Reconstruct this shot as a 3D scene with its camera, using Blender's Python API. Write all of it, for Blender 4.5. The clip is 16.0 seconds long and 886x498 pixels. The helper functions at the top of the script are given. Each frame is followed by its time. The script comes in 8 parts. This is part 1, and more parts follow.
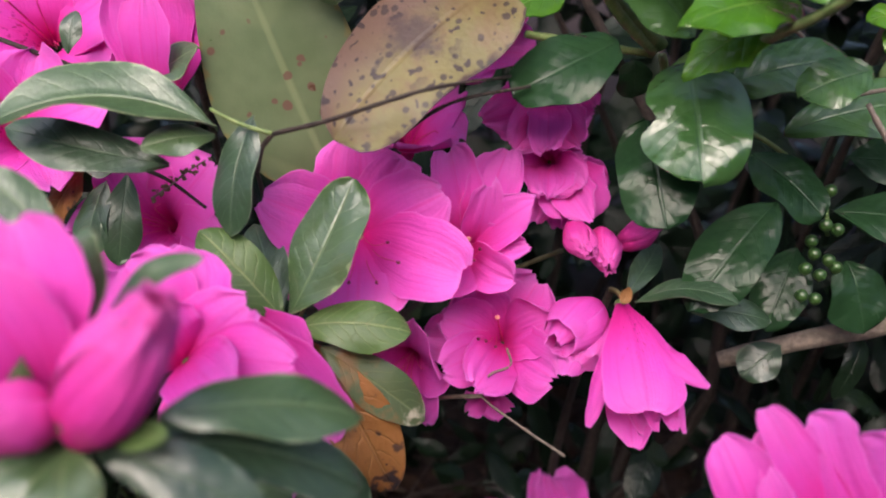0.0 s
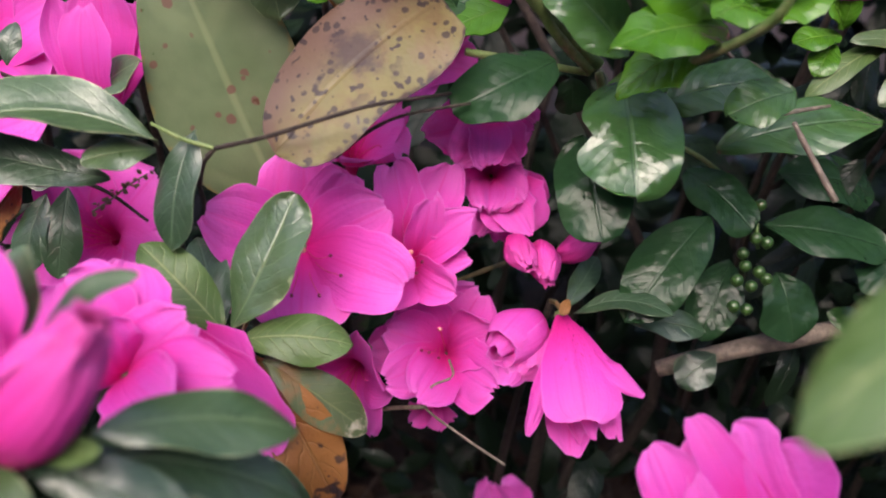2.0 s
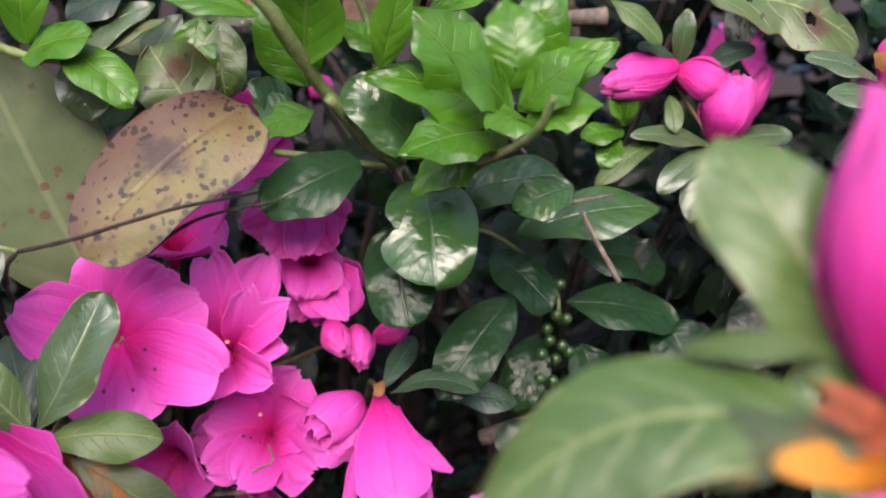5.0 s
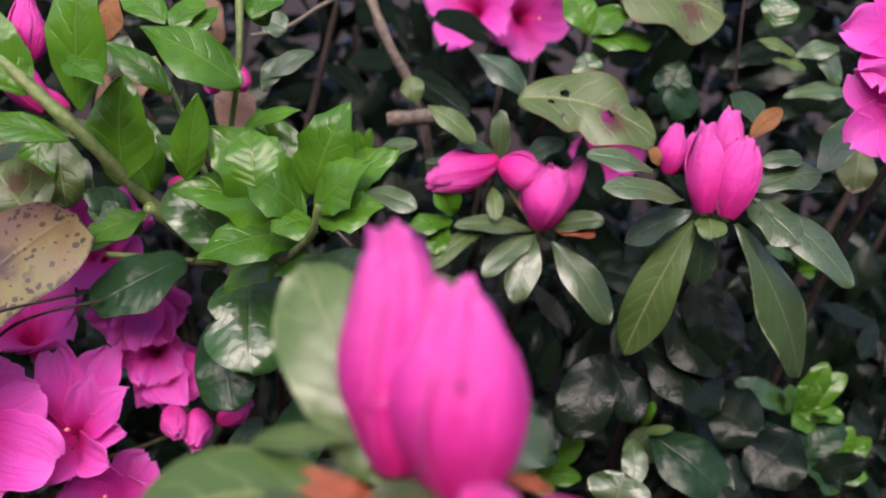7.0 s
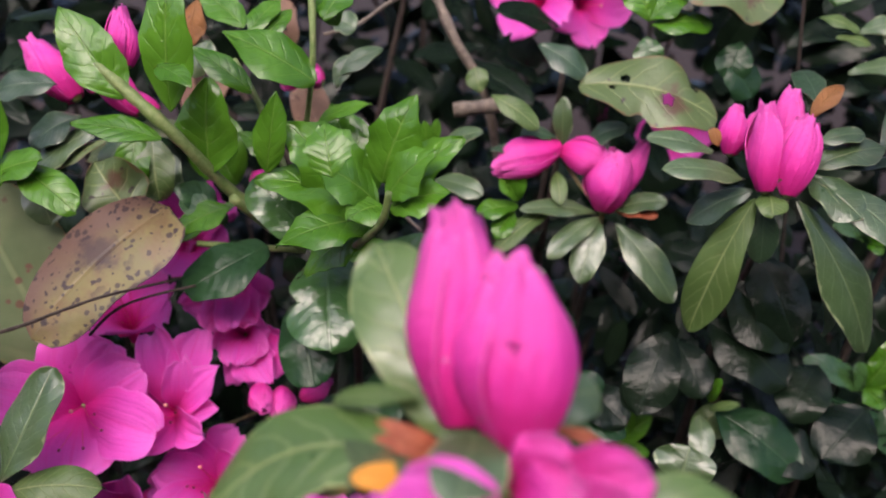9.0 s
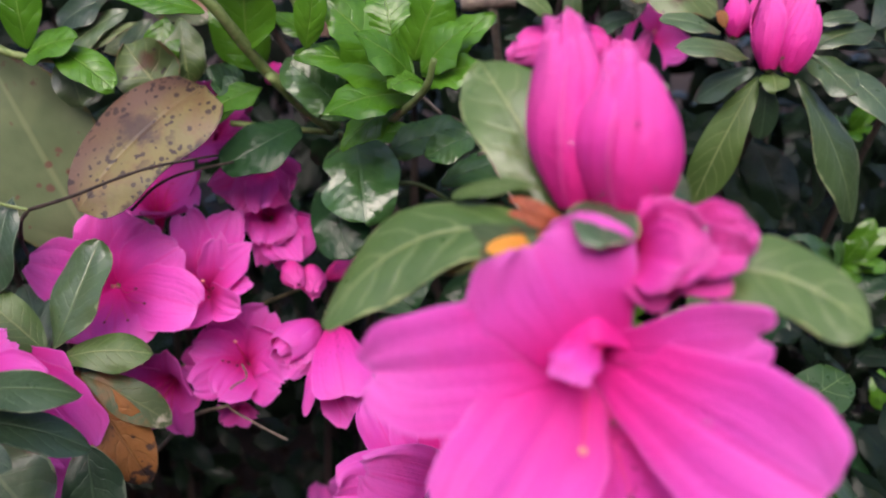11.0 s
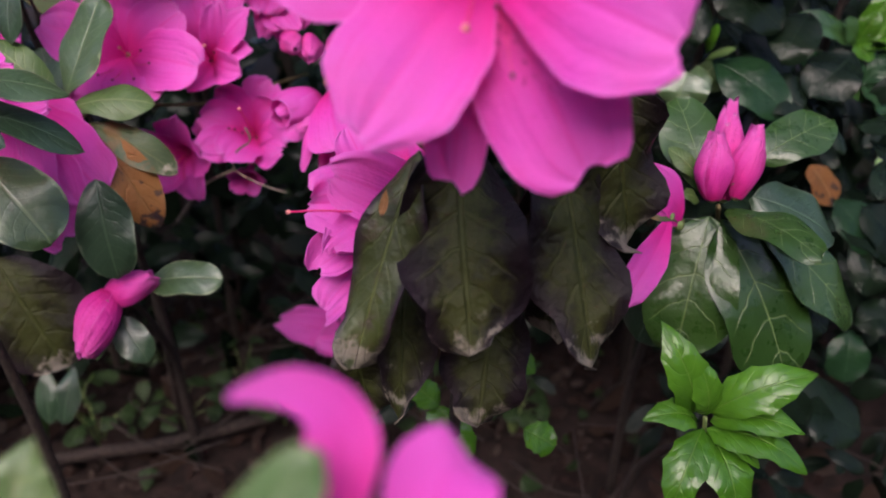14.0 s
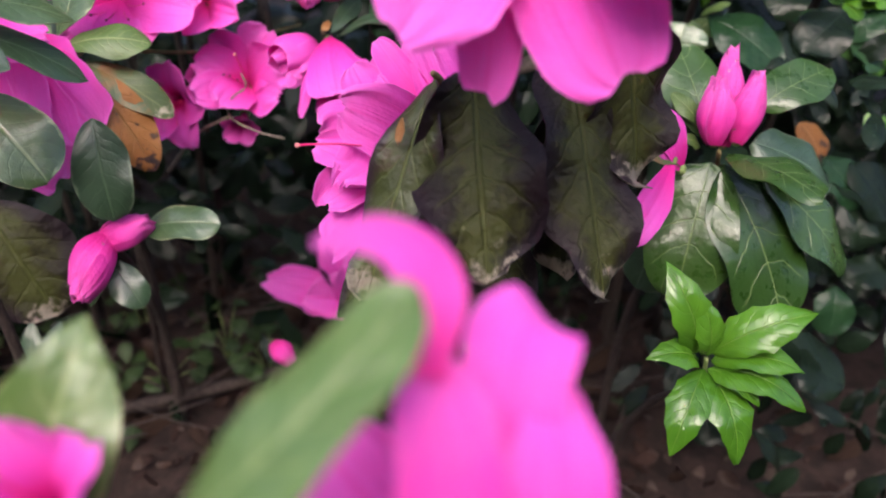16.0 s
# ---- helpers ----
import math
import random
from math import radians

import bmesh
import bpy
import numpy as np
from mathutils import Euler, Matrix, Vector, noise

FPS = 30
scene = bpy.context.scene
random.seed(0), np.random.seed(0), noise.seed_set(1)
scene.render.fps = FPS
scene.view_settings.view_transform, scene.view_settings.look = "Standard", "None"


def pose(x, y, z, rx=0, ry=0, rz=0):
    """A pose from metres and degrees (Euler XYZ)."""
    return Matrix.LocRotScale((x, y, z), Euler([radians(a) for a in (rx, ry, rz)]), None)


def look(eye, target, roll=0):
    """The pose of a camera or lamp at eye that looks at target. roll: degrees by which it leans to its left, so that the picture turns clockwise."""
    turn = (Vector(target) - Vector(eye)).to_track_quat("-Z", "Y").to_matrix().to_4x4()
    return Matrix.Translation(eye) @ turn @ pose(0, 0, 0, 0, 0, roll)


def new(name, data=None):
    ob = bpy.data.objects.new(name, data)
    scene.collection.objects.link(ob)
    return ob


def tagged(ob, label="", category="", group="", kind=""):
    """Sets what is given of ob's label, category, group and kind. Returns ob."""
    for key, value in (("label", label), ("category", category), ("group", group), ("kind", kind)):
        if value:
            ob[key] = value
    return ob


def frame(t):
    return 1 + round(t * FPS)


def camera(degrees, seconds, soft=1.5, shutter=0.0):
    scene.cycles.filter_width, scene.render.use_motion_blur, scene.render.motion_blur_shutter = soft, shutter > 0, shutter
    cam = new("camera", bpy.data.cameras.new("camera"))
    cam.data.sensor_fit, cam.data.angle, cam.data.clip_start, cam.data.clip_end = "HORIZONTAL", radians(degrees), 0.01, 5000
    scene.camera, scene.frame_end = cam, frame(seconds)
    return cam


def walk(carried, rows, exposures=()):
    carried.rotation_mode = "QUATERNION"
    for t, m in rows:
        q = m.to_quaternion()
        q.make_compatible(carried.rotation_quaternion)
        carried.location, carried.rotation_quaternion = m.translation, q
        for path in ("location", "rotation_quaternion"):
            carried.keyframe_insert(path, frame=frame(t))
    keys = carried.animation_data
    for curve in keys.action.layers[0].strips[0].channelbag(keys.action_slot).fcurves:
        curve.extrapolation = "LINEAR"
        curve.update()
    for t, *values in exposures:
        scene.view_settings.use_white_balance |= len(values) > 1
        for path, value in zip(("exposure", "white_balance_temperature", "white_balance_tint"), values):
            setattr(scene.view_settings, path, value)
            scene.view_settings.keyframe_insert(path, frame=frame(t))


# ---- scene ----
cam = camera(55.8, 16.0, soft=2.0)
cam.data.dof.use_dof = True
cam.data.dof.focus_distance = 0.33
cam.data.dof.aperture_fstop = 8.5
PATH = [
    (0, (0.01790, -0.00520, 0.57594), (-0.0782, 1.7584, -0.3623), 4.02),
    (0.5, (0.01885, -0.00663, 0.57616), (-0.0602, 1.7586, -0.3607), 4.34),
    (1, (0.02007, -0.00730, 0.57736), (-0.0323, 1.7589, -0.3595), 4.81),
    (1.5, (0.02156, -0.00766, 0.57842), (0.0021, 1.7629, -0.3515), 5.31),
    (2, (0.02273, -0.00845, 0.58027), (0.0315, 1.7710, -0.3327), 5.55),
    (2.5, (0.02481, -0.00951, 0.58151), (0.0531, 1.7794, -0.3124), 5.62),
    (3, (0.02748, -0.00900, 0.58312), (0.0868, 1.7833, -0.3023), 5.89),
    (3.5, (0.02995, -0.00979, 0.58566), (0.1317, 1.7897, -0.2812), 6.22),
    (4, (0.03452, -0.01146, 0.58992), (0.1777, 1.7941, -0.2583), 6.45),
    (4.5, (0.04180, -0.01617, 0.59328), (0.2241, 1.8031, -0.2173), 6.59),
    (5, (0.04790, -0.02020, 0.60300), (0.3257, 1.8053, -0.1646), 7.50),
    (5.2, (0.05070, -0.02140, 0.60780), (0.3760, 1.8046, -0.1403), 8.10),
    (7.3, (0.12857, -0.06022, 0.63369), (0.3706, 1.8253, 0.0122), 4.58),
    (7.5, (0.13306, -0.06235, 0.63455), (0.3292, 1.8266, 0.0074), 4.27),
    (8, (0.13752, -0.06816, 0.63859), (0.2385, 1.8171, -0.0214), 2.71),
    (8.2, (0.13677, -0.07037, 0.63790), (0.2141, 1.8170, -0.0192), 2.20),
    (10.3, (0.08471, -0.08421, 0.62820), (0.2791, 1.7786, -0.0734), 3.96),
    (10.5, (0.08214, -0.09027, 0.62396), (0.2911, 1.7623, -0.1001), 3.94),
    (11, (0.07858, -0.10403, 0.60884), (0.3225, 1.7274, -0.1568), 3.60),
    (11.5, (0.07921, -0.11375, 0.59383), (0.3483, 1.6913, -0.2243), 3.51),
    (12, (0.08349, -0.12126, 0.58492), (0.3528, 1.6560, -0.2918), 3.48),
    (12.5, (0.09549, -0.13105, 0.57837), (0.3168, 1.6271, -0.3490), 2.70),
    (13, (0.10938, -0.14192, 0.56711), (0.2684, 1.6110, -0.3827), 2.04),
    (13.5, (0.11545, -0.14890, 0.55952), (0.2261, 1.5994, -0.4055), 1.54),
    (14, (0.11646, -0.15065, 0.55464), (0.1987, 1.5847, -0.4363), 1.18),
    (14.5, (0.11773, -0.15164, 0.55011), (0.1809, 1.5750, -0.4573), 0.95),
    (15, (0.11907, -0.15298, 0.54374), (0.1714, 1.5725, -0.4662), 0.87),
    (15.5, (0.11508, -0.15552, 0.53822), (0.1992, 1.5712, -0.4674), 1.57),
    (16, (0.09977, -0.15860, 0.53714), (0.2632, 1.5551, -0.4809), 2.89),
]

SKY, SUN = 0.165, 0.9
EXPOSURES = [(0, 0.98, 6250, 15), (3.0, 1.08, 6250, 16), (5.2, 1.12, 6250, 17), (7.3, 0.78, 6250, 21), (10.5, 0.85, 6250, 17), (12, 0.58, 6100, 19), (13.6, 0.58, 6100, 20), (15.2, 1.15, 6250, 14), (16, 1.32, 6250, 16)]
walk(cam, [(t, look(eye, target, roll)) for t, eye, target, roll in PATH], EXPOSURES)

GROUND = 0.09   # mean height of the soil


# ---------- world, sun ----------
world = bpy.data.worlds.new("overcast_sky")
scene.world = world
world.use_nodes = True
wt = world.node_tree
sky = wt.nodes.new("ShaderNodeTexSky")
sky.sky_type, sky.sun_disc = "NISHITA", False
sky.sun_elevation, sky.sun_rotation = radians(48), radians(196)
sky.air_density, sky.dust_density, sky.ozone_density = 1.0, 6.0, 1.0
wt.links.new(sky.outputs[0], wt.nodes["Background"].inputs[0])
wt.nodes["Background"].inputs[1].default_value = SKY

sun_data = bpy.data.lights.new("sun", "SUN")
sun_data.energy, sun_data.angle, sun_data.color = SUN, radians(60), (1.0, 0.95, 0.88)
sun = new("sun", sun_data)
sun.matrix_world = look((-0.40, -1.25, 2.15), (0.1, 0.3, 0.4))


# ---------- materials ----------
class Nodes:
    """Short hand for a node tree."""

    def __init__(self, name):
        self.mat = bpy.data.materials.new(name)
        self.mat.use_nodes = True
        self.t = self.mat.node_tree
        self.bsdf = self.t.nodes["Principled BSDF"]
        self.out = self.t.nodes["Material Output"]

    def put(self, where, value):
        if isinstance(value, bpy.types.NodeSocket):
            self.t.links.new(value, where)
        elif isinstance(value, (tuple, list)) and len(value) == 3 and where.type == "RGBA":
            where.default_value = (*value, 1)
        else:
            where.default_value = value

    def math(self, op, a, b=0.0, c=0.0):
        n = self.t.nodes.new("ShaderNodeMath")
        n.operation = op
        for k, v in enumerate((a, b, c)):
            self.put(n.inputs[k], v)
        return n.outputs[0]

    def step(self, a, lo, hi):
        n = self.t.nodes.new("ShaderNodeMapRange")
        n.interpolation_type = "SMOOTHSTEP"
        for k, v in enumerate((a, lo, hi, 0.0, 1.0)):
            self.put(n.inputs[k], v)
        return n.outputs[0]

    def mix(self, f, a, b):
        n = self.t.nodes.new("ShaderNodeMix")
        n.data_type = "RGBA"
        self.put(n.inputs[0], f), self.put(n.inputs[6], a), self.put(n.inputs[7], b)
        return n.outputs[2]

    def noise(self, where, scale, detail=3.0, rough=0.55, seed=None):
        n = self.t.nodes.new("ShaderNodeTexNoise")
        n.noise_dimensions = "4D"
        self.put(n.inputs["Vector"], where)
        self.put(n.inputs["Scale"], scale), self.put(n.inputs["Detail"], detail), self.put(n.inputs["Roughness"], rough)
        self.put(n.inputs["W"], self.seed if seed is None else seed)
        return n.outputs[0]

    def places(self):
        n = self.t.nodes.new("ShaderNodeTexCoord")
        s = self.t.nodes.new("ShaderNodeSeparateXYZ")
        self.put(s.inputs[0], n.outputs["UV"])
        self.obj, self.uv, self.u, self.v = n.outputs["Object"], n.outputs["UV"], s.outputs[0], s.outputs[1]
        info = self.t.nodes.new("ShaderNodeObjectInfo")
        geo = self.t.nodes.new("ShaderNodeNewGeometry")
        self.rand = self.math("FRACT", self.math("ADD", info.outputs["Random"], geo.outputs["Random Per Island"]))
        self.seed = self.math("MULTIPLY", self.rand, 40.0)
        self.pos = geo.outputs["Position"]

    def stretch(self, x, y, z):
        n = self.t.nodes.new("ShaderNodeMapping")
        self.put(n.inputs[0], self.uv)
        n.inputs["Scale"].default_value = (x, y, z)
        return n.outputs[0]

    def bump(self, height, strength, distance=0.001):
        n = self.t.nodes.new("ShaderNodeBump")
        self.put(n.inputs["Height"], height)
        n.inputs["Strength"].default_value, n.inputs["Distance"].default_value = strength, distance
        self.put(self.bsdf.inputs["Normal"], n.outputs[0])
        return n.outputs[0]

    def finish(self, colour, rough, thin=0.0, thin_colour=None, normal=None, specular=0.5, coat=0.0):
        self.put(self.bsdf.inputs["Base Color"], colour)
        self.put(self.bsdf.inputs["Roughness"], rough)
        self.put(self.bsdf.inputs["Specular IOR Level"], specular)
        self.put(self.bsdf.inputs["Coat Weight"], coat)
        self.put(self.bsdf.inputs["Coat Roughness"], 0.12)
        if thin:
            tr = self.t.nodes.new("ShaderNodeBsdfTranslucent")
            self.put(tr.inputs[0], thin_colour or colour)
            if normal:
                self.put(tr.inputs["Normal"], normal)
            m = self.t.nodes.new("ShaderNodeMixShader")
            m.inputs[0].default_value = thin
            self.t.links.new(self.bsdf.outputs[0], m.inputs[1])
            self.t.links.new(tr.outputs[0], m.inputs[2])
            self.t.links.new(m.outputs[0], self.out.inputs[0])
        return self.mat


def leaf_material(name, dark, light, vein, rough=0.4, veins=9.0, thin=0.15, spots=None, spot_colour=(0.1, 0.03, 0.04), spot_edge=0.63, margin=None, margin_width=0.12, rim=None, tip=None, blotch=None, blotch_colour=None, coat=0.0, relief=0.5, vein_mix=0.5, pucker=0.6, specular=0.5, side_mix=0.22, patch=None, heart=None, pucker_scale=110.0, fine=1.0, dots=None, ribs=1.0, quilt=0.0, hair=1.0):
    """A leaf with midrib, side veins and mottling; u runs along it, v across."""
    n = Nodes(name)
    n.places()
    across = n.math("MULTIPLY", n.math("ABSOLUTE", n.math("SUBTRACT", n.v, 0.5)), 2.0)
    wob = n.math("MULTIPLY", n.math("SUBTRACT", n.noise(n.uv, 4.0, 2.0), 0.5), 0.12)
    rib = n.math("SUBTRACT", 1.0, n.step(across, 0.015 * hair, 0.07 * hair))
    run = n.math("ADD", n.math("SUBTRACT", n.u, n.math("MULTIPLY", n.math("POWER", across, 1.3), 0.24)), wob)
    saw = n.math("PINGPONG", n.math("MULTIPLY", run, veins), 0.5)
    side = n.math("MULTIPLY", n.math("SUBTRACT", 1.0, n.step(saw, 0.02 * hair, 0.1 * hair)), n.math("SUBTRACT", 1.0, n.step(across, 0.65, 0.95)))
    mottle = n.noise(n.obj, 160.0, 4.0)
    broad = n.noise(n.obj, 40.0, 2.0)
    tone = n.math("ADD", n.math("MULTIPLY", n.math("SUBTRACT", broad, 0.5), 1.5), n.math("MULTIPLY_ADD", n.rand, 0.5, 0.25))
    colour = n.mix(n.step(tone, 0.0, 1.0), dark, light)
    colour = n.mix(n.math("MULTIPLY", n.math("SUBTRACT", 1.0, mottle), 0.45), colour, tuple(c * 0.55 for c in dark))
    colour = n.mix(n.math("MULTIPLY", side, vein_mix * side_mix * 1.6), colour, vein)
    colour = n.mix(n.math("MULTIPLY", rib, vein_mix), colour, vein)
    if blotch:
        f = n.step(n.noise(n.obj, blotch, 4.0, 0.65), 0.48, 0.62)
        colour = n.mix(f, colour, blotch_colour)
    if margin:
        edge = n.math("ADD", across, n.math("MULTIPLY", n.math("SUBTRACT", mottle, 0.5), 0.5))
        colour = n.mix(n.step(edge, 1.0 - 2 * margin_width, 1.0), colour, margin)
    if rim:
        colour = n.mix(n.math("SUBTRACT", 1.0, n.step(n.math("ADD", n.v, n.math("MULTIPLY", n.math("SUBTRACT", broad, 0.5), 0.5)), 0.1, 0.55)), colour, rim)
    if spots:
        f = n.step(n.noise(n.obj, spots, 2.0, 0.5), spot_edge, spot_edge + 0.05)
        if rim:
            f = n.math("MULTIPLY", f, n.math("MULTIPLY", n.step(n.u, 0.2, 0.45), n.math("SUBTRACT", 1.0, n.step(n.v, 0.6, 0.9))))
        g = n.step(n.noise(n.obj, spots * 2.7, 1.0, 0.4, 3.3), 0.64 if rim else 0.7, 0.68 if rim else 0.74)
        colour = n.mix(n.math("MULTIPLY", n.math("MAXIMUM", f, g), 0.95), colour, spot_colour)
    if heart:
        f = n.step(n.math("ADD", across, n.math("MULTIPLY", n.math("SUBTRACT", n.noise(n.obj, 95.0, 4.0, 0.65, 2.2), 0.5), 2.2)), 0.05, 0.75)
        colour = n.mix(n.math("MULTIPLY", n.math("SUBTRACT", 1.0, f), 0.8), colour, heart)
    if dots:
        vor = n.t.nodes.new("ShaderNodeTexVoronoi")
        n.put(vor.inputs["Vector"], n.obj), n.put(vor.inputs["Scale"], dots[0])
        hue = n.t.nodes.new("ShaderNodeSeparateColor")
        n.put(hue.inputs[0], vor.outputs["Color"])
        ragged = n.math("ADD", vor.outputs["Distance"], n.math("MULTIPLY", n.math("SUBTRACT", mottle, 0.5), 0.6))
        big = n.math("MULTIPLY", n.step(hue.outputs[0], dots[1], 1.0), 0.42)
        f = n.math("SUBTRACT", 1.0, n.step(n.math("SUBTRACT", ragged, big), -0.04, 0.05))
        f = n.math("MULTIPLY", f, n.step(hue.outputs[0], dots[1], dots[1] + 0.02))
        colour = n.mix(n.math("MULTIPLY", f, 0.85), colour, spot_colour)
    if patch:
        far = n.math("ADD", n.math("ABSOLUTE", n.math("SUBTRACT", n.u, patch[3])), n.math("MULTIPLY", n.math("ABSOLUTE", n.math("SUBTRACT", n.v, patch[4])), 0.55))
        far = n.math("ADD", far, n.math("MULTIPLY", n.math("SUBTRACT", n.noise(n.obj, 130.0, 4.0, 0.7, 1.7), 0.5), 0.35))
        colour = n.mix(n.math("MULTIPLY", n.math("SUBTRACT", 1.0, n.step(far, 0.06, 0.20)), 0.88), colour, patch[:3])
    if tip:
        colour = n.mix(n.step(n.math("ADD", n.u, n.math("MULTIPLY", n.math("SUBTRACT", mottle, 0.5), 0.9)), 0.88, 1.0), colour, tip)
    height = n.math("ADD", n.math("MULTIPLY", n.math("MAXIMUM", rib, n.math("MULTIPLY", side, side_mix * 1.6)), -0.6 * ribs), n.math("MULTIPLY", n.math("ADD", mottle, n.noise(n.obj, 600.0, 2.0)), 0.35 * fine))
    height = n.math("ADD", height, n.math("MULTIPLY", n.math("MULTIPLY", saw, broad), side_mix + quilt))
    height = n.math("ADD", height, n.math("MULTIPLY", n.noise(n.obj, pucker_scale, 2.0), pucker))
    bump = n.bump(height, relief, 0.0012)
    roughness = n.math("ADD", rough, n.math("MULTIPLY", n.math("SUBTRACT", mottle, 0.5), 0.3))
    return n.finish(colour, roughness, thin, None, bump, coat=coat, specular=specular)


def petal_material(name, colour, deep, pale, blotched=0.0, thin=0.45, relief=0.45):
    """A thin petal: fine veins that run along it, deeper towards the throat."""
    n = Nodes(name)
    n.places()
    across = n.math("MULTIPLY", n.math("ABSOLUTE", n.math("SUBTRACT", n.v, 0.5)), 2.0)
    lines = n.noise(n.stretch(1.2, 22.0, 1.0), 1.0, 3.0, 0.6)
    broad = n.noise(n.obj, 55.0, 3.0)
    fine = n.noise(n.obj, 900.0, 2.0)
    c = n.mix(n.step(n.u, 0.25, 0.75), deep, colour)
    c = n.mix(n.math("MULTIPLY", n.step(n.math("ADD", n.u, n.math("MULTIPLY", broad, 0.5)), 0.85, 1.4), 0.6), c, pale)
    c = n.mix(n.math("MULTIPLY", n.step(lines, 0.5, 0.75), 0.35), c, deep)
    c = n.mix(n.math("MULTIPLY", n.step(broad, 0.45, 0.7), 0.25), c, deep)
    c = n.mix(n.math("MULTIPLY", n.math("SUBTRACT", 1.0, n.step(across, 0.0, 0.06)), 0.3), c, deep)
    edge = n.math("MAXIMUM", n.step(across, 0.93, 1.0), n.step(n.u, 0.965, 1.0))
    c = n.mix(n.math("MULTIPLY", edge, 0.45), c, pale)
    if blotched:
        dots = n.step(n.noise(n.stretch(26.0, 20.0, 1.0), 1.0, 1.0, 0.5), 0.6, 0.68)
        zone = n.math("MULTIPLY", n.math("SUBTRACT", 1.0, n.step(n.u, 0.55, 0.78)), n.math("SUBTRACT", 1.0, n.step(across, 0.3, 0.6)))
        c = n.mix(n.math("MULTIPLY", n.math("MULTIPLY", dots, zone), blotched), c, (0.35, 0.0, 0.09))
    crease = n.noise(n.obj, 260.0, 3.0, 0.6)
    h = n.math("ADD", n.math("ADD", n.math("MULTIPLY", lines, 1.2), n.math("MULTIPLY", crease, 1.3)), n.math("ADD", n.math("MULTIPLY", broad, 0.6), n.math("MULTIPLY", fine, 0.25)))
    bump = n.bump(h, relief, 0.001)
    return n.finish(c, 0.5, thin, n.mix(0.4, c, deep), bump, specular=0.3)


def plain_material(name, a, b, rough=0.6, scale=200.0, thin=0.0, relief=0.6, specular=0.4):
    n = Nodes(name)
    n.places()
    big, small = n.noise(n.obj, scale, 4.0), n.noise(n.obj, scale * 6, 3.0)
    c = n.mix(n.step(n.math("ADD", n.math("MULTIPLY", big, 0.7), n.math("MULTIPLY", small, 0.3)), 0.35, 0.65), a, b)
    bump = n.bump(n.math("ADD", big, n.math("MULTIPLY", small, 0.5)), relief, 0.001)
    return n.finish(c, rough, thin, c, bump, specular=specular)


PINK = petal_material("azalea_petal", (0.86, 0.112, 0.68), (0.85, 0.027, 0.40), (0.90, 0.27, 0.84))
PINK_SPOTTED = petal_material("azalea_petal_blotched", (0.86, 0.095, 0.66), (0.85, 0.027, 0.38), (0.90, 0.25, 0.82), blotched=0.8)
BUD_PINK = petal_material("azalea_bud", (0.82, 0.055, 0.46), (0.74, 0.014, 0.24), (0.88, 0.20, 0.66), thin=0.3, relief=0.9)
AZALEA = leaf_material("azalea_leaf", (0.045, 0.092, 0.030), (0.085, 0.142, 0.056), (0.21, 0.27, 0.12), 0.33, 8, 0.12, coat=0.12, specular=0.9, vein_mix=0.4, side_mix=0.15, ribs=0.8, pucker=1.4, pucker_scale=110.0, margin=(0.24, 0.29, 0.15), margin_width=0.028)
AZALEA_GREEN = leaf_material("azalea_leaf_green", (0.020, 0.058, 0.009), (0.042, 0.098, 0.017), (0.22, 0.29, 0.11), 0.30, 5, 0.12, coat=0.18, vein_mix=0.5, side_mix=0.5, ribs=0.8, pucker=1.8, hair=0.45)
AZALEA_PALE = leaf_material("azalea_leaf_pale", (0.075, 0.145, 0.030), (0.135, 0.22, 0.058), (0.30, 0.36, 0.14), 0.32, 6, 0.2, vein_mix=0.6, side_mix=0.3, coat=0.1, specular=0.7, pucker=1.6, margin=(0.26, 0.32, 0.12), margin_width=0.025)
AZALEA_DARK = leaf_material("azalea_leaf_dark", (0.022, 0.050, 0.026), (0.040, 0.085, 0.038), (0.12, 0.18, 0.10), 0.36, 8, 0.1, coat=0.1, specular=0.7, vein_mix=0.38, side_mix=0.16, pucker=1.3, margin=(0.11, 0.15, 0.09), margin_width=0.028)
AZALEA_OLIVE = leaf_material("azalea_leaf_olive", (0.070, 0.130, 0.030), (0.115, 0.185, 0.050), (0.33, 0.38, 0.17), 0.42, 8, 0.2)
AZALEA_MOTTLED = leaf_material("azalea_leaf_mottled", (0.05, 0.085, 0.03), (0.09, 0.12, 0.04), (0.2, 0.22, 0.1), 0.45, 8, 0.1, blotch=70, blotch_colour=(0.17, 0.10, 0.03), tip=(0.45, 0.4, 0.3))
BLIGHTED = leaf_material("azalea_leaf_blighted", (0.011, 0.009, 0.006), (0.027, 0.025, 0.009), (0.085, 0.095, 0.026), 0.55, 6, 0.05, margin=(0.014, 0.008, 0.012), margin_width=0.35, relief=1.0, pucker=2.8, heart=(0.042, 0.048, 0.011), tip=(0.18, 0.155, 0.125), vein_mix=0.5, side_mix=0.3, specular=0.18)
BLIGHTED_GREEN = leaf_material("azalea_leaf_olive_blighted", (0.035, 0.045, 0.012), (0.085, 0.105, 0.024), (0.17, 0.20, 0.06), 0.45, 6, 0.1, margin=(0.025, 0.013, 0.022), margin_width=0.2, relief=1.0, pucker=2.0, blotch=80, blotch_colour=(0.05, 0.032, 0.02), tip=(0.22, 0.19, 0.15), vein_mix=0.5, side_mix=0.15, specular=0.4)
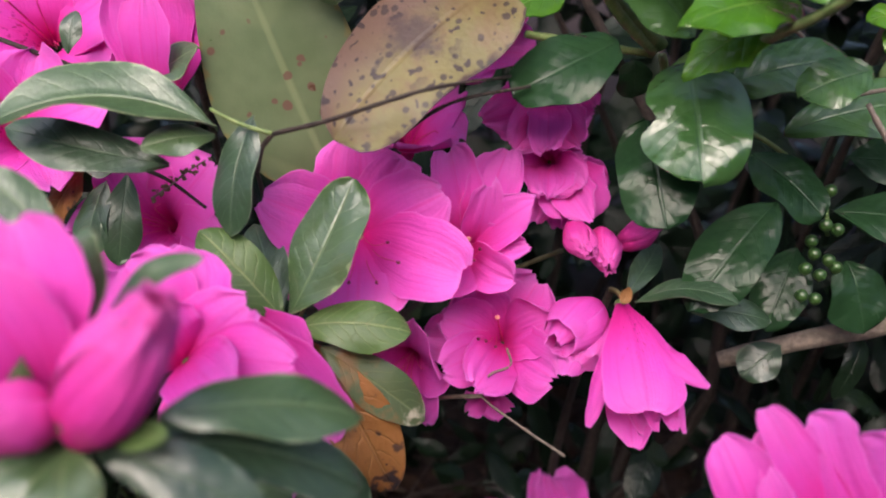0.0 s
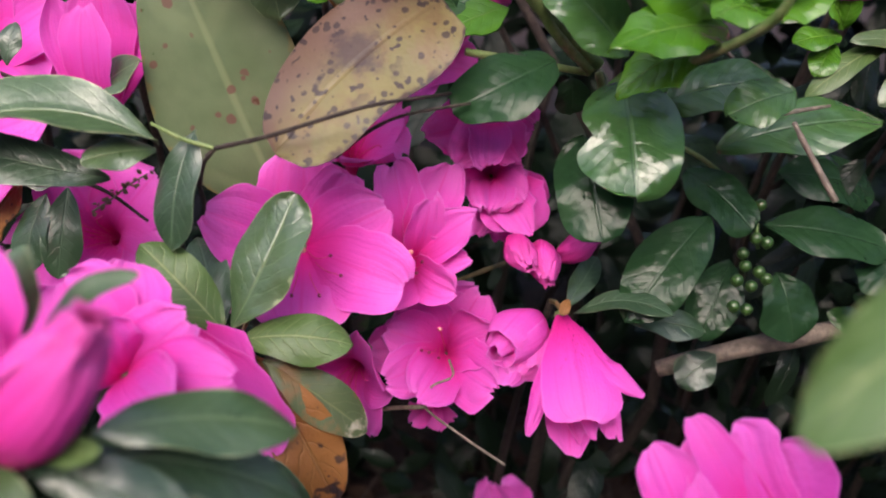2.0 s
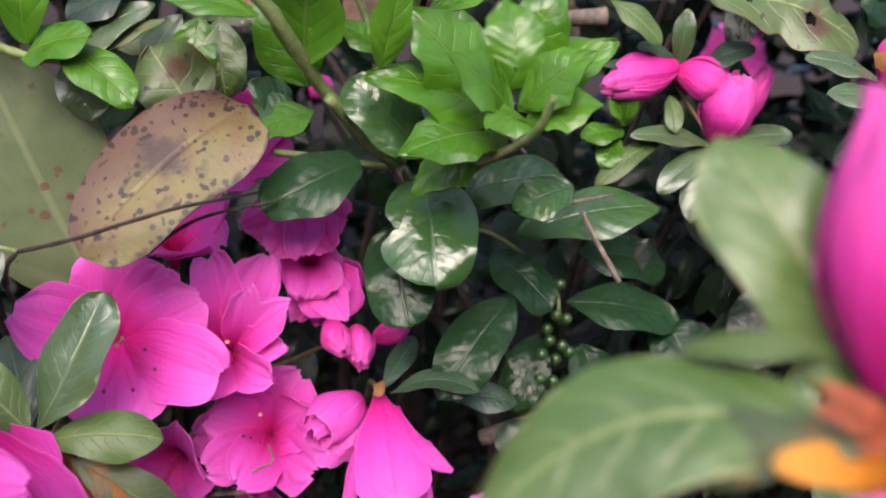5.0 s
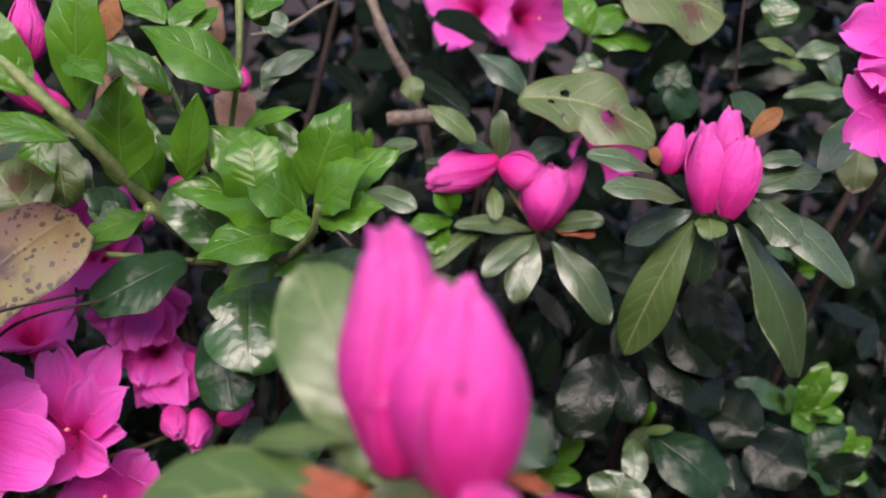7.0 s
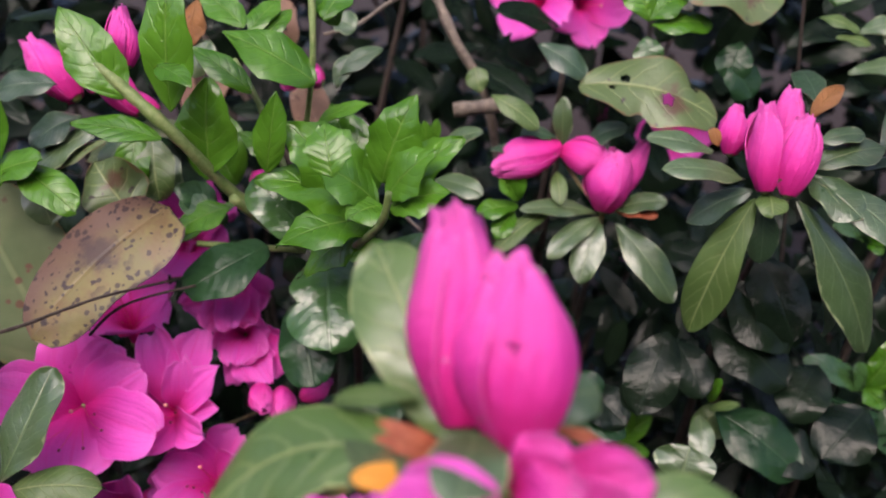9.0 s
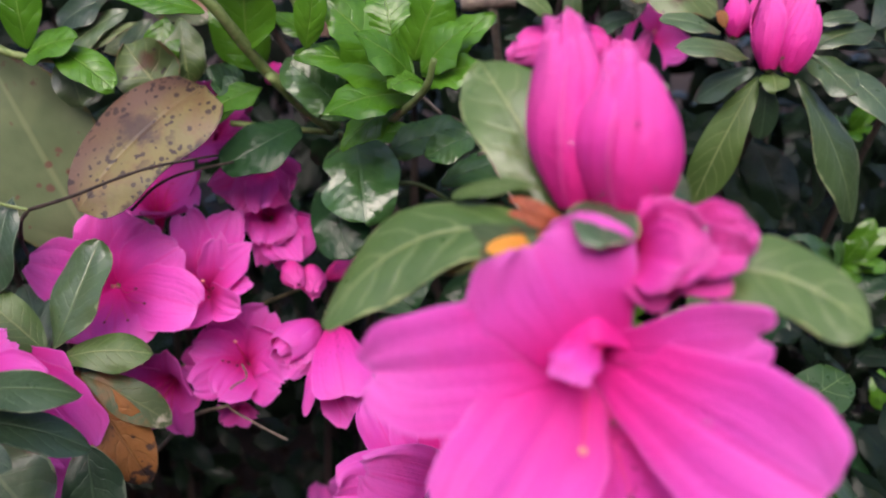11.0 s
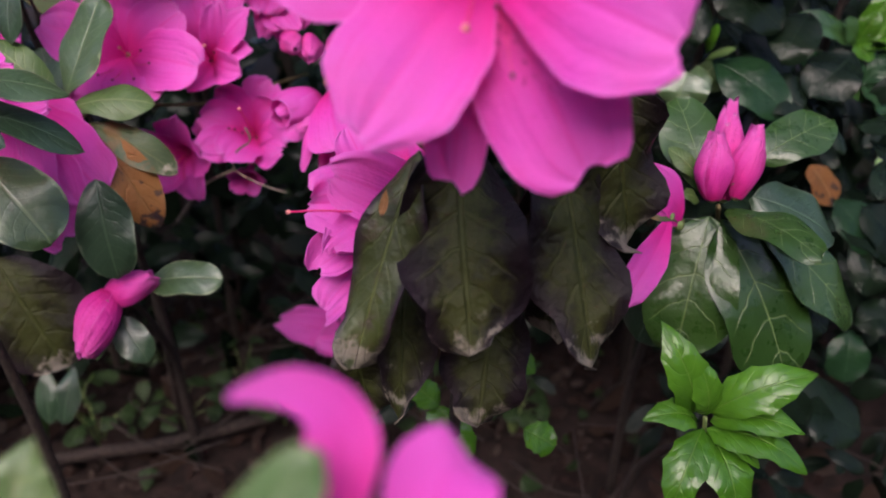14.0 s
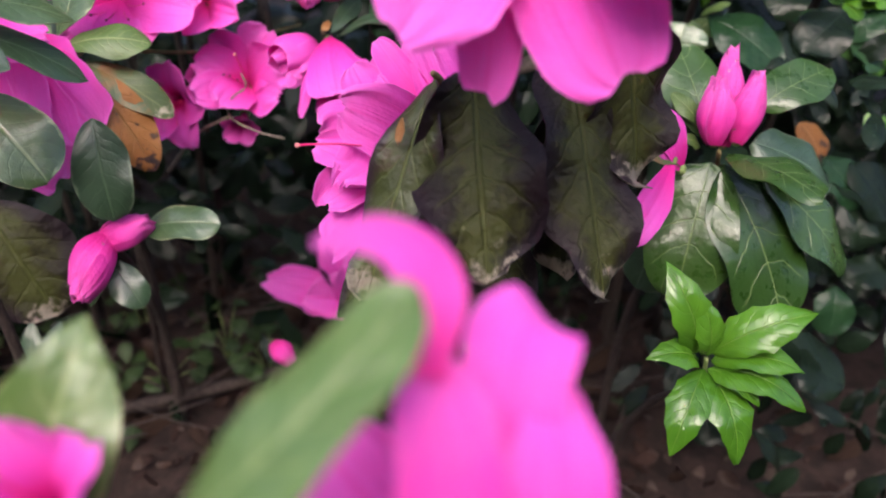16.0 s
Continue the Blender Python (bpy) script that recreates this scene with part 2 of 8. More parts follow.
ROTTEN = leaf_material("azalea_leaf_withered", (0.22, 0.085, 0.018), (0.36, 0.15, 0.035), (0.4, 0.2, 0.07), 0.6, 7, 0.15, spots=120, spot_colour=(0.05, 0.02, 0.012), tip=(0.03, 0.018, 0.02), relief=1.0)
HOLLY = leaf_material("holly_leaf", (0.011, 0.034, 0.014), (0.022, 0.060, 0.022), (0.04, 0.08, 0.04), 0.22, 7, 0.04, coat=0.0, relief=0.8, vein_mix=0.25, pucker=1.8, pucker_scale=85.0, fine=0.3, ribs=0.3, specular=0.20, side_mix=0.08, quilt=0.3)
HOLLY_MID = leaf_material("holly_leaf_mid", (0.036, 0.098, 0.026), (0.064, 0.145, 0.036), (0.08, 0.14, 0.06), 0.20, 7, 0.08, coat=0.3, relief=0.8, vein_mix=0.25, pucker=2.2, pucker_scale=85.0, fine=0.3, ribs=0.4, side_mix=0.1, quilt=0.6)
HOLLY_NEW = leaf_material("holly_leaf_young", (0.055, 0.175, 0.010), (0.11, 0.29, 0.020), (0.22, 0.38, 0.07), 0.2, 6, 0.28, coat=0.25, relief=0.7, vein_mix=0.35, side_mix=0.14, pucker=2.0, pucker_scale=100.0, fine=0.4, specular=0.4, quilt=0.5)
VINE_LEAF = leaf_material("vine_leaf", (0.115, 0.165, 0.075), (0.190, 0.245, 0.130), (0.29, 0.34, 0.18), 0.34, 1.5, 0.15, dots=(210, 0.80), spot_colour=(0.16, 0.06, 0.05), vein_mix=0.45, side_mix=0.3, relief=0.3, specular=0.8, tip=(0.14, 0.06, 0.05), margin=(0.2, 0.17, 0.06), margin_width=0.025, pucker=1.4, pucker_scale=60.0)
VINE_SPOTTED = leaf_material("vine_leaf_spotted", (0.175, 0.145, 0.040), (0.27, 0.212, 0.062), (0.3, 0.22, 0.11), 0.45, 1.5, 0.2, relief=0.4, dots=(260, 0.25), rim=(0.125, 0.068, 0.044), spot_colour=(0.022, 0.008, 0.008), margin=(0.045, 0.014, 0.009), margin_width=0.05, blotch=45, blotch_colour=(0.16, 0.105, 0.038), vein_mix=0.25, side_mix=0.1, patch=(0.050, 0.024, 0.022, 0.45, 0.42), spots=120, spot_edge=0.6)
YELLOWED = leaf_material("eaten_leaf", (0.095, 0.150, 0.048), (0.15, 0.205, 0.078), (0.34, 0.38, 0.16), 0.4, 6, 0.2, patch=(0.10, 0.045, 0.03, 0.66, 0.36), spots=85, spot_edge=0.66, spot_colour=(0.045, 0.035, 0.03), side_mix=0.3, specular=0.6, margin=(0.17, 0.12, 0.05), margin_width=0.03)
# Far darker than real foliage: the deep shade is put into this leaf colour.
SHRUB_SHADED = leaf_material("shrub_leaf_shaded", (0.006, 0.012, 0.007), (0.011, 0.022, 0.011), (0.022, 0.038, 0.022), 0.20, 7, 0.03, relief=0.7, vein_mix=0.25, pucker=1.6, pucker_scale=70.0, specular=0.18, quilt=0.15, ribs=0.3, side_mix=0.08)
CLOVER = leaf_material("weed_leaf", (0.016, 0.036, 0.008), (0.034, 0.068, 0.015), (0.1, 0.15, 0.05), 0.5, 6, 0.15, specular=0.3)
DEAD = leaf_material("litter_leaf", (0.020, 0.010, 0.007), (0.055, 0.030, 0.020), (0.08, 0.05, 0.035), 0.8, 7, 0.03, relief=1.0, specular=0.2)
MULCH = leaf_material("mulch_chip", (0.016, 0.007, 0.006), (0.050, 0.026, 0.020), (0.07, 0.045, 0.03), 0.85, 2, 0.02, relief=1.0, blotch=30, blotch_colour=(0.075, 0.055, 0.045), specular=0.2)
BARK = plain_material("bark", (0.022, 0.015, 0.013), (0.060, 0.042, 0.034), 0.8, 350, relief=1.0)
DEAD_PALE = leaf_material("dry_brown_leaf", (0.16, 0.085, 0.055), (0.30, 0.18, 0.13), (0.34, 0.22, 0.16), 0.7, 7, 0.1, relief=0.8, spots=200, spot_colour=(0.09, 0.05, 0.035))
DEADWOOD = plain_material("dead_twig", (0.13, 0.105, 0.085), (0.26, 0.21, 0.17), 0.8, 300, relief=1.0)
STEM_GREEN = plain_material("green_stem", (0.12, 0.19, 0.05), (0.24, 0.30, 0.11), 0.45, 250, thin=0.1)
STEM_RED = plain_material("red_scale", (0.24, 0.05, 0.02), (0.40, 0.11, 0.05), 0.5, 300, thin=0.2)
STEM_AZALEA = plain_material("azalea_twig", (0.13, 0.095, 0.04), (0.24, 0.19, 0.08), 0.6, 300)
FILAMENT = plain_material("filament", (0.72, 0.02, 0.20), (0.85, 0.06, 0.35), 0.4, 300, thin=0.2)
ANTHER = plain_material("anther", (0.16, 0.012, 0.05), (0.30, 0.04, 0.10), 0.6, 800)
STIGMA = plain_material("stigma", (0.80, 0.24, 0.25), (0.85, 0.36, 0.30), 0.35, 600)
BERRY = plain_material("berry", (0.022, 0.060, 0.014), (0.045, 0.095, 0.022), 0.28, 200, relief=0.15, specular=0.6)
water = Nodes("water")
water.bsdf.inputs["Transmission Weight"].default_value = 1.0
water.bsdf.inputs["IOR"].default_value = 1.33
WATER = water.finish((1.0, 1.0, 1.0), 0.02)
YELLOW = petal_material("faded_petal", (0.75, 0.33, 0.04), (0.6, 0.22, 0.02), (0.85, 0.5, 0.12), thin=0.3)


# ---------- building ----------
ORIGIN = {}


def thing(name, at, label, category, group="", kind=""):
    ob = new(name)
    ob.empty_display_size = 0.01
    ob.location = at
    ORIGIN[ob] = Vector(at)
    return tagged(ob, label, category, group, kind)


def part(name, verts, faces, material, parent, origin=None, uvs=None, label="", smooth=True):
    """One mesh object; verts in the world, origin its own base."""
    origin = Vector(origin) if origin is not None else Vector(verts[0])
    me = bpy.data.meshes.new(name)
    v = np.asarray(verts, dtype=float) - np.array(origin)
    me.from_pydata([tuple(p) for p in v], [], [tuple(int(i) for i in f) for f in faces])
    if uvs is not None:
        layer = me.uv_layers.new(name="UVMap")
        index = np.empty(len(me.loops), dtype=int)
        me.loops.foreach_get("vertex_index", index)
        layer.data.foreach_set("uv", np.asarray(uvs, dtype=float)[index].ravel())
    me.materials.append(material)
    if smooth:
        me.polygons.foreach_set("use_smooth", [True] * len(me.polygons))
    ob = new(name, me)
    if parent is not None:
        ob.parent = parent
        ob.location = origin - ORIGIN[parent]
    else:
        ob.location = origin
    ORIGIN[ob] = origin
    if label:
        ob["label"] = label
    return ob


def sheet(grid, uv, thick):
    """Verts, faces and uvs of a closed thin body over a grid of points (rows, columns, 3)."""
    a, b, _ = grid.shape
    du, dv = np.gradient(grid, axis=0), np.gradient(grid, axis=1)
    nrm = np.cross(du, dv)
    size = np.linalg.norm(nrm, axis=2, keepdims=True)
    nrm = nrm / np.maximum(size, 1e-12)
    top, low = (grid + nrm * thick / 2).reshape(-1, 3), (grid - nrm * thick / 2).reshape(-1, 3)
    n, faces = a * b, []
    for i in range(a - 1):
        for j in range(b - 1):
            p, q, r, s = i * b + j, i * b + j + 1, (i + 1) * b + j + 1, (i + 1) * b + j
            faces.append((p, s, r, q))
            faces.append((p + n, q + n, r + n, s + n))
    rim = [j for j in range(b)] + [i * b + b - 1 for i in range(1, a)] + [(a - 1) * b + j for j in range(b - 2, -1, -1)] + [i * b for i in range(a - 2, 0, -1)]
    m, flat = len(rim), uv.reshape(-1, 2)
    for k in range(m):
        q = (k + 1) % m
        faces.append((2 * n + k, 2 * n + q, 2 * n + m + q, 2 * n + m + k))
    return np.vstack([top, low, top[rim], low[rim]]), faces, np.vstack([flat, flat, flat[rim], flat[rim]])


def unit(v):
    v = np.asarray(v, dtype=float)
    return v / max(np.linalg.norm(v), 1e-12)


OUTLINE = {  # where along the blade the width peaks: exponents at the base and at the tip
    "azalea": (0.85, 0.62), "oval": (0.6, 0.5), "spoon": (1.15, 0.5), "lance": (0.8, 0.9), "holly": (0.75, 0.62), "vine": (0.5, 0.52), "round": (0.46, 0.40), "blunt": (0.24, 0.36), "ovate": (0.42, 0.62), "spiny": (0.75, 0.95),
}
count = [0]


def blade(base, tip, width, face, bend=0.08, side=0.0, fold=0.18, curl=0.20, wave=0.06, shape="azalea", teeth=0.0, droop=0.0, twist=0.0, bites=(), rows=16, cols=8, thick=0.00045):
    """Verts, faces and uvs of a leaf from its base to its tip; face is the way its upper side looks."""
    count[0] += 1
    rng = np.random.RandomState(count[0])
    base, tip = np.asarray(base, float), np.asarray(tip, float)
    along = tip - base
    length = np.linalg.norm(along)
    x = along / length
    n = unit(np.asarray(face, float) - x * np.dot(face, x))
    y = np.cross(n, x)
    a, b = OUTLINE[shape]
    peak = a / (a + b)
    top = peak ** a * (1 - peak) ** b
    s = np.linspace(0, 1, rows + 1)
    s = 0.5 * s + 0.5 * (0.5 - 0.5 * np.cos(np.pi * s))
    w = width / 2 * np.maximum(s, 0) ** a * np.maximum(1 - s, 0) ** b / top
    w = np.maximum(w, width * 0.012)
    phase, phase2 = rng.uniform(0, 6.28, 2)
    v = np.linspace(-1, 1, cols + 1)
    S, V = np.meshgrid(s, v, indexing="ij")
    W = w[:, None] * (1 + 0.05 * np.sin(S * 9 + phase) * np.sign(V))
    if teeth:
        W = W * (1 + teeth * np.maximum(0, np.sin(S * np.pi * 9)) ** 2 * np.abs(V) ** 3 * (S > 0.25))
    for at, edge, deep in bites:
        W = W * np.where(V * edge > 0, 1 - deep * np.exp(-((S - at) / 0.07) ** 2), 1)
    lift = bend * length * 4 * S * (1 - S) - droop * length * S ** 2
    lift = lift + fold * np.abs(V) * W - curl * V ** 2 * W
    lift = lift + wave * width * np.sin(S * 11 + phase + V * 1.3) * np.abs(V) ** 1.5 + 0.35 * wave * width * np.sin(S * 5 + phase2) * V
    sway = side * length * 4 * S * (1 - S)
    turn = np.radians(twist) * S
    lat = V * W
    pts = base + S[..., None] * along + (lat * np.cos(turn) + sway)[..., None] * y + (lift + lat * np.sin(turn))[..., None] * n
    return sheet(pts, np.stack([S, V / 2 + 0.5], axis=2), thick)


def leaf(parent, base, tip, width, face, material, name="leaf", label="", holes=(), **shape):
    """One leaf; holes are eaten through it at (u, v, radius along, radius across)."""
    verts, faces, uvs = blade(base, tip, width, face, **shape)
    if holes:
        uv = np.asarray(uvs)

        def eaten(f):
            u, v = uv[list(f)].mean(axis=0)
            return any(((u - a) / r) ** 2 + ((v - b) / q) ** 2 < 1 + 0.35 * math.sin(9 * math.atan2(v - b, u - a)) for a, b, r, q in holes)
        faces = [f for f in faces if not eaten(f)]
    return part(name, verts, faces, material, parent, base, uvs, label)


def smooth_line(points, per=6):
    """A Catmull-Rom line through the points."""
    p = [np.asarray(q, float) for q in points]
    if len(p) == 2:
        return [p[0] + (p[1] - p[0]) * k / per for k in range(per + 1)]
    p = [2 * p[0] - p[1]] + p + [2 * p[-1] - p[-2]]
    out = []
    for i in range(1, len(p) - 2):
        for k in range(per):
            t = k / per
            out.append(0.5 * (2 * p[i] + (p[i + 1] - p[i - 1]) * t + (2 * p[i - 1] - 5 * p[i] + 4 * p[i + 1] - p[i + 2]) * t * t + (3 * p[i] - p[i - 1] - 3 * p[i + 1] + p[i + 2]) * t ** 3))
    return out + [p[-2]]


def tube(points, r0, r1, sides=8, per=6, knots=0.0, seed=0):
    line = smooth_line(points, per)
    rng = np.random.RandomState(seed + len(line))
    verts, faces, uvs = [], [], []
    up = np.array([0.3, 0.2, 1.0])
    for i, c in enumerate(line):
        d = unit(line[min(i + 1, len(line) - 1)] - line[max(i - 1, 0)])
        a = unit(np.cross(d, up) if abs(np.dot(d, unit(up))) < 0.97 else np.cross(d, [1, 0, 0]))
        b = np.cross(d, a)
        r = (r0 + (r1 - r0) * i / (len(line) - 1)) * (1 + knots * rng.uniform(-1, 1))
        for k in range(sides):
            g = 2 * math.pi * k / sides
            verts.append(c + r * (math.cos(g) * a + math.sin(g) * b))
            uvs.append((i / (len(line) - 1), k / sides))
    for i in range(len(line) - 1):
        for k in range(sides):
            k2 = (k + 1) % sides
            faces.append((i * sides + k, i * sides + k2, (i + 1) * sides + k2, (i + 1) * sides + k))
    faces.append(tuple(range(sides - 1, -1, -1)))
    faces.append(tuple((len(line) - 1) * sides + k for k in range(sides)))
    return verts, faces, uvs


def stem(parent, points, r0, r1, material=None, name="stem", label="", knots=0.12, **more):
    v, f, u = tube(points, r0, r1, knots=knots, seed=int(1e4 * abs(points[0][0])), **more)
    return part(name, v, f, material or BARK, parent, points[0], u, label)


def ball(centre, rx, axis=(0, 0, 1), stretch=1.0, rings=6, sides=8):
    axis = unit(axis)
    a = unit(np.cross(axis, [0.3, 1, 0.1]))
    b = np.cross(axis, a)
    verts, faces = [np.asarray(centre) - axis * rx * stretch], []
    for i in range(1, rings):
        g = math.pi * i / rings
        for k in range(sides):
            h = 2 * math.pi * k / sides
            verts.append(np.asarray(centre) - axis * rx * stretch * math.cos(g) + rx * math.sin(g) * (math.cos(h) * a + math.sin(h) * b))
    verts.append(np.asarray(centre) + axis * rx * stretch)
    for k in range(sides):
        faces.append((0, 1 + (k + 1) % sides, 1 + k))
        for i in range(rings - 2):
            p, q = 1 + i * sides + k, 1 + i * sides + (k + 1) % sides
            faces.append((p, q, q + sides, p + sides))
        faces.append((len(verts) - 1, 1 + (rings - 2) * sides + k, 1 + (rings - 2) * sides + (k + 1) % sides))
    return verts, faces


def merge(*bodies):
    """Joins (verts, faces[, uvs]) bodies."""
    verts, faces, uvs = [], [], []
    for body in bodies:
        n = len(verts)
        verts += [tuple(p) for p in body[0]]
        faces += [tuple(i + n for i in f) for f in body[1]]
        uvs += [tuple(p) for p in body[2]] if len(body) > 2 else [(0.5, 0.5)] * len(body[0])
    return verts, faces, uvs


def frame_of(axis, spin):
    z = unit(axis)
    x = unit(np.cross([0.05, -0.98, 0.2], z) if abs(z[1]) < 0.95 else np.cross([0, 0, 1], z))
    y = np.cross(z, x)
    c, s = math.cos(radians(spin)), math.sin(radians(spin))
    return np.stack([c * x + s * y, -s * x + c * y, z])


def petal_grid(length, opened, breadth, ruffle, rng, start=7.0, recurve=0.0, rows=15, cols=12, tube_share=0.33, notch=0.04):
    """A petal whose middle line lies in the plane x, z: a strip of the tube, then a broad lobe."""
    s = np.linspace(0, 1, rows + 1)
    k = np.clip((s - 0.2) / 0.5, 0, 1)
    k = k * k * (3 - 2 * k)
    theta = np.radians(start + (opened - start) * k + recurve * np.clip((s - 0.7) / 0.3, 0, 1) ** 2)
    step = length / rows
    r = 0.0016 + np.r_[0, np.cumsum(np.sin((theta[1:] + theta[:-1]) / 2) * step)]
    z = np.r_[0, np.cumsum(np.cos((theta[1:] + theta[:-1]) / 2) * step)]
    lobe = breadth * length * np.where(s < 0.72, np.sin(np.pi / 2 * np.clip((s - 0.05) / 0.67, 0, 1)) ** 1.1, np.sqrt(np.clip(1 - np.clip((s - 0.72) / 0.285, 0, 2) ** 2.4, 0, 1)))
    hw = np.maximum(np.where(s < tube_share, np.maximum(r * 0.72, lobe * 0.5), lobe), length * 0.02)
    v = np.linspace(-1, 1, cols + 1)
    S, V = np.meshgrid(s, v, indexing="ij")
    R, Z, T, HW = r[:, None], z[:, None], theta[:, None], hw[:, None]
    flat = np.clip((S - 0.25) / 0.4, 0, 1)
    rho = R * (1 - flat) + flat * HW * 1.5 + 1e-5
    phi = np.clip(V * HW / rho, -1.5, 1.5)
    lat, inward = rho * np.sin(phi), rho * (1 - np.cos(phi))
    grow = np.clip((S - 0.3) / 0.7, 0, 1) ** 1.3
    p = rng.uniform(0, 6.28, 6)
    wave = np.sin(V * 3.1 + p[0] + S * 2) * 0.5 + np.sin(S * 8 + p[1] + V * 1.5) * np.abs(V) * 0.9 + np.sin(V * 7 + p[2] + S * 3) * 0.35 * np.abs(V) + np.sin(S * 14 + p[3]) * np.sign(V) * V ** 4 * 0.5
    inward = inward * 0.75 + ruffle * length * grow * wave * 0.35 - 0.02 * length * np.exp(-(V / 0.16) ** 2) * grow
    tip = 1 - notch * np.exp(-(V / 0.22) ** 2) * (S > 0.9) + 0.03 * np.sin(V * 5 + p[4]) * (S > 0.75)
    out, up = np.sin(T), np.cos(T)
    x = R + (tip - 1) * length * out - inward * up
    zz = Z + (tip - 1) * length * up + inward * out
    return np.stack([x, lat + 0 * x, zz], axis=2), np.stack([S, V / 2 + 0.5], axis=2)


def flower(parent, throat, axis, across, opened=62, spin=0, seed=1, ruffle=0.2, whorls=((1.0, 1.0),), breadth=0.30, recurve=12, stamens=5, tone=None, back=0.3, label="", petals=5, only=(), pistil=True, name="flower"):
    """An azalea flower: calyx, fused petals in one or more whorls (share of length, share of opening), stamens and pistil."""
    rng = np.random.RandomState(seed)
    m = frame_of(axis, spin)
    probe, _ = petal_grid(1.0, opened, breadth, 0, np.random.RandomState(0), recurve=recurve)
    length = across / 2 / max(probe[-1, 6, 0], 0.28) * 0.92
    foot = np.asarray(throat) - m[2] * length * back
    body = merge(ball(foot - m[2] * 0.001, 0.0028, m[2], 0.9), tube([foot - m[2] * 0.012, foot - m[2] * 0.006, foot], 0.0011, 0.0015, per=2))
    fl = part(name, body[0], body[1], STEM_GREEN, parent, foot, body[2], label)
    tone = tone or PINK
    for w, (share, wide) in enumerate(whorls):
        for k in range(petals):
            if only and w == 0 and k not in only:
                continue
            g = 2 * math.pi * (k + 0.5 * (w % 2)) / petals + rng.uniform(-0.1, 0.1)
            grid, uv = petal_grid(length * share * rng.uniform(0.93, 1.05), opened * wide + rng.uniform(-7, 7), breadth * rng.uniform(0.93, 1.08), ruffle * (1 + 0.6 * w), rng, recurve=recurve + rng.uniform(-8, 8))
            c, s = math.cos(g), math.sin(g)
            turned = np.stack([grid[..., 0] * c - grid[..., 1] * s, grid[..., 0] * s + grid[..., 1] * c, grid[..., 2] + 0.0004 * (k % 2)], axis=2)
            v, f, u = sheet(turned @ m + foot, uv, 0.00035)
            part("petal", v, f, PINK_SPOTTED if (k == 0 and w == 0 and tone is PINK) else tone, fl, foot, u)
    for k in range(stamens):
        g = 2 * math.pi * k / max(stamens, 1) + rng.uniform(-0.4, 0.4)
        out = np.array([math.cos(g), math.sin(g), 0]) @ m
        d = length * rng.uniform(0.62, 0.82)
        e = foot + m[2] * d * 0.95 + out * d * rng.uniform(0.12, 0.3)
        line = [foot, foot + m[2] * d * 0.5 + out * d * 0.06, e, e + out * d * 0.08 + m[2] * d * 0.04]
        st = tube(line, 0.00035, 0.00022, sides=5, per=4)
        st = part("stamen", st[0], st[1], FILAMENT, fl, foot, st[2])
    if pistil:
        bow = np.array([0.25, -0.1, 0]) @ m
        e = foot + m[2] * length * 0.98 + bow * length * 0.5
        st = merge(tube([foot, foot + m[2] * length * 0.5 + bow * length * 0.12, e], 0.0005, 0.0004, sides=6, per=5))
        part("pistil", st[0], st[1], FILAMENT, fl, foot, st[2])
        v, f = ball(e, 0.0011, m[2], 0.8)
        part("stigma", v, f, STIGMA, fl, e)
    return fl


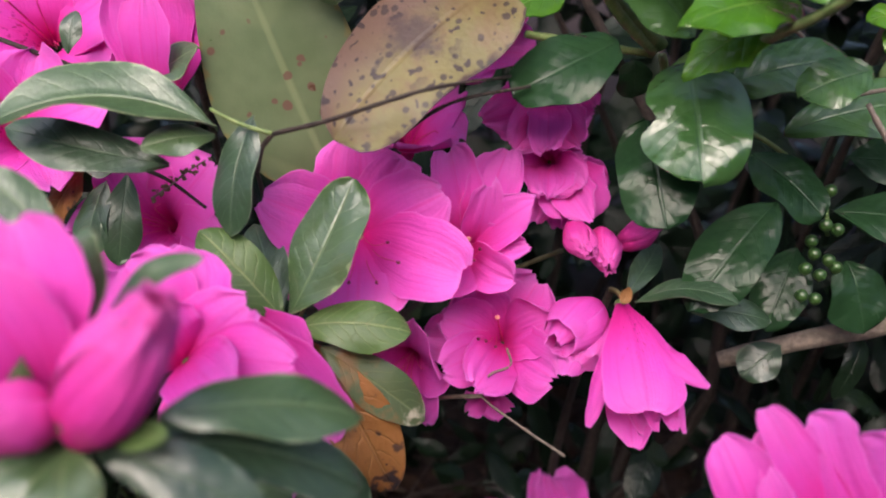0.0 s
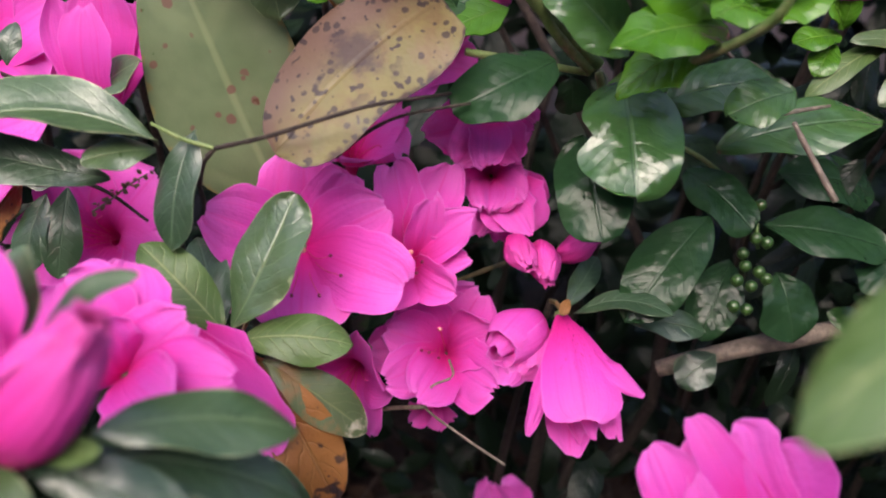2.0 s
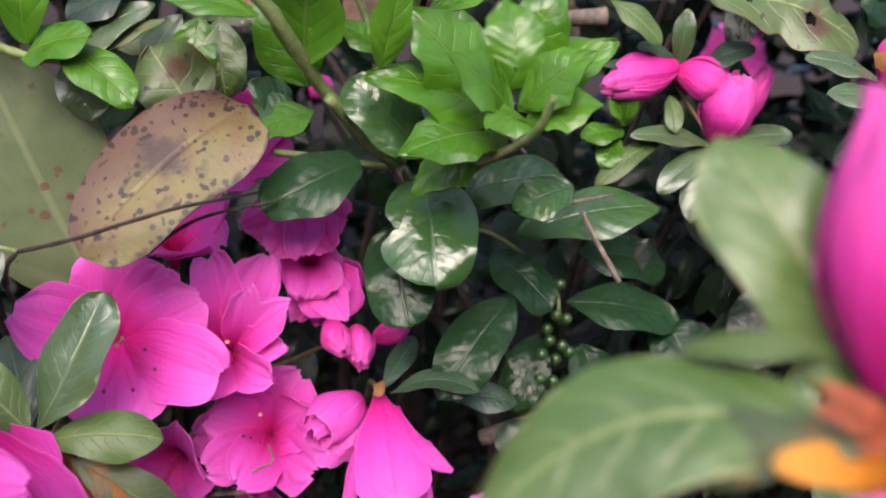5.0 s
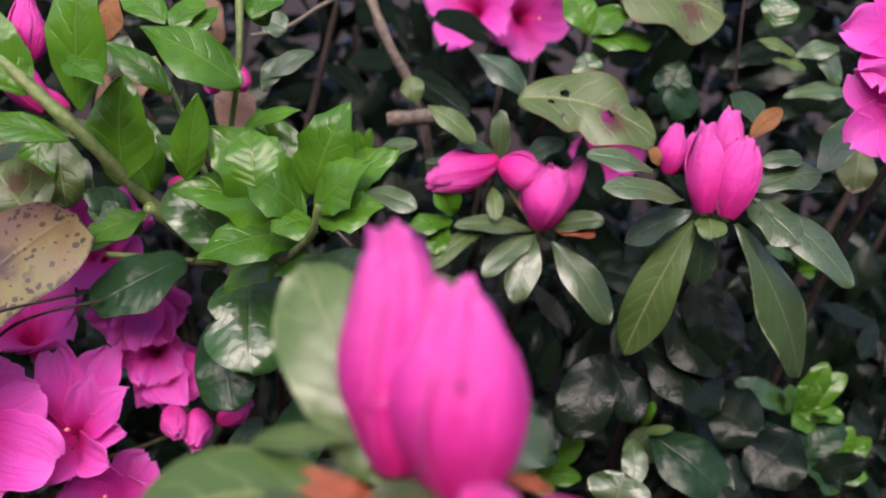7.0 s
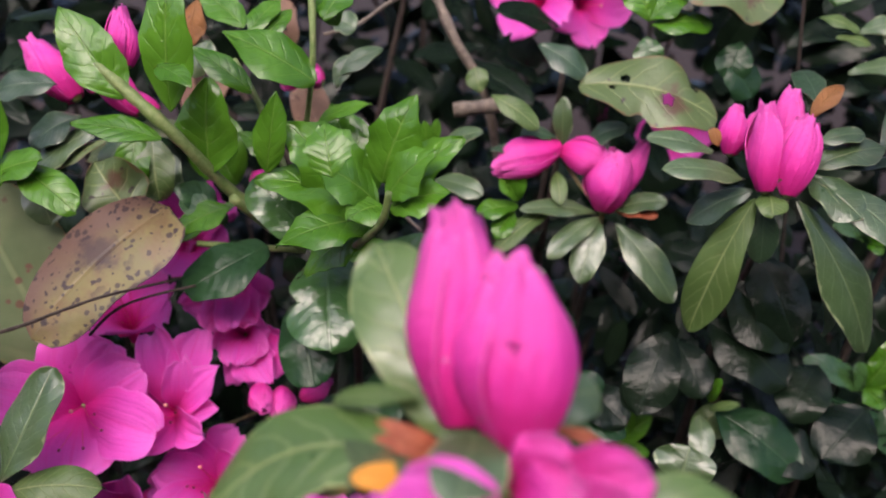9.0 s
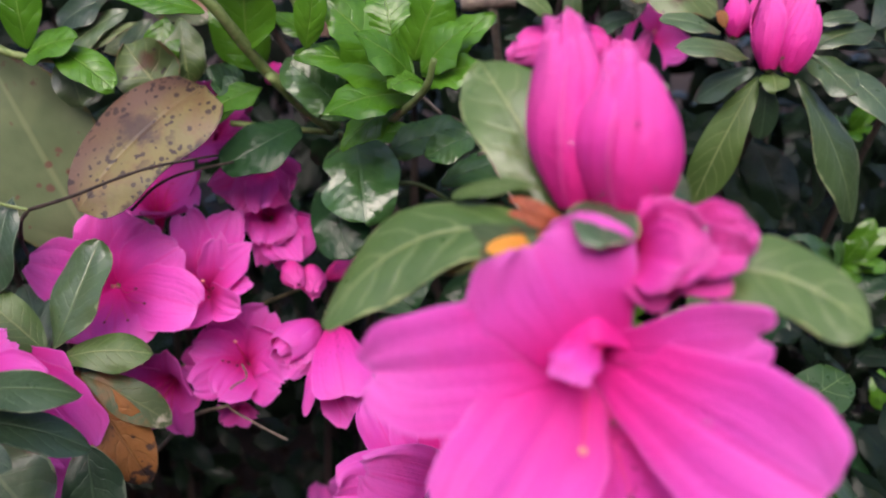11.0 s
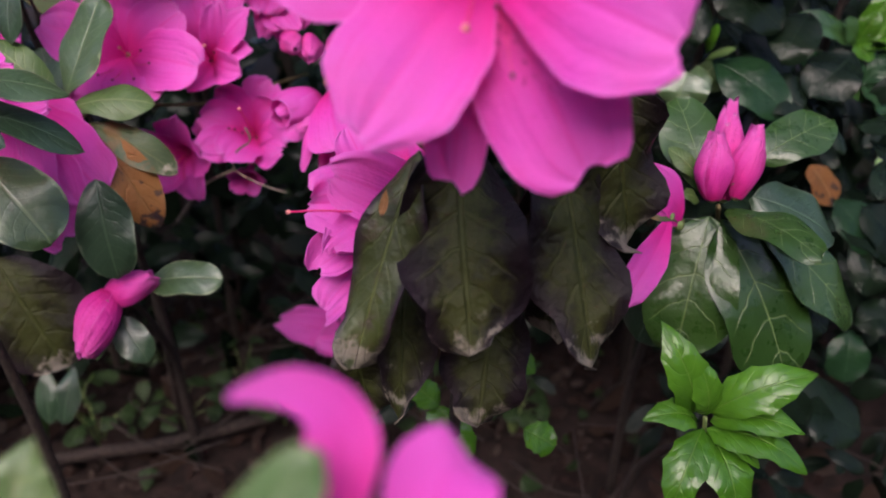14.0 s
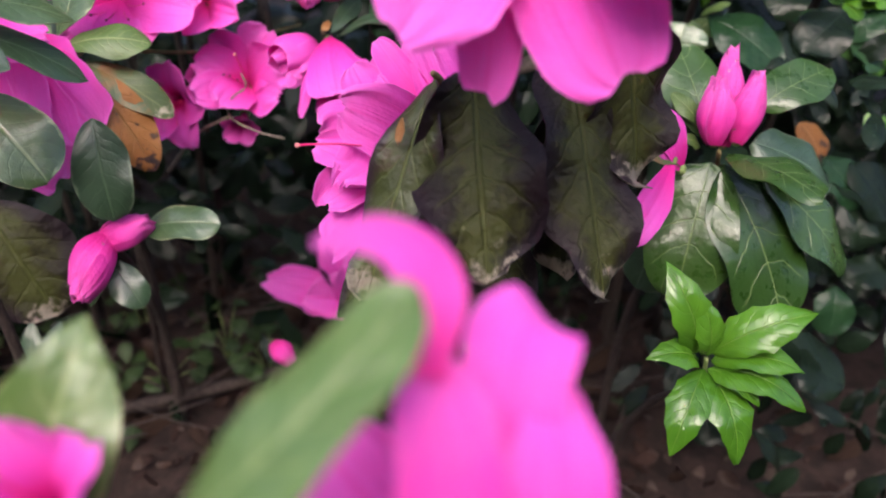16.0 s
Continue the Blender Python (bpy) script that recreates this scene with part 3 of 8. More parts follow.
def lobe(base, tip, width, face, bend=0.10, ruffle=0.10, cup=0.15, recurve=0.0, side=0.0, seed=1, rows=20, cols=18, waist=0.16, round_at=0.64, notch=0.03, ragged=0.6, crease=0.03):
    """A petal from the foot of the tube to its tip; face is the way its inner side looks."""
    rng = np.random.RandomState(seed)
    base, tip = np.asarray(base, float), np.asarray(tip, float)
    along = tip - base
    length = np.linalg.norm(along)
    x = along / length
    n = unit(np.asarray(face, float) - x * np.dot(face, x))
    y = np.cross(n, x)
    s = np.linspace(0, 1, rows + 1)
    low = waist + (1 - waist) * np.sin(np.pi / 2 * np.clip(s / round_at, 0, 1)) ** 1.2
    high = np.clip(1 - np.clip((s - round_at) / (1.015 - round_at), 0, 1) ** 2.3, 0, 1) ** 0.5
    w = width / 2 * np.where(s < round_at, low, np.maximum(high, 0.14))
    v = np.linspace(-1, 1, cols + 1)
    S, V = np.meshgrid(s, v, indexing="ij")
    p = rng.uniform(0, 6.28, 8)
    W = w[:, None] * (1 + ragged * ((0.07 * np.sin(S * 13 + p[0]) + 0.03 * np.sin(S * 31 + p[2])) * (V > 0) + (0.07 * np.sin(S * 11 + p[1]) + 0.03 * np.sin(S * 29 + p[3])) * (V < 0)))
    grow = np.clip((S - 0.25) / 0.75, 0, 1) ** 1.2
    wave = 0.55 * np.sin(V * 2.7 + p[2] + S * 2) + 0.9 * np.sin(S * 8 + p[3] + V * 1.2) * np.abs(V) + 0.45 * np.sin(V * 6.5 + p[4] + S * 4) * np.abs(V) + 0.5 * np.sin(S * 17 + p[5]) * V ** 3 + 0.18 * np.sin(V * 13 + p[6]) + 0.4 * np.sin(S * 27 + p[1]) * np.abs(V) ** 5 + 0.35 * np.sin(V * 15 + p[0]) * S ** 6
    lift = bend * length * 4 * S * (1 - S) - recurve * length * S ** 3 + cup * W * V ** 2 + ruffle * width * grow * wave * 0.45
    lift = lift - 0.012 * width * np.exp(-(V / 0.16) ** 2) * np.sin(np.pi * S) + 0.006 * width * np.sin(V * 19 + p[5]) * np.sin(np.pi * S)
    lift = lift + crease * width * (np.exp(-((V - 0.45 * np.sin(p[6])) / 0.13) ** 2) - 0.8 * np.exp(-((V + 0.5 * np.cos(p[0])) / 0.17) ** 2)) * np.clip(S * 1.6, 0, 1) * (1 - 0.5 * S)
    q = V * W * 2 / width
    reach = S - notch * np.exp(-(q / 0.18) ** 2) * np.clip((S - 0.8) / 0.2, 0, 1) + ragged * (0.06 * np.sin(q * 4 + p[7]) + 0.018 * np.sin(q * 11 + p[4])) * np.clip((S - 0.6) / 0.4, 0, 1)
    sway = side * length * S * (1 - S) * 4
    pts = base + reach[..., None] * along + (V * W + sway)[..., None] * y + lift[..., None] * n
    return sheet(pts, np.stack([0.2 + 0.8 * S, V / 2 + 0.5], axis=2), 0.00035)


def bloom(parent, foot, label="", name="flower"):
    """The green foot of a flower whose petals are set one by one."""
    v, f, u = merge(ball(foot, 0.0024, (0, 0, 1), 1.1))
    return part(name, v, f, STEM_GREEN, parent, foot, u, label)


def petal(fl, base, tip, width, face, material=None, **shape):
    v, f, u = lobe(base, tip, width, face, **shape)
    return part("petal", v, f, material or PINK, fl, base, u)


def ribbon(fl, points, widths, face, material=None, cup=0.15, ruffle=0.03, seed=1, name="petal"):
    """A petal that follows a curved middle line, with its width at each point."""
    per = 5
    line = np.array(smooth_line(points, per))
    w = np.interp(np.linspace(0, len(widths) - 1, len(line)), range(len(widths)), widths)
    rng = np.random.RandomState(seed)
    p = rng.uniform(0, 6.28, 4)
    v = np.linspace(-1, 1, 15)
    grid = []
    for i, c in enumerate(line):
        x = unit(line[min(i + 1, len(line) - 1)] - line[max(i - 1, 0)])
        y = unit(np.cross(np.asarray(face, float), x))
        n = np.cross(x, y)
        h = w[i] / 2
        k = i / (len(line) - 1)
        lift = cup * h * v ** 2 + ruffle * w[i] * (np.sin(v * 4 + p[0] + k * 6) + 0.7 * np.sin(k * 17 + p[1]) * np.abs(v) ** 2 + 0.4 * np.sin(v * 11 + p[2]))
        grid.append(c + (v * h * (1 + 0.06 * np.sin(k * 15 + p[3])))[:, None] * y + lift[:, None] * n)
    u = np.stack(np.meshgrid(np.linspace(0.3, 1.0, len(line)), np.linspace(0, 1, 15), indexing="ij"), axis=2)
    a, b, c = sheet(np.array(grid), u, 0.00035)
    return part(name, a, b, material or PINK, fl, points[0], c)


def corolla_tube(fl, points, r0, r1):
    """The fused part of the petals, a widening tube."""
    line = smooth_line(points, 5)
    grid = []
    for i, c in enumerate(line):
        d = unit(line[min(i + 1, len(line) - 1)] - line[max(i - 1, 0)])
        a = unit(np.cross(d, [0.2, 0.1, 1.0]))
        b = np.cross(d, a)
        r = r0 + (r1 - r0) * (i / (len(line) - 1)) ** 1.6
        grid.append([c + r * (1 + 0.07 * math.cos(5 * g)) * (math.cos(g) * a + math.sin(g) * b) for g in np.linspace(0, 2 * math.pi, 25)])
    grid = np.array(grid)
    u = np.stack(np.meshgrid(np.linspace(0.0, 0.35, len(line)), np.linspace(0, 1, 25), indexing="ij"), axis=2)
    v, f, uv = sheet(grid, u, 0.0004)
    part("corolla_tube", v, f, PINK, fl, points[0], uv)


def droplets(parent, *places):
    """Clear drops of water that cling to a petal or leaf."""
    for p, r in places:
        v, f = ball(p, r, (0, -0.3, 1), 0.8, rings=8, sides=12)
        part("water_drop", v, f, WATER, parent, p)


def style(fl, points, thick=0.0004, stigma=True):
    """Pistil with its pale stigma."""
    v, f, u = tube(points, thick * 1.2, thick, sides=6, per=5)
    part("pistil", v, f, FILAMENT, fl, points[0], u)
    if stigma:
        v, f = ball(points[-1], 0.0011, (0, 0, 1), 0.8)
        part("stigma", v, f, STIGMA, fl, points[-1])


def filaments(fl, foot, *ends):
    """Stamens that run from the foot to their dark anthers."""
    for e in ends:
        a, b = np.asarray(foot, float), np.asarray(e, float)
        mid = (a + b) / 2 + np.array([0, -0.002, -0.002])
        v, f, u = tube([a, mid, b], 0.0003, 0.0002, sides=5, per=5)
        part("stamen", v, f, FILAMENT, fl, foot, u)
        v, f = ball(b, 0.0007, b - mid, 1.6)
        part("anther", v, f, ANTHER, fl, e)


def bud(parent, base, tip, width, seed=1, blunt=0.87, wraps=4, loose=-0.12, tone=None, label="", scales=None, name="bud"):
    """A closed bud: petals wound about each other on a calyx."""
    rng = np.random.RandomState(seed)
    base, tip = np.asarray(base, float), np.asarray(tip, float)
    length = np.linalg.norm(tip - base)
    m = frame_of(tip - base, rng.uniform(0, 360))
    bodies = [ball(base, width * 0.13, m[2], 0.7)]
    for k in range(5):
        g = 2 * math.pi * k / 5
        out = np.array([math.cos(g), math.sin(g), 0.0]) @ m
        bodies.append(blade(base + out * width * 0.1, base + out * width * 0.36 + m[2] * length * 0.17, width * 0.24, -out + m[2] * 0.3, rows=5, cols=4, shape="oval"))
    v, f, u = merge(*bodies)
    bd = part(name, v, f, scales or STEM_GREEN, parent, base, u, label)
    s = np.linspace(0, 1, 23)
    v = np.linspace(-1, 1, 15)
    S, V = np.meshgrid(s, v, indexing="ij")
    swell = np.sin(np.pi * np.clip(S * 0.80 + 0.09, 0, 1)) ** 0.75
    for k in range(wraps + 2):
        inner = k >= wraps
        turn = rng.uniform(-0.25, 0.25) + 2 * math.pi * k / (2 if inner else wraps)
        size = rng.uniform(1.0, 1.05) if inner else rng.uniform(0.84, 1.0)
        p = rng.uniform(0, 6.28, 6)
        rad = width / 2 * swell * (0.62 if inner else 0.95)
        rad = rad * (1 + 0.13 * V * (0.3 + S) + loose * S * (0.4 + 0.6 * np.abs(V)))
        rad = rad * (1 + 0.05 * np.sin(S * 7 + p[0] + V * 2) + 0.035 * np.sin(V * 6 + p[1] + S * 3) + 0.02 * np.sin(V * 15 + p[2]))
        rad = rad - width * 0.03 * np.exp(-(V / 0.16) ** 2) * np.sin(np.pi * S)
        rad = rad + width * (0.05 * np.sin(V * 9 + p[3]) + 0.04 * np.sin(V * 17 + p[4])) * np.clip((S - 0.7) / 0.3, 0, 1) ** 1.5
        span = (2 * math.pi / (2 if inner else wraps)) * 0.80
        ang = turn + V * span * (1 - 0.2 * S ** 2) + 0.7 * S
        z = length * (S * size - 0.10 * V ** 2 * S ** 3 + (0.025 * np.sin(V * 8 + p[5]) + 0.02 * np.sin(V * 19 + p[0])) * np.clip((S - 0.8) / 0.2, 0, 1))
        pts = np.stack([rad * np.cos(ang), rad * np.sin(ang), z], axis=2) @ m + base
        a, b, c = sheet(pts, np.stack([0.4 + 0.6 * S, V / 2 + 0.5], axis=2), 0.0004)
        part("petal", a, b, tone or BUD_PINK, bd, base, c)
    return bd


def rolled_flower(parent, base, tip, width, seed=1, label="", name="flower"):
    """A half-open flower: three petals wound in one spiral, its rim towards the tip."""
    rng = np.random.RandomState(seed)
    base, tip = np.asarray(base, float), np.asarray(tip, float)
    length = np.linalg.norm(tip - base)
    m = frame_of(tip - base, 40)
    v, f = ball(base, width * 0.12, m[2], 0.8)
    fl = part(name, v, f, STEM_GREEN, parent, base, None, label)
    s = np.linspace(0, 1, 19)
    v = np.linspace(0, 1, 31)
    S, V = np.meshgrid(s, v, indexing="ij")
    for k in range(4):
        p = rng.uniform(0, 6.28, 4)
        turn = (k + 1.35 * V) * 2.3
        share = np.clip((k + 1.35 * V) / 4.4, 0, 1)
        full = np.sin(np.pi * np.clip(0.10 + 0.62 * S, 0, 1))
        rad = width / 2 * (full * (0.55 + 0.45 * share) * (1 - S ** 2) + S ** 2 * (0.10 + 0.62 * share))
        rad = rad * (1 + 0.05 * np.sin(S * 6 + p[0] + V * 5) + 0.03 * np.sin(V * 17 + p[1]))
        z = length * (S * (1.02 - 0.16 * share) + (0.03 * np.sin(V * 9 + p[2]) + 0.015 * np.sin(V * 23 + p[3])) * S ** 4 - 0.10 * (2 * V - 1) ** 4 * S ** 3)
        pts = np.stack([rad * np.cos(turn), rad * np.sin(turn), z], axis=2) @ m + base
        a, b, c = sheet(pts, np.stack([0.35 + 0.65 * S, V], axis=2), 0.0004)
        part("petal", a, b, PINK, fl, base, c)
    return fl


def to_soil(parent, at, r=0.0022, back=0.10, sway=0.0, material=None):
    """The woody stem that carries a spray, from the soil up."""
    x, y, z = at
    stem(parent, [(x + sway, y + back, GROUND - 0.01), (x + sway * 0.8, y + back * 0.9, GROUND + (z - GROUND) * 0.4), (x + sway * 0.3, y + back * 0.5, GROUND + (z - GROUND) * 0.75), at], r * 1.6, r * 0.7, material or BARK, label="")


def berry(parent, at, r):
    v, f = ball(at, r, (0.2, 0.1, 1), 1.0)
    tip = ball(np.asarray(at) + np.array([0.0, -0.3, -0.9]) * r, r * 0.2)
    v, f, u = merge((v, f), tip)
    return part("berry", v, f, BERRY, parent, at, u)


def scatter(name, material, number, seed, place, size, wide=(0.32, 0.45), shape="azalea", label="", category="foliage", tilt=0.8, hang=0.5, rows=9, cols=6):
    """Many loose leaves joined into one mesh."""
    rng = np.random.RandomState(seed)
    bodies = []
    while len(bodies) < number:
        p = np.array(place(rng))
        way = unit(rng.normal(0, 1, 3) * np.array([1, 0.6, 0.6]) + np.array([0, -0.5, -hang]))
        ln = rng.uniform(*size)
        face = unit(np.array([0, -0.7, 0.8]) + rng.normal(0, tilt * 0.5, 3))
        bodies.append(blade(p, p + way * ln, ln * rng.uniform(*wide), face, bend=rng.uniform(0, 0.12), fold=rng.uniform(0, 0.3), rows=rows, cols=cols, shape=shape))
    v, f, u = merge(*bodies)
    ob = part(name, v, f, material, None, (0, 0, GROUND), u)
    return tagged(ob, label, category, kind="stuff")


# ---------- soil ----------
def soil_height(x, y):
    far = min(1.0, math.hypot(x, y - 0.4) / 6)
    return GROUND + (0.012 * noise.noise((x * 9, y * 9, 1)) + 0.006 * noise.noise((x * 40, y * 40, 2))) * (1 - far) - 0.05 * far


def build_ground():
    near = [k * 0.025 for k in range(-40, 61)]
    xs = [-400, -60, -10, -3] + near + [4, 10, 60, 400]
    ys = [-400, -60, -10, -3] + [-0.8 + k * 0.025 for k in range(0, 101)] + [4, 10, 60, 400]
    verts = [(x, y, soil_height(x, y)) for y in ys for x in xs]
    n = len(xs)
    faces = [(j * n + i, j * n + i + 1, (j + 1) * n + i + 1, (j + 1) * n + i) for j in range(len(ys) - 1) for i in range(n - 1)]
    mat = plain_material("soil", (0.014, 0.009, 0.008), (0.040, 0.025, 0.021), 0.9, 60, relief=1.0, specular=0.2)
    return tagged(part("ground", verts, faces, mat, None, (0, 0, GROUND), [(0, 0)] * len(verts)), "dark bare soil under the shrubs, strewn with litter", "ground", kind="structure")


build_ground()


def build_sky_blocker():
    """Unseen plain wall, added behind the camera to block light from the low sky."""
    x0, x1, y0, y1, z0, z1 = -7.0, 7.0, -2.15, -1.9, -0.1, 2.0
    v = [(x, y, z) for z in (z0, z1) for y in (y0, y1) for x in (x0, x1)]
    f = [(0, 2, 3, 1), (4, 5, 7, 6), (0, 1, 5, 4), (2, 6, 7, 3), (0, 4, 6, 2), (1, 3, 7, 5)]
    mat = plain_material("added_wall_plaster", (0.16, 0.13, 0.11), (0.24, 0.20, 0.17), 0.85, 12, relief=0.6)
    ob = part("wall_south", v, f, mat, None, (0, -2, 0), [(0, 0)] * 8, smooth=False)
    return tagged(ob, "unseen plain wall added behind the camera to block low sky", "wall", kind="structure")


build_sky_blocker()


def on_soil(x0, x1, y0, y1, up=0.008):
    def place(rng):
        x, y = rng.uniform(x0, x1), rng.uniform(y0, y1)
        return x, y, soil_height(x, y) + rng.uniform(0.001, up)
    return place


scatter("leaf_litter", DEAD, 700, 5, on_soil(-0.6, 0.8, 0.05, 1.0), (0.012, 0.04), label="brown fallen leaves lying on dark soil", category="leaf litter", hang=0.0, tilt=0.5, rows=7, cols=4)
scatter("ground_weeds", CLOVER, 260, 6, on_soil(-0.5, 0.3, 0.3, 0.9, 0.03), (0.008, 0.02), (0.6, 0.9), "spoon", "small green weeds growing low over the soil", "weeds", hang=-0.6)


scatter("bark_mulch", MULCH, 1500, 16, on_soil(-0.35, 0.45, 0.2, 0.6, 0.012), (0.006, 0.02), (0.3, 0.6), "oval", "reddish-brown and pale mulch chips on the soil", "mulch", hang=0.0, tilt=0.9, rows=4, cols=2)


def weed(x, y, seed):
    rng = np.random.RandomState(seed)
    z = soil_height(x, y)
    ob = thing("weed", (x, y, z), "low green weed with rounded leaves growing from the soil", "weed", "weeds on the soil")
    for k in range(8):
        g = k * 2.4 + rng.uniform(-0.3, 0.3)
        out = np.array([math.cos(g), math.sin(g), 0.0])
        h, r = rng.uniform(0.02, 0.05), rng.uniform(0.008, 0.022)
        top = np.array([x, y, z]) + out * r + np.array([0, 0, h])
        stem(ob, [(x, y, z - 0.004), tuple(np.array([x, y, z]) + out * r * 0.4 + np.array([0, 0, h * 0.6])), tuple(top)], 0.0006, 0.0004, STEM_GREEN)
        leaf(ob, top, top + out * rng.uniform(0.012, 0.02) + np.array([0, 0, -0.004]), rng.uniform(0.011, 0.016), (0, -0.4, 1), CLOVER, shape="spoon", rows=8, cols=6)
    return ob


for k, (x, y) in enumerate([(-0.125, 0.352), (-0.150, 0.385), (-0.062, 0.372), (-0.020, 0.405), (0.015, 0.380), (-0.215, 0.430), (0.11, 0.40), (0.20, 0.36), (-0.10, 0.45)]):
    weed(x, y, 30 + k)


# ---------- the shrub behind, its shade put into the leaf colour ---
def behind(x0, x1, y0, y1, z0, z1):
    def place(rng):
        return rng.uniform(x0, x1), y0 + (y1 - y0) * rng.uniform(0, 1) ** 0.8, rng.uniform(z0, z1)
    return place


scatter("shrub_foliage", SHRUB_SHADED, 2600, 7, behind(-0.6, 1.1, 0.43, 0.75, 0.16, 0.95), (0.03, 0.06), (0.34, 0.48), label="dark glossy evergreen leaves in deep shade behind the azalea", category="shrub")
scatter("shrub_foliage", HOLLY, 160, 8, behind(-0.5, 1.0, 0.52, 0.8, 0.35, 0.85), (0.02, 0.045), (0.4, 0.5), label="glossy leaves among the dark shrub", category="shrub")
scatter("low_foliage", SHRUB_SHADED, 1000, 11, behind(0.3, 0.8, 0.2, 0.5, 0.12, 0.42), (0.016, 0.036), (0.36, 0.5), label="dark glossy leaves low beside the azalea", category="shrub")
scatter("low_foliage", SHRUB_SHADED, 500, 12, behind(-0.5, -0.16, 0.2, 0.5, 0.12, 0.5), (0.025, 0.05), (0.36, 0.5), label="dark leaves low in the shade", category="shrub")
# Above the view: leaves added to keep light off the shrub.
scatter("upper_foliage", SHRUB_SHADED, 1100, 13, behind(-0.7, 1.2, 0.45, 0.9, 0.72, 1.05), (0.03, 0.06), (0.36, 0.5), label="unseen leaves added above to shade the shrub", category="shrub", rows=6, cols=4)
scatter("low_foliage", SHRUB_SHADED, 260, 14, behind(-0.3, 0.3, 0.34, 0.6, 0.11, 0.32), (0.02, 0.045), (0.36, 0.5), label="sparse dark leaves low over the soil", category="shrub")
scatter("inner_foliage", SHRUB_SHADED, 600, 15, behind(0.2, 0.75, 0.34, 0.48, 0.2, 0.5), (0.022, 0.042), (0.3, 0.42), "holly", label="long dark glossy leaves drooping in the shade", category="shrub", hang=1.2)
# Second unseen layer, added overhead to deepen the shade below.
scatter("canopy_foliage", SHRUB_SHADED, 900, 17, behind(-0.9, 1.3, 0.42, 1.0, 1.0, 1.25), (0.05, 0.08), (0.42, 0.55), label="unseen dense leaves added overhead to block light", category="shrub", rows=6, cols=4)
scatter("hedge_foliage", SHRUB_SHADED, 3000, 10, behind(-0.9, 1.5, 0.75, 1.05, 0.12, 1.1), (0.045, 0.08), (0.42, 0.55), label="dense dark hedge leaves behind the shrub", category="hedge", rows=6, cols=4)
scatter("hedge_foliage", SHRUB_SHADED, 800, 9, behind(-2.0, 2.6, 1.0, 1.5, 0.1, 1.3), (0.05, 0.09), (0.4, 0.5), label="dark hedge leaves far behind", category="hedge", rows=6, cols=4)


def twig_litter():
    rng = np.random.RandomState(21)
    bodies = []
    for k in range(150):
        x, y = rng.uniform(-0.4, 0.5), rng.uniform(0.15, 0.8)
        z, g, ln = soil_height(x, y) + rng.uniform(0.002, 0.05), rng.uniform(0, 6.28), rng.uniform(0.04, 0.14)
        a, b = np.array([x, y, z]), np.array([x + ln * math.cos(g), y + ln * math.sin(g), z + rng.uniform(-0.01, 0.03)])
        bodies.append(tube([a, (a + b) / 2 + rng.normal(0, 0.006, 3), b], 0.0012, 0.0006, sides=5, per=4, knots=0.15, seed=k))
    v, f, u = merge(*bodies)
    return tagged(part("twig_litter", v, f, BARK, None, (0, 0.4, GROUND), u), "tangle of thin dead twigs over the soil", "twigs", kind="stuff")


twig_litter()


def shrub_stems():
    rng = np.random.RandomState(4)
    bodies = []
    for k in range(46):
        x, y = rng.uniform(-0.6, 1.0), rng.uniform(0.42, 0.95)
        z = rng.uniform(0.3, 0.75)
        line = [(x, y, GROUND - 0.01), (x + rng.uniform(-0.08, 0.08), y + rng.uniform(-0.05, 0.05), GROUND + z * 0.4), (x + rng.uniform(-0.16, 0.16), y + rng.uniform(-0.08, 0.05), GROUND + z)]
        r = rng.uniform(0.0015, 0.004)
        bodies.append(tube(line, r * 1.5, r * 0.5, sides=6, per=5, knots=0.1, seed=k))
    v, f, u = merge(*bodies)
    return tagged(part("shrub_stems", v, f, BARK, None, (0, 0.6, GROUND), u), "thin dark woody stems rising from the soil", "stems", kind="stuff")


shrub_stems()

# ---------- the sprays, one by one ----------

spray = thing('azalea_branch', (-0.0463, 0.2321, 0.4090), 'azalea branch with open bright pink flowers and grey-green leaves', 'azalea')
to_soil(spray, (-0.0500, 0.2430, 0.3860))
stem(spray, [(-0.0500, 0.2430, 0.3860), (-0.0475, 0.2336, 0.4031), (-0.0462, 0.2338, 0.4126)], 0.00105, 0.00089, STEM_AZALEA, name='twig')
stem(spray, [(-0.0489, 0.2385, 0.3995), (-0.0493, 0.2820, 0.3969), (-0.0359, 0.3212, 0.4013)], 0.00082, 0.00089, STEM_AZALEA, name='twig')
stem(spray, [(-0.0493, 0.2820, 0.3969), (-0.0047, 0.3227, 0.3830), (0.0259, 0.3259, 0.3904), (0.0550, 0.3491, 0.3928)], 0.00104, 0.00096, STEM_AZALEA, name='twig')
leaf(spray, (-0.0468, 0.2354, 0.4157), (-0.0290, 0.2586, 0.4596), 0.0285, (-0.35, -0.58, 0.74), AZALEA, side=-0.05, bend=0.04, fold=0.2)
leaf(spray, (-0.0436, 0.2337, 0.4125), (-0.0043, 0.2352, 0.4143), 0.0188, (-0.05, -0.60, 0.80), AZALEA_OLIVE, side=0.03, bend=0.1, fold=0.05, curl=0.25)
leaf(spray, (-0.0490, 0.2350, 0.4148), (-0.0795, 0.2433, 0.4417), 0.0205, (0.12, -0.59, 0.80), AZALEA_OLIVE, bend=0.06, fold=0.15)
leaf(spray, (-0.0356, 0.2343, 0.4050), (0.0028, 0.2304, 0.3803), 0.0186, (0.04, -0.60, 0.80), AZALEA_MOTTLED, bend=0.08)
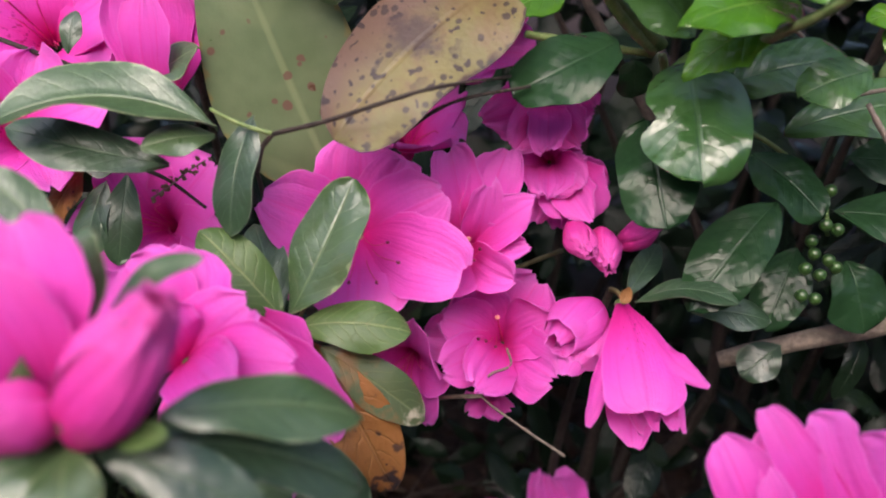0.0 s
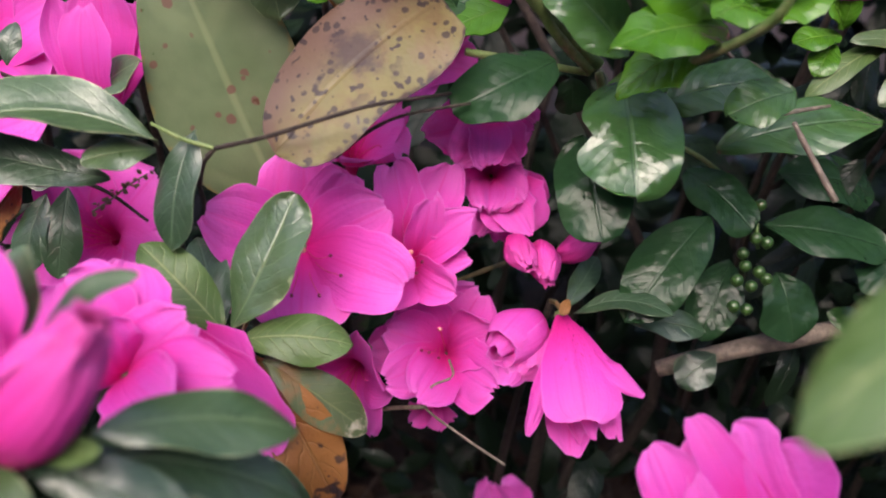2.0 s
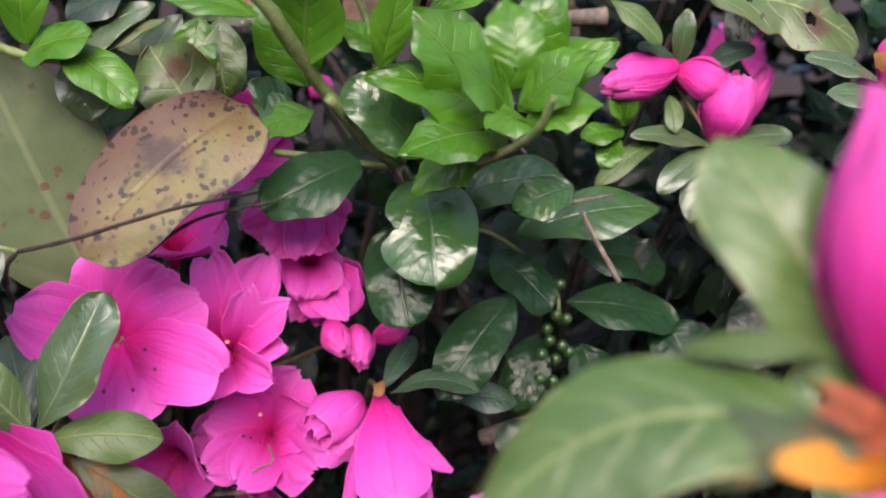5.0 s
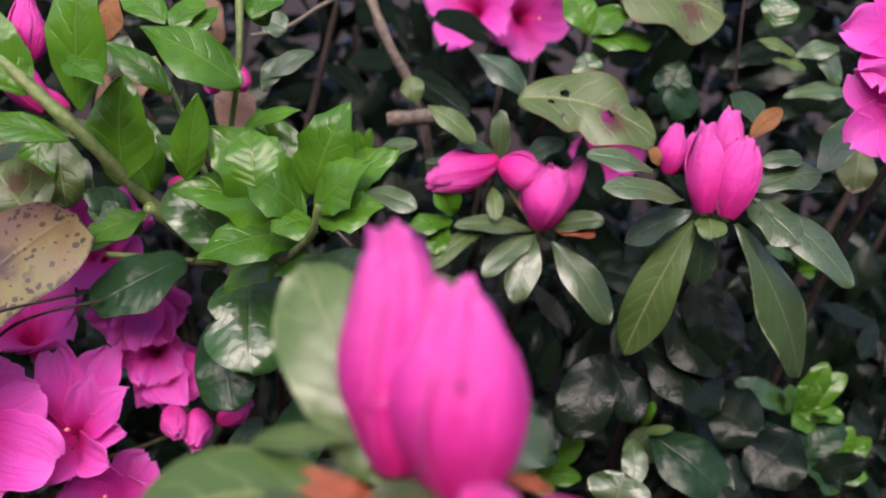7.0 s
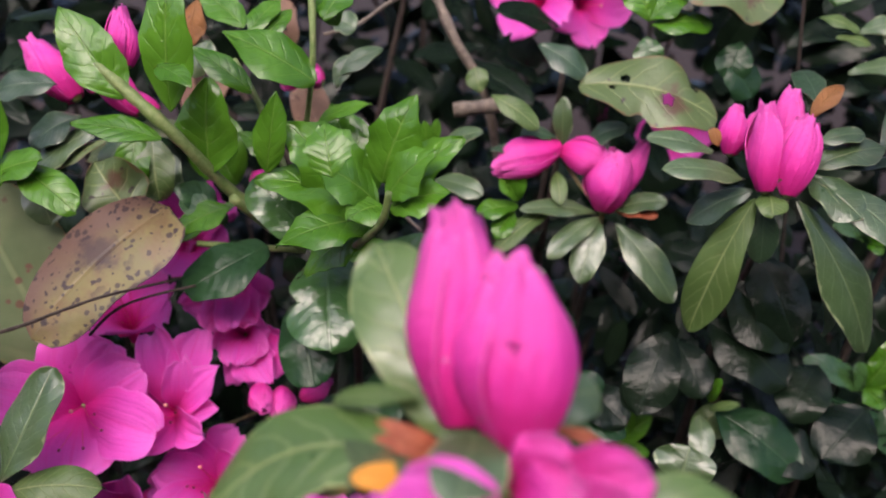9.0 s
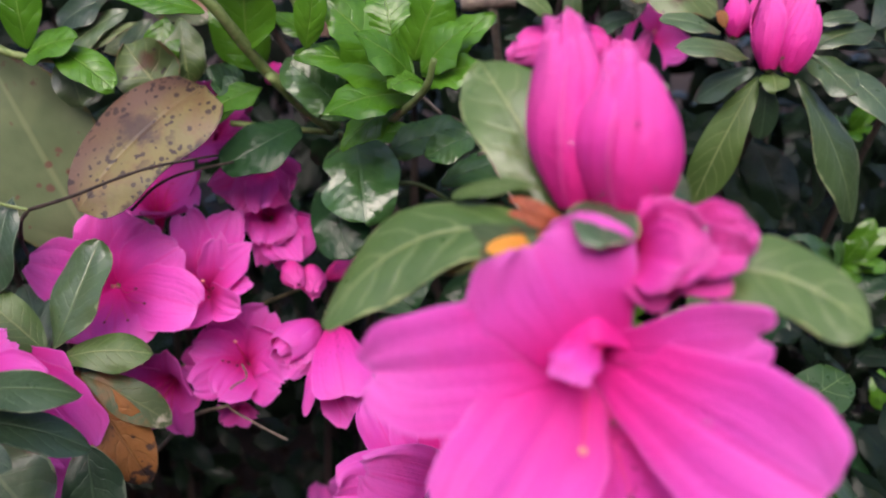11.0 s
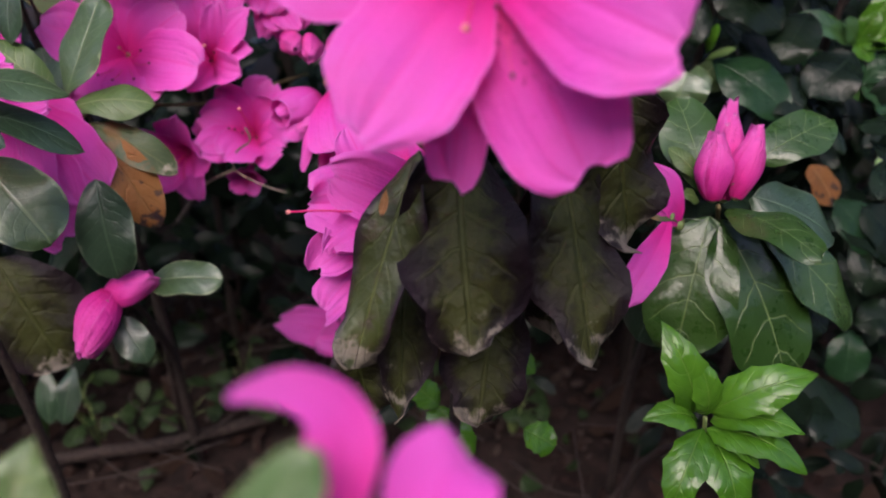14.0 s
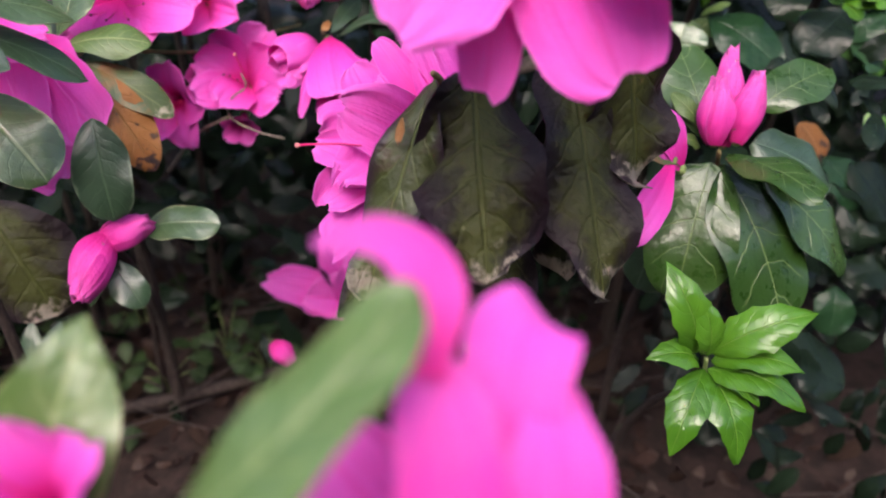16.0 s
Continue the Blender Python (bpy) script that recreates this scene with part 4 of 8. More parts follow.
leaf(spray, (-0.0396, 0.2382, 0.4036), (-0.0060, 0.2188, 0.3569), 0.0245, (0.25, -0.75, 0.61), ROTTEN, bend=0.12, fold=0.4, wave=0.1)
leaf(spray, (-0.0526, 0.2456, 0.4090), (-0.0701, 0.2759, 0.4290), 0.0169, (0.14, -0.65, 0.75), AZALEA_DARK)
leaf(spray, (-0.0463, 0.2404, 0.4034), (-0.0446, 0.2415, 0.3609), 0.0190, (0.14, -0.65, 0.75), AZALEA_DARK)
leaf(spray, (-0.0609, 0.2521, 0.4040), (-0.0806, 0.2553, 0.4098), 0.0105, (-0.05, -0.60, 0.80), AZALEA_DARK)
fl = bloom(spray, (-0.0323, 0.2941, 0.4198))
petal(fl, (-0.0323, 0.2941, 0.4198), (-0.0649, 0.2704, 0.4436), 0.0325, (0.16, -0.87, 0.46), bend=0.10, ruffle=0.07, cup=0.10, waist=0.24, round_at=0.66, seed=3000)
petal(fl, (-0.0323, 0.2941, 0.4198), (-0.0332, 0.2950, 0.4607), 0.0379, (0.16, -0.87, 0.46), bend=0.10, ruffle=0.07, cup=0.10, waist=0.24, round_at=0.66, material=PINK_SPOTTED, seed=3001)
petal(fl, (-0.0323, 0.2941, 0.4198), (-0.0152, 0.2937, 0.4559), 0.0227, (0.16, -0.87, 0.46), bend=0.10, ruffle=0.07, cup=0.10, waist=0.24, round_at=0.66, seed=3002)
petal(fl, (-0.0323, 0.2941, 0.4198), (0.0015, 0.2826, 0.4464), 0.0325, (0.16, -0.87, 0.46), bend=0.10, ruffle=0.07, cup=0.10, waist=0.24, round_at=0.66, seed=3003)
petal(fl, (-0.0323, 0.2941, 0.4198), (0.0115, 0.2607, 0.4248), 0.0325, (0.16, -0.87, 0.46), bend=0.10, ruffle=0.07, cup=0.10, waist=0.24, round_at=0.66, recurve=0.06, seed=3004)
petal(fl, (-0.0323, 0.2941, 0.4198), (-0.0263, 0.2530, 0.4045), 0.0444, (0.16, -0.87, 0.46), bend=0.10, ruffle=0.07, cup=0.10, waist=0.24, round_at=0.66, seed=3005)
petal(fl, (-0.0323, 0.2941, 0.4198), (-0.0566, 0.2618, 0.4109), 0.0303, (0.16, -0.87, 0.46), bend=0.10, ruffle=0.07, cup=0.10, waist=0.24, round_at=0.66, seed=3006)
style(fl, [(-0.0323, 0.2941, 0.4198), (-0.0280, 0.2690, 0.4317)])
filaments(fl, (-0.0323, 0.2941, 0.4198), (-0.0129, 0.2635, 0.4256), (-0.0300, 0.2567, 0.4190), (-0.0200, 0.2586, 0.4191), (-0.0388, 0.2624, 0.4198), (-0.0179, 0.2699, 0.4301))
fl = bloom(spray, (0.0121, 0.2966, 0.4165))
petal(fl, (0.0121, 0.2966, 0.4165), (0.0006, 0.3024, 0.4589), 0.0209, (0.04, -0.88, 0.47), bend=0.12, ruffle=0.2, cup=0.3, ragged=0.8, waist=0.25, round_at=0.62, seed=3020)
petal(fl, (0.0121, 0.2966, 0.4165), (0.0240, 0.3053, 0.4584), 0.0220, (0.04, -0.88, 0.47), bend=0.12, ruffle=0.2, cup=0.3, ragged=0.8, waist=0.25, round_at=0.62, seed=3021)
petal(fl, (0.0121, 0.2966, 0.4165), (-0.0100, 0.2949, 0.4295), 0.0253, (0.04, -0.88, 0.47), bend=0.12, ruffle=0.2, cup=0.3, ragged=0.8, waist=0.25, round_at=0.62, seed=3022)
petal(fl, (0.0121, 0.2966, 0.4165), (0.0353, 0.2843, 0.4454), 0.0187, (-0.42, -0.82, 0.39), bend=0.12, ruffle=0.2, cup=0.3, ragged=0.8, waist=0.25, round_at=0.62, seed=3023)
petal(fl, (0.0121, 0.2966, 0.4165), (0.0000, 0.2713, 0.4099), 0.0231, (0.04, -0.88, 0.47), bend=0.12, ruffle=0.2, cup=0.3, ragged=0.8, waist=0.25, round_at=0.62, seed=3024)
petal(fl, (0.0121, 0.2966, 0.4165), (0.0314, 0.2688, 0.4197), 0.0176, (-0.23, -0.94, 0.26), bend=0.12, ruffle=0.2, cup=0.3, ragged=0.8, waist=0.25, round_at=0.62, seed=3025)
petal(fl, (0.0121, 0.2966, 0.4165), (0.0178, 0.2872, 0.4514), 0.0154, (0.23, -0.85, 0.48), bend=0.12, ruffle=0.2, cup=0.3, ragged=0.8, waist=0.25, round_at=0.62, seed=3026)
petal(fl, (0.0121, 0.2966, 0.4165), (0.0336, 0.2810, 0.4295), 0.0176, (-0.49, -0.79, 0.37), bend=0.12, ruffle=0.2, cup=0.3, ragged=0.8, waist=0.25, round_at=0.62, seed=3027)
style(fl, [(0.0121, 0.2966, 0.4165), (0.0119, 0.2789, 0.4302)])
filaments(fl, (0.0121, 0.2966, 0.4165), (0.0166, 0.2775, 0.4271), (0.0096, 0.2772, 0.4271), (0.0148, 0.2753, 0.4232))
fl = bloom(spray, (0.0302, 0.3008, 0.3699))
petal(fl, (0.0302, 0.3008, 0.3699), (0.0087, 0.2935, 0.3996), 0.0278, (0.19, -0.92, 0.35), bend=0.12, ruffle=0.16, cup=0.34, waist=0.4, round_at=0.76, ragged=0.7, seed=3040)
petal(fl, (0.0302, 0.3008, 0.3699), (0.0259, 0.3014, 0.4009), 0.0325, (0.00, -0.96, 0.29), bend=0.12, ruffle=0.16, cup=0.34, waist=0.4, round_at=0.76, ragged=0.7, seed=3041)
petal(fl, (0.0302, 0.3008, 0.3699), (0.0428, 0.2986, 0.4055), 0.0278, (-0.25, -0.90, 0.35), bend=0.12, ruffle=0.16, cup=0.34, waist=0.4, round_at=0.76, ragged=0.7, seed=3042)
petal(fl, (0.0302, 0.3008, 0.3699), (0.0497, 0.2825, 0.3952), 0.0255, (-0.46, -0.76, 0.46), bend=0.12, ruffle=0.16, cup=0.34, waist=0.4, round_at=0.76, ragged=0.7, seed=3043)
petal(fl, (0.0302, 0.3008, 0.3699), (0.0031, 0.2832, 0.3909), 0.0232, (0.43, -0.72, 0.54), bend=0.12, ruffle=0.16, cup=0.34, waist=0.4, round_at=0.76, ragged=0.7, seed=3044)
petal(fl, (0.0302, 0.3008, 0.3699), (0.0474, 0.2619, 0.3823), 0.0290, (-0.27, -0.81, 0.52), bend=0.04, ruffle=0.16, cup=0.12, waist=0.45, round_at=0.72, recurve=0.12, ragged=0.6, seed=3045)
petal(fl, (0.0302, 0.3008, 0.3699), (0.0226, 0.2574, 0.3809), 0.0244, (0.07, -0.82, 0.57), bend=0.04, ruffle=0.16, cup=0.12, waist=0.45, round_at=0.72, recurve=0.12, ragged=0.6, seed=3046)
petal(fl, (0.0302, 0.3008, 0.3699), (0.0097, 0.2626, 0.3815), 0.0220, (0.26, -0.78, 0.56), bend=0.04, ruffle=0.16, cup=0.12, waist=0.45, round_at=0.72, recurve=0.12, ragged=0.6, seed=3047)
petal(fl, (0.0302, 0.3008, 0.3699), (-0.0046, 0.2916, 0.3754), 0.0220, (-0.03, -0.83, 0.56), bend=0.1, ruffle=0.12, cup=0.2, waist=0.35, seed=3048)
style(fl, [(0.0302, 0.3008, 0.3699), (0.0261, 0.2797, 0.3959)])
filaments(fl, (0.0275, 0.3065, 0.3747), (0.0225, 0.2792, 0.3843), (0.0267, 0.2781, 0.3827), (0.0194, 0.2795, 0.3848))
rolled_flower(spray, (0.0665, 0.2916, 0.3973), (0.0484, 0.2609, 0.3978), 0.0267, seed=9)
fl = bloom(spray, (0.0665, 0.2916, 0.3973))
petal(fl, (0.0665, 0.2916, 0.3973), (0.0575, 0.2618, 0.3901), 0.0215, (0.02, 0.84, -0.55), bend=-0.16, ruffle=0.1, cup=0.5, waist=0.4, seed=3160)
petal(fl, (0.0665, 0.2916, 0.3973), (0.0648, 0.2625, 0.3927), 0.0158, (0.02, 0.84, -0.55), bend=-0.16, ruffle=0.1, cup=0.5, waist=0.4, seed=3161)
petal(fl, (0.0665, 0.2916, 0.3973), (0.0542, 0.2594, 0.3861), 0.0136, (0.02, 0.84, -0.55), bend=-0.16, ruffle=0.1, cup=0.5, waist=0.4, seed=3162)
fl = bloom(spray, (0.0393, 0.3320, 0.4693))
petal(fl, (0.0393, 0.3320, 0.4693), (0.0126, 0.3143, 0.4654), 0.0216, (0.14, -0.94, 0.32), bend=0.14, ruffle=0.22, cup=0.32, ragged=1.0, waist=0.3, round_at=0.64, seed=3120)
petal(fl, (0.0393, 0.3320, 0.4693), (0.0263, 0.3031, 0.4582), 0.0193, (0.03, -0.87, 0.50), bend=0.14, ruffle=0.22, cup=0.32, ragged=1.0, waist=0.3, round_at=0.64, seed=3121)
petal(fl, (0.0393, 0.3320, 0.4693), (0.0570, 0.3148, 0.4731), 0.0216, (-0.24, -0.93, 0.28), bend=0.14, ruffle=0.22, cup=0.32, ragged=1.0, waist=0.3, round_at=0.64, seed=3122)
petal(fl, (0.0393, 0.3320, 0.4693), (0.0518, 0.3031, 0.4622), 0.0193, (-0.27, -0.85, 0.45), bend=0.14, ruffle=0.22, cup=0.32, ragged=1.0, waist=0.3, round_at=0.64, seed=3123)
petal(fl, (0.0393, 0.3320, 0.4693), (0.0421, 0.3277, 0.4836), 0.0205, (-0.05, -0.95, 0.30), bend=0.14, ruffle=0.22, cup=0.32, ragged=1.0, waist=0.3, round_at=0.64, seed=3124)
petal(fl, (0.0393, 0.3320, 0.4693), (0.0222, 0.3255, 0.4805), 0.0205, (-0.05, -0.95, 0.30), bend=0.14, ruffle=0.22, cup=0.32, ragged=1.0, waist=0.3, round_at=0.64, seed=3125)
petal(fl, (0.0393, 0.3320, 0.4693), (0.0388, 0.2988, 0.4595), 0.0170, (-0.09, -0.76, 0.65), bend=0.14, ruffle=0.22, cup=0.32, ragged=1.0, waist=0.3, round_at=0.64, seed=3126)
fl = bloom(spray, (0.0461, 0.3349, 0.4442))
petal(fl, (0.0475, 0.3216, 0.4489), (0.0557, 0.3010, 0.4333), 0.0284, (-0.07, -0.93, 0.36), bend=0.14, ruffle=0.22, cup=0.32, ragged=1.0, waist=0.3, round_at=0.64, recurve=0.08, seed=3140)
petal(fl, (0.0461, 0.3349, 0.4442), (0.0300, 0.3176, 0.4419), 0.0201, (0.22, -0.90, 0.38), bend=0.14, ruffle=0.22, cup=0.32, ragged=1.0, waist=0.3, round_at=0.64, seed=3141)
petal(fl, (0.0461, 0.3349, 0.4442), (0.0381, 0.3062, 0.4271), 0.0189, (0.11, -0.83, 0.55), bend=0.14, ruffle=0.22, cup=0.32, ragged=1.0, waist=0.3, round_at=0.64, seed=3142)
petal(fl, (0.0461, 0.3349, 0.4442), (0.0669, 0.3187, 0.4367), 0.0213, (-0.42, -0.86, 0.30), bend=0.14, ruffle=0.22, cup=0.32, ragged=1.0, waist=0.3, round_at=0.64, seed=3143)
petal(fl, (0.0461, 0.3349, 0.4442), (0.0481, 0.3125, 0.4230), 0.0189, (-0.07, -0.93, 0.36), bend=0.14, ruffle=0.22, cup=0.32, ragged=1.0, waist=0.3, round_at=0.64, seed=3144)
petal(fl, (0.0461, 0.3349, 0.4442), (0.0319, 0.3294, 0.4501), 0.0189, (-0.07, -0.93, 0.36), bend=0.14, ruffle=0.22, cup=0.32, ragged=1.0, waist=0.3, round_at=0.64, seed=3145)
fl = bloom(spray, (0.0420, 0.3250, 0.4457))
petal(fl, (0.0420, 0.3250, 0.4457), (0.0264, 0.3163, 0.4546), 0.0185, (0.14, -0.91, 0.38), bend=0.12, ruffle=0.22, cup=0.34, waist=0.36, round_at=0.7, ragged=1.0, crease=0.05, seed=3180)
petal(fl, (0.0420, 0.3250, 0.4457), (0.0299, 0.3078, 0.4444), 0.0196, (0.21, -0.80, 0.56), bend=0.12, ruffle=0.22, cup=0.34, waist=0.36, round_at=0.7, ragged=1.0, crease=0.05, seed=3181)
petal(fl, (0.0420, 0.3250, 0.4457), (0.0410, 0.2992, 0.4409), 0.0208, (-0.09, -0.78, 0.62), bend=0.12, ruffle=0.22, cup=0.34, waist=0.36, round_at=0.7, ragged=1.0, crease=0.05, seed=3182)
petal(fl, (0.0420, 0.3250, 0.4457), (0.0541, 0.3021, 0.4452), 0.0196, (-0.35, -0.80, 0.49), bend=0.12, ruffle=0.22, cup=0.34, waist=0.36, round_at=0.7, ragged=1.0, crease=0.05, seed=3183)
petal(fl, (0.0420, 0.3250, 0.4457), (0.0545, 0.3149, 0.4555), 0.0196, (-0.32, -0.92, 0.24), bend=0.12, ruffle=0.22, cup=0.34, waist=0.36, round_at=0.7, ragged=1.0, crease=0.05, seed=3184)
petal(fl, (0.0420, 0.3250, 0.4457), (0.0414, 0.3220, 0.4604), 0.0208, (-0.03, -0.99, 0.10), bend=0.12, ruffle=0.22, cup=0.34, waist=0.36, round_at=0.7, ragged=1.0, crease=0.05, seed=3185)
petal(fl, (0.0420, 0.3250, 0.4457), (0.0587, 0.2969, 0.4349), 0.0185, (-0.28, -0.76, 0.59), bend=0.12, ruffle=0.22, cup=0.34, waist=0.36, round_at=0.7, ragged=1.0, crease=0.05, seed=3186)
bud(spray, (0.0520, 0.3002, 0.4293), (0.0584, 0.2776, 0.4289), 0.0125, seed=2)
bud(spray, (0.0638, 0.2995, 0.4282), (0.0661, 0.2753, 0.4247), 0.0140, seed=3)
bud(spray, (0.0726, 0.3065, 0.4201), (0.0868, 0.3015, 0.4330), 0.0118, seed=4)
flower(spray, (-0.0079, 0.2921, 0.3663), (-0.25, -0.97, 0.06), 0.0469, opened=55, seed=17, ruffle=0.2, spin=15)
flower(spray, (-0.0184, 0.3316, 0.4452), (0.11, -0.52, 0.84), 0.0494, opened=50, seed=18, ruffle=0.15)
flower(spray, (0.0070, 0.3599, 0.4802), (-0.04, -0.73, 0.68), 0.0507, opened=55, seed=19, ruffle=0.2)
flower(spray, (0.0267, 0.2864, 0.3560), (-0.03, -0.98, -0.21), 0.0173, opened=40, seed=21, ruffle=0.2, stamens=0, pistil=False)

spray = thing('azalea_branch', (0.0763, 0.2975, 0.4021), 'azalea twig with one nodding pink flower and pale leaves', 'azalea')
to_soil(spray, (0.0719, 0.2981, 0.4032))
stem(spray, [(0.0719, 0.2981, 0.4032), (0.0729, 0.2891, 0.4076), (0.0736, 0.2791, 0.4100)], 0.00108, 0.00091, STEM_AZALEA, name='twig')
fl = bloom(spray, (0.0749, 0.2887, 0.4020))
petal(fl, (0.0752, 0.2861, 0.4044), (0.0817, 0.2341, 0.3912), 0.0297, (0.02, 0.84, -0.55), bend=-0.12, ruffle=0.06, cup=0.3, waist=0.12, round_at=0.80, notch=0.02, ragged=0.3, material=PINK_SPOTTED, seed=3080)
ribbon(fl, [(0.0743, 0.2862, 0.4042), (0.0705, 0.2652, 0.4000), (0.0659, 0.2504, 0.3915), (0.0634, 0.2436, 0.3819), (0.0625, 0.2417, 0.3761)], [0.0036, 0.0081, 0.0076, 0.0058, 0.0018], (-0.42, -0.87, 0.52), cup=-0.5, ruffle=0.05, seed=3081)
ribbon(fl, [(0.0760, 0.2862, 0.4049), (0.0838, 0.2651, 0.4043), (0.0899, 0.2528, 0.4026), (0.0978, 0.2482, 0.3992), (0.1039, 0.2466, 0.3961)], [0.0040, 0.0117, 0.0126, 0.0067, 0.0020], (0.38, -0.81, 0.58), cup=-0.5, ruffle=0.05, seed=3082)
petal(fl, (0.0777, 0.2863, 0.3977), (0.0799, 0.2414, 0.3705), 0.0193, (-0.02, -0.84, 0.55), bend=-0.05, ruffle=0.06, cup=0.3, waist=0.3, round_at=0.72, notch=0.0, seed=3083)
petal(fl, (0.0802, 0.2844, 0.3993), (0.0905, 0.2397, 0.3783), 0.0139, (-0.02, -0.84, 0.55), bend=-0.05, ruffle=0.10, cup=0.5, waist=0.3, round_at=0.7, notch=0.08, ragged=0.9, seed=3084)
ribbon(fl, [(0.0824, 0.2842, 0.3997), (0.0909, 0.2593, 0.3908), (0.0944, 0.2471, 0.3858), (0.0975, 0.2406, 0.3787)], [0.0040, 0.0058, 0.0049, 0.0013], (-0.02, -0.84, 0.55), cup=-0.4, ruffle=0.04, seed=3085)
petal(fl, (0.0787, 0.2845, 0.3990), (0.0853, 0.2452, 0.3735), 0.0135, (-0.02, -0.84, 0.55), bend=-0.05, ruffle=0.12, cup=0.4, waist=0.3, round_at=0.7, notch=0.06, ragged=0.9, seed=3086)
leaf(spray, (0.0759, 0.2813, 0.4145), (0.0732, 0.2749, 0.4104), 0.0045, (-0.04, -0.73, 0.68), ROTTEN)
leaf(spray, (0.0803, 0.2874, 0.4045), (0.1155, 0.2708, 0.4171), 0.0125, (-0.08, -0.23, 0.97), AZALEA_DARK, side=0.12, fold=0.3)
leaf(spray, (0.1071, 0.3042, 0.3941), (0.1407, 0.3029, 0.3926), 0.0148, (-0.06, -0.54, 0.84), AZALEA_DARK)
leaf(spray, (0.0766, 0.2884, 0.4063), (0.0911, 0.3159, 0.4171), 0.0108, (0.21, -0.57, 0.79), AZALEA_DARK)
leaf(spray, (0.1565, 0.3239, 0.3681), (0.1406, 0.3169, 0.3535), 0.0187, (-0.06, -0.54, 0.84), AZALEA_DARK)
stem(spray, [(0.0307, 0.2667, 0.3904), (0.0327, 0.2654, 0.3833), (0.0250, 0.2666, 0.3766), (0.0230, 0.2661, 0.3665), (0.0380, 0.2551, 0.3629), (0.0546, 0.2338, 0.3682)], 0.00048, 0.00060, DEADWOOD, name='dead_twig')
stem(spray, [(0.0230, 0.2661, 0.3665), (0.0016, 0.2806, 0.3501), (-0.0190, 0.2897, 0.3229)], 0.00093, 0.00103, DEADWOOD, name='dead_twig')

spray = thing('azalea_branch', (-0.1247, 0.3182, 0.4548), 'azalea branch with pink flowers and dark leaves in shade', 'azalea')
to_soil(spray, (-0.1315, 0.3298, 0.4347))
fl = bloom(spray, (-0.1174, 0.3103, 0.4605))
petal(fl, (-0.1174, 0.3103, 0.4605), (-0.1336, 0.3223, 0.5060), 0.0246, (0.39, -0.69, 0.61), bend=-0.1, ruffle=0.1, waist=0.3, seed=620)
petal(fl, (-0.1174, 0.3103, 0.4605), (-0.1071, 0.3246, 0.5076), 0.0269, (-0.34, -0.75, 0.57), bend=-0.1, ruffle=0.1, waist=0.3, seed=621)
petal(fl, (-0.1174, 0.3103, 0.4605), (-0.1167, 0.3165, 0.5146), 0.0262, (0.03, -0.77, 0.63), bend=-0.1, ruffle=0.1, waist=0.3, seed=622)
petal(fl, (-0.1174, 0.3103, 0.4605), (-0.1167, 0.3011, 0.5070), 0.0235, (0.17, 0.72, -0.68), bend=-0.1, ruffle=0.1, waist=0.3, seed=623)
stem(spray, [(-0.1199, 0.2941, 0.4815), (-0.1146, 0.2946, 0.4775)], 0.00106, 0.00128, STIGMA, name='style')
leaf(spray, (-0.1176, 0.3048, 0.4715), (-0.0977, 0.3034, 0.4881), 0.0153, (0.00, -0.58, 0.81), AZALEA)
flower(spray, (-0.1791, 0.3468, 0.4715), (0.23, -0.80, 0.56), 0.0747, opened=66, spin=25, seed=33, ruffle=0.15)
flower(spray, (-0.1718, 0.2985, 0.4439), (0.28, -0.60, 0.75), 0.0618, opened=60, spin=0, seed=34, ruffle=0.15)
flower(spray, (-0.1245, 0.3230, 0.3998), (-0.06, -0.84, 0.55), 0.0742, opened=66, spin=0, seed=35, ruffle=0.15)
leaf(spray, (-0.1571, 0.3171, 0.4773), (-0.1553, 0.3254, 0.4926), 0.0092, (0.02, -0.71, 0.70), AZALEA_DARK)
leaf(spray, (-0.1317, 0.2858, 0.4371), (-0.1364, 0.2707, 0.4093), 0.0167, (-0.26, -0.65, 0.72), AZALEA_DARK)
leaf(spray, (-0.1241, 0.2875, 0.4396), (-0.1241, 0.2707, 0.4081), 0.0155, (0.28, -0.60, 0.75), AZALEA_DARK)
leaf(spray, (-0.1280, 0.2997, 0.4416), (-0.1409, 0.2871, 0.4405), 0.0158, (-0.09, -0.59, 0.80), AZALEA)
leaf(spray, (-0.1409, 0.2871, 0.4405), (-0.1572, 0.2842, 0.4154), 0.0180, (-0.34, -0.70, 0.63), ROTTEN)
leaf(spray, (-0.1327, 0.2831, 0.4534), (-0.1442, 0.2706, 0.4526), 0.0085, (-0.09, -0.59, 0.80), STEM_RED)
leaf(spray, (-0.1741, 0.3150, 0.4538), (-0.1960, 0.3319, 0.4665), 0.0143, (0.02, -0.71, 0.70), AZALEA_DARK)
stem(spray, [(-0.1881, 0.3086, 0.4858), (-0.1564, 0.3106, 0.4756), (-0.1260, 0.3128, 0.4660)], 0.00100, 0.00080, BARK, name='twig')
stem(spray, [(-0.1391, 0.2857, 0.4483), (-0.1080, 0.2796, 0.4445), (-0.0887, 0.2754, 0.4346)], 0.00098, 0.00065, BARK, name='twig')
stem(spray, [(-0.1090, 0.2735, 0.4372), (-0.1018, 0.2745, 0.4426), (-0.0960, 0.2775, 0.4477), (-0.0899, 0.2820, 0.4513)], 0.00043, 0.00032, DEADWOOD, name='dry_flower_stalk')
leaf(spray, (-0.1072, 0.2705, 0.4378), (-0.1054, 0.2685, 0.4382), 0.0015, (0.02, -0.71, 0.70), DEAD_PALE, name='dry_bract', rows=5, cols=4)
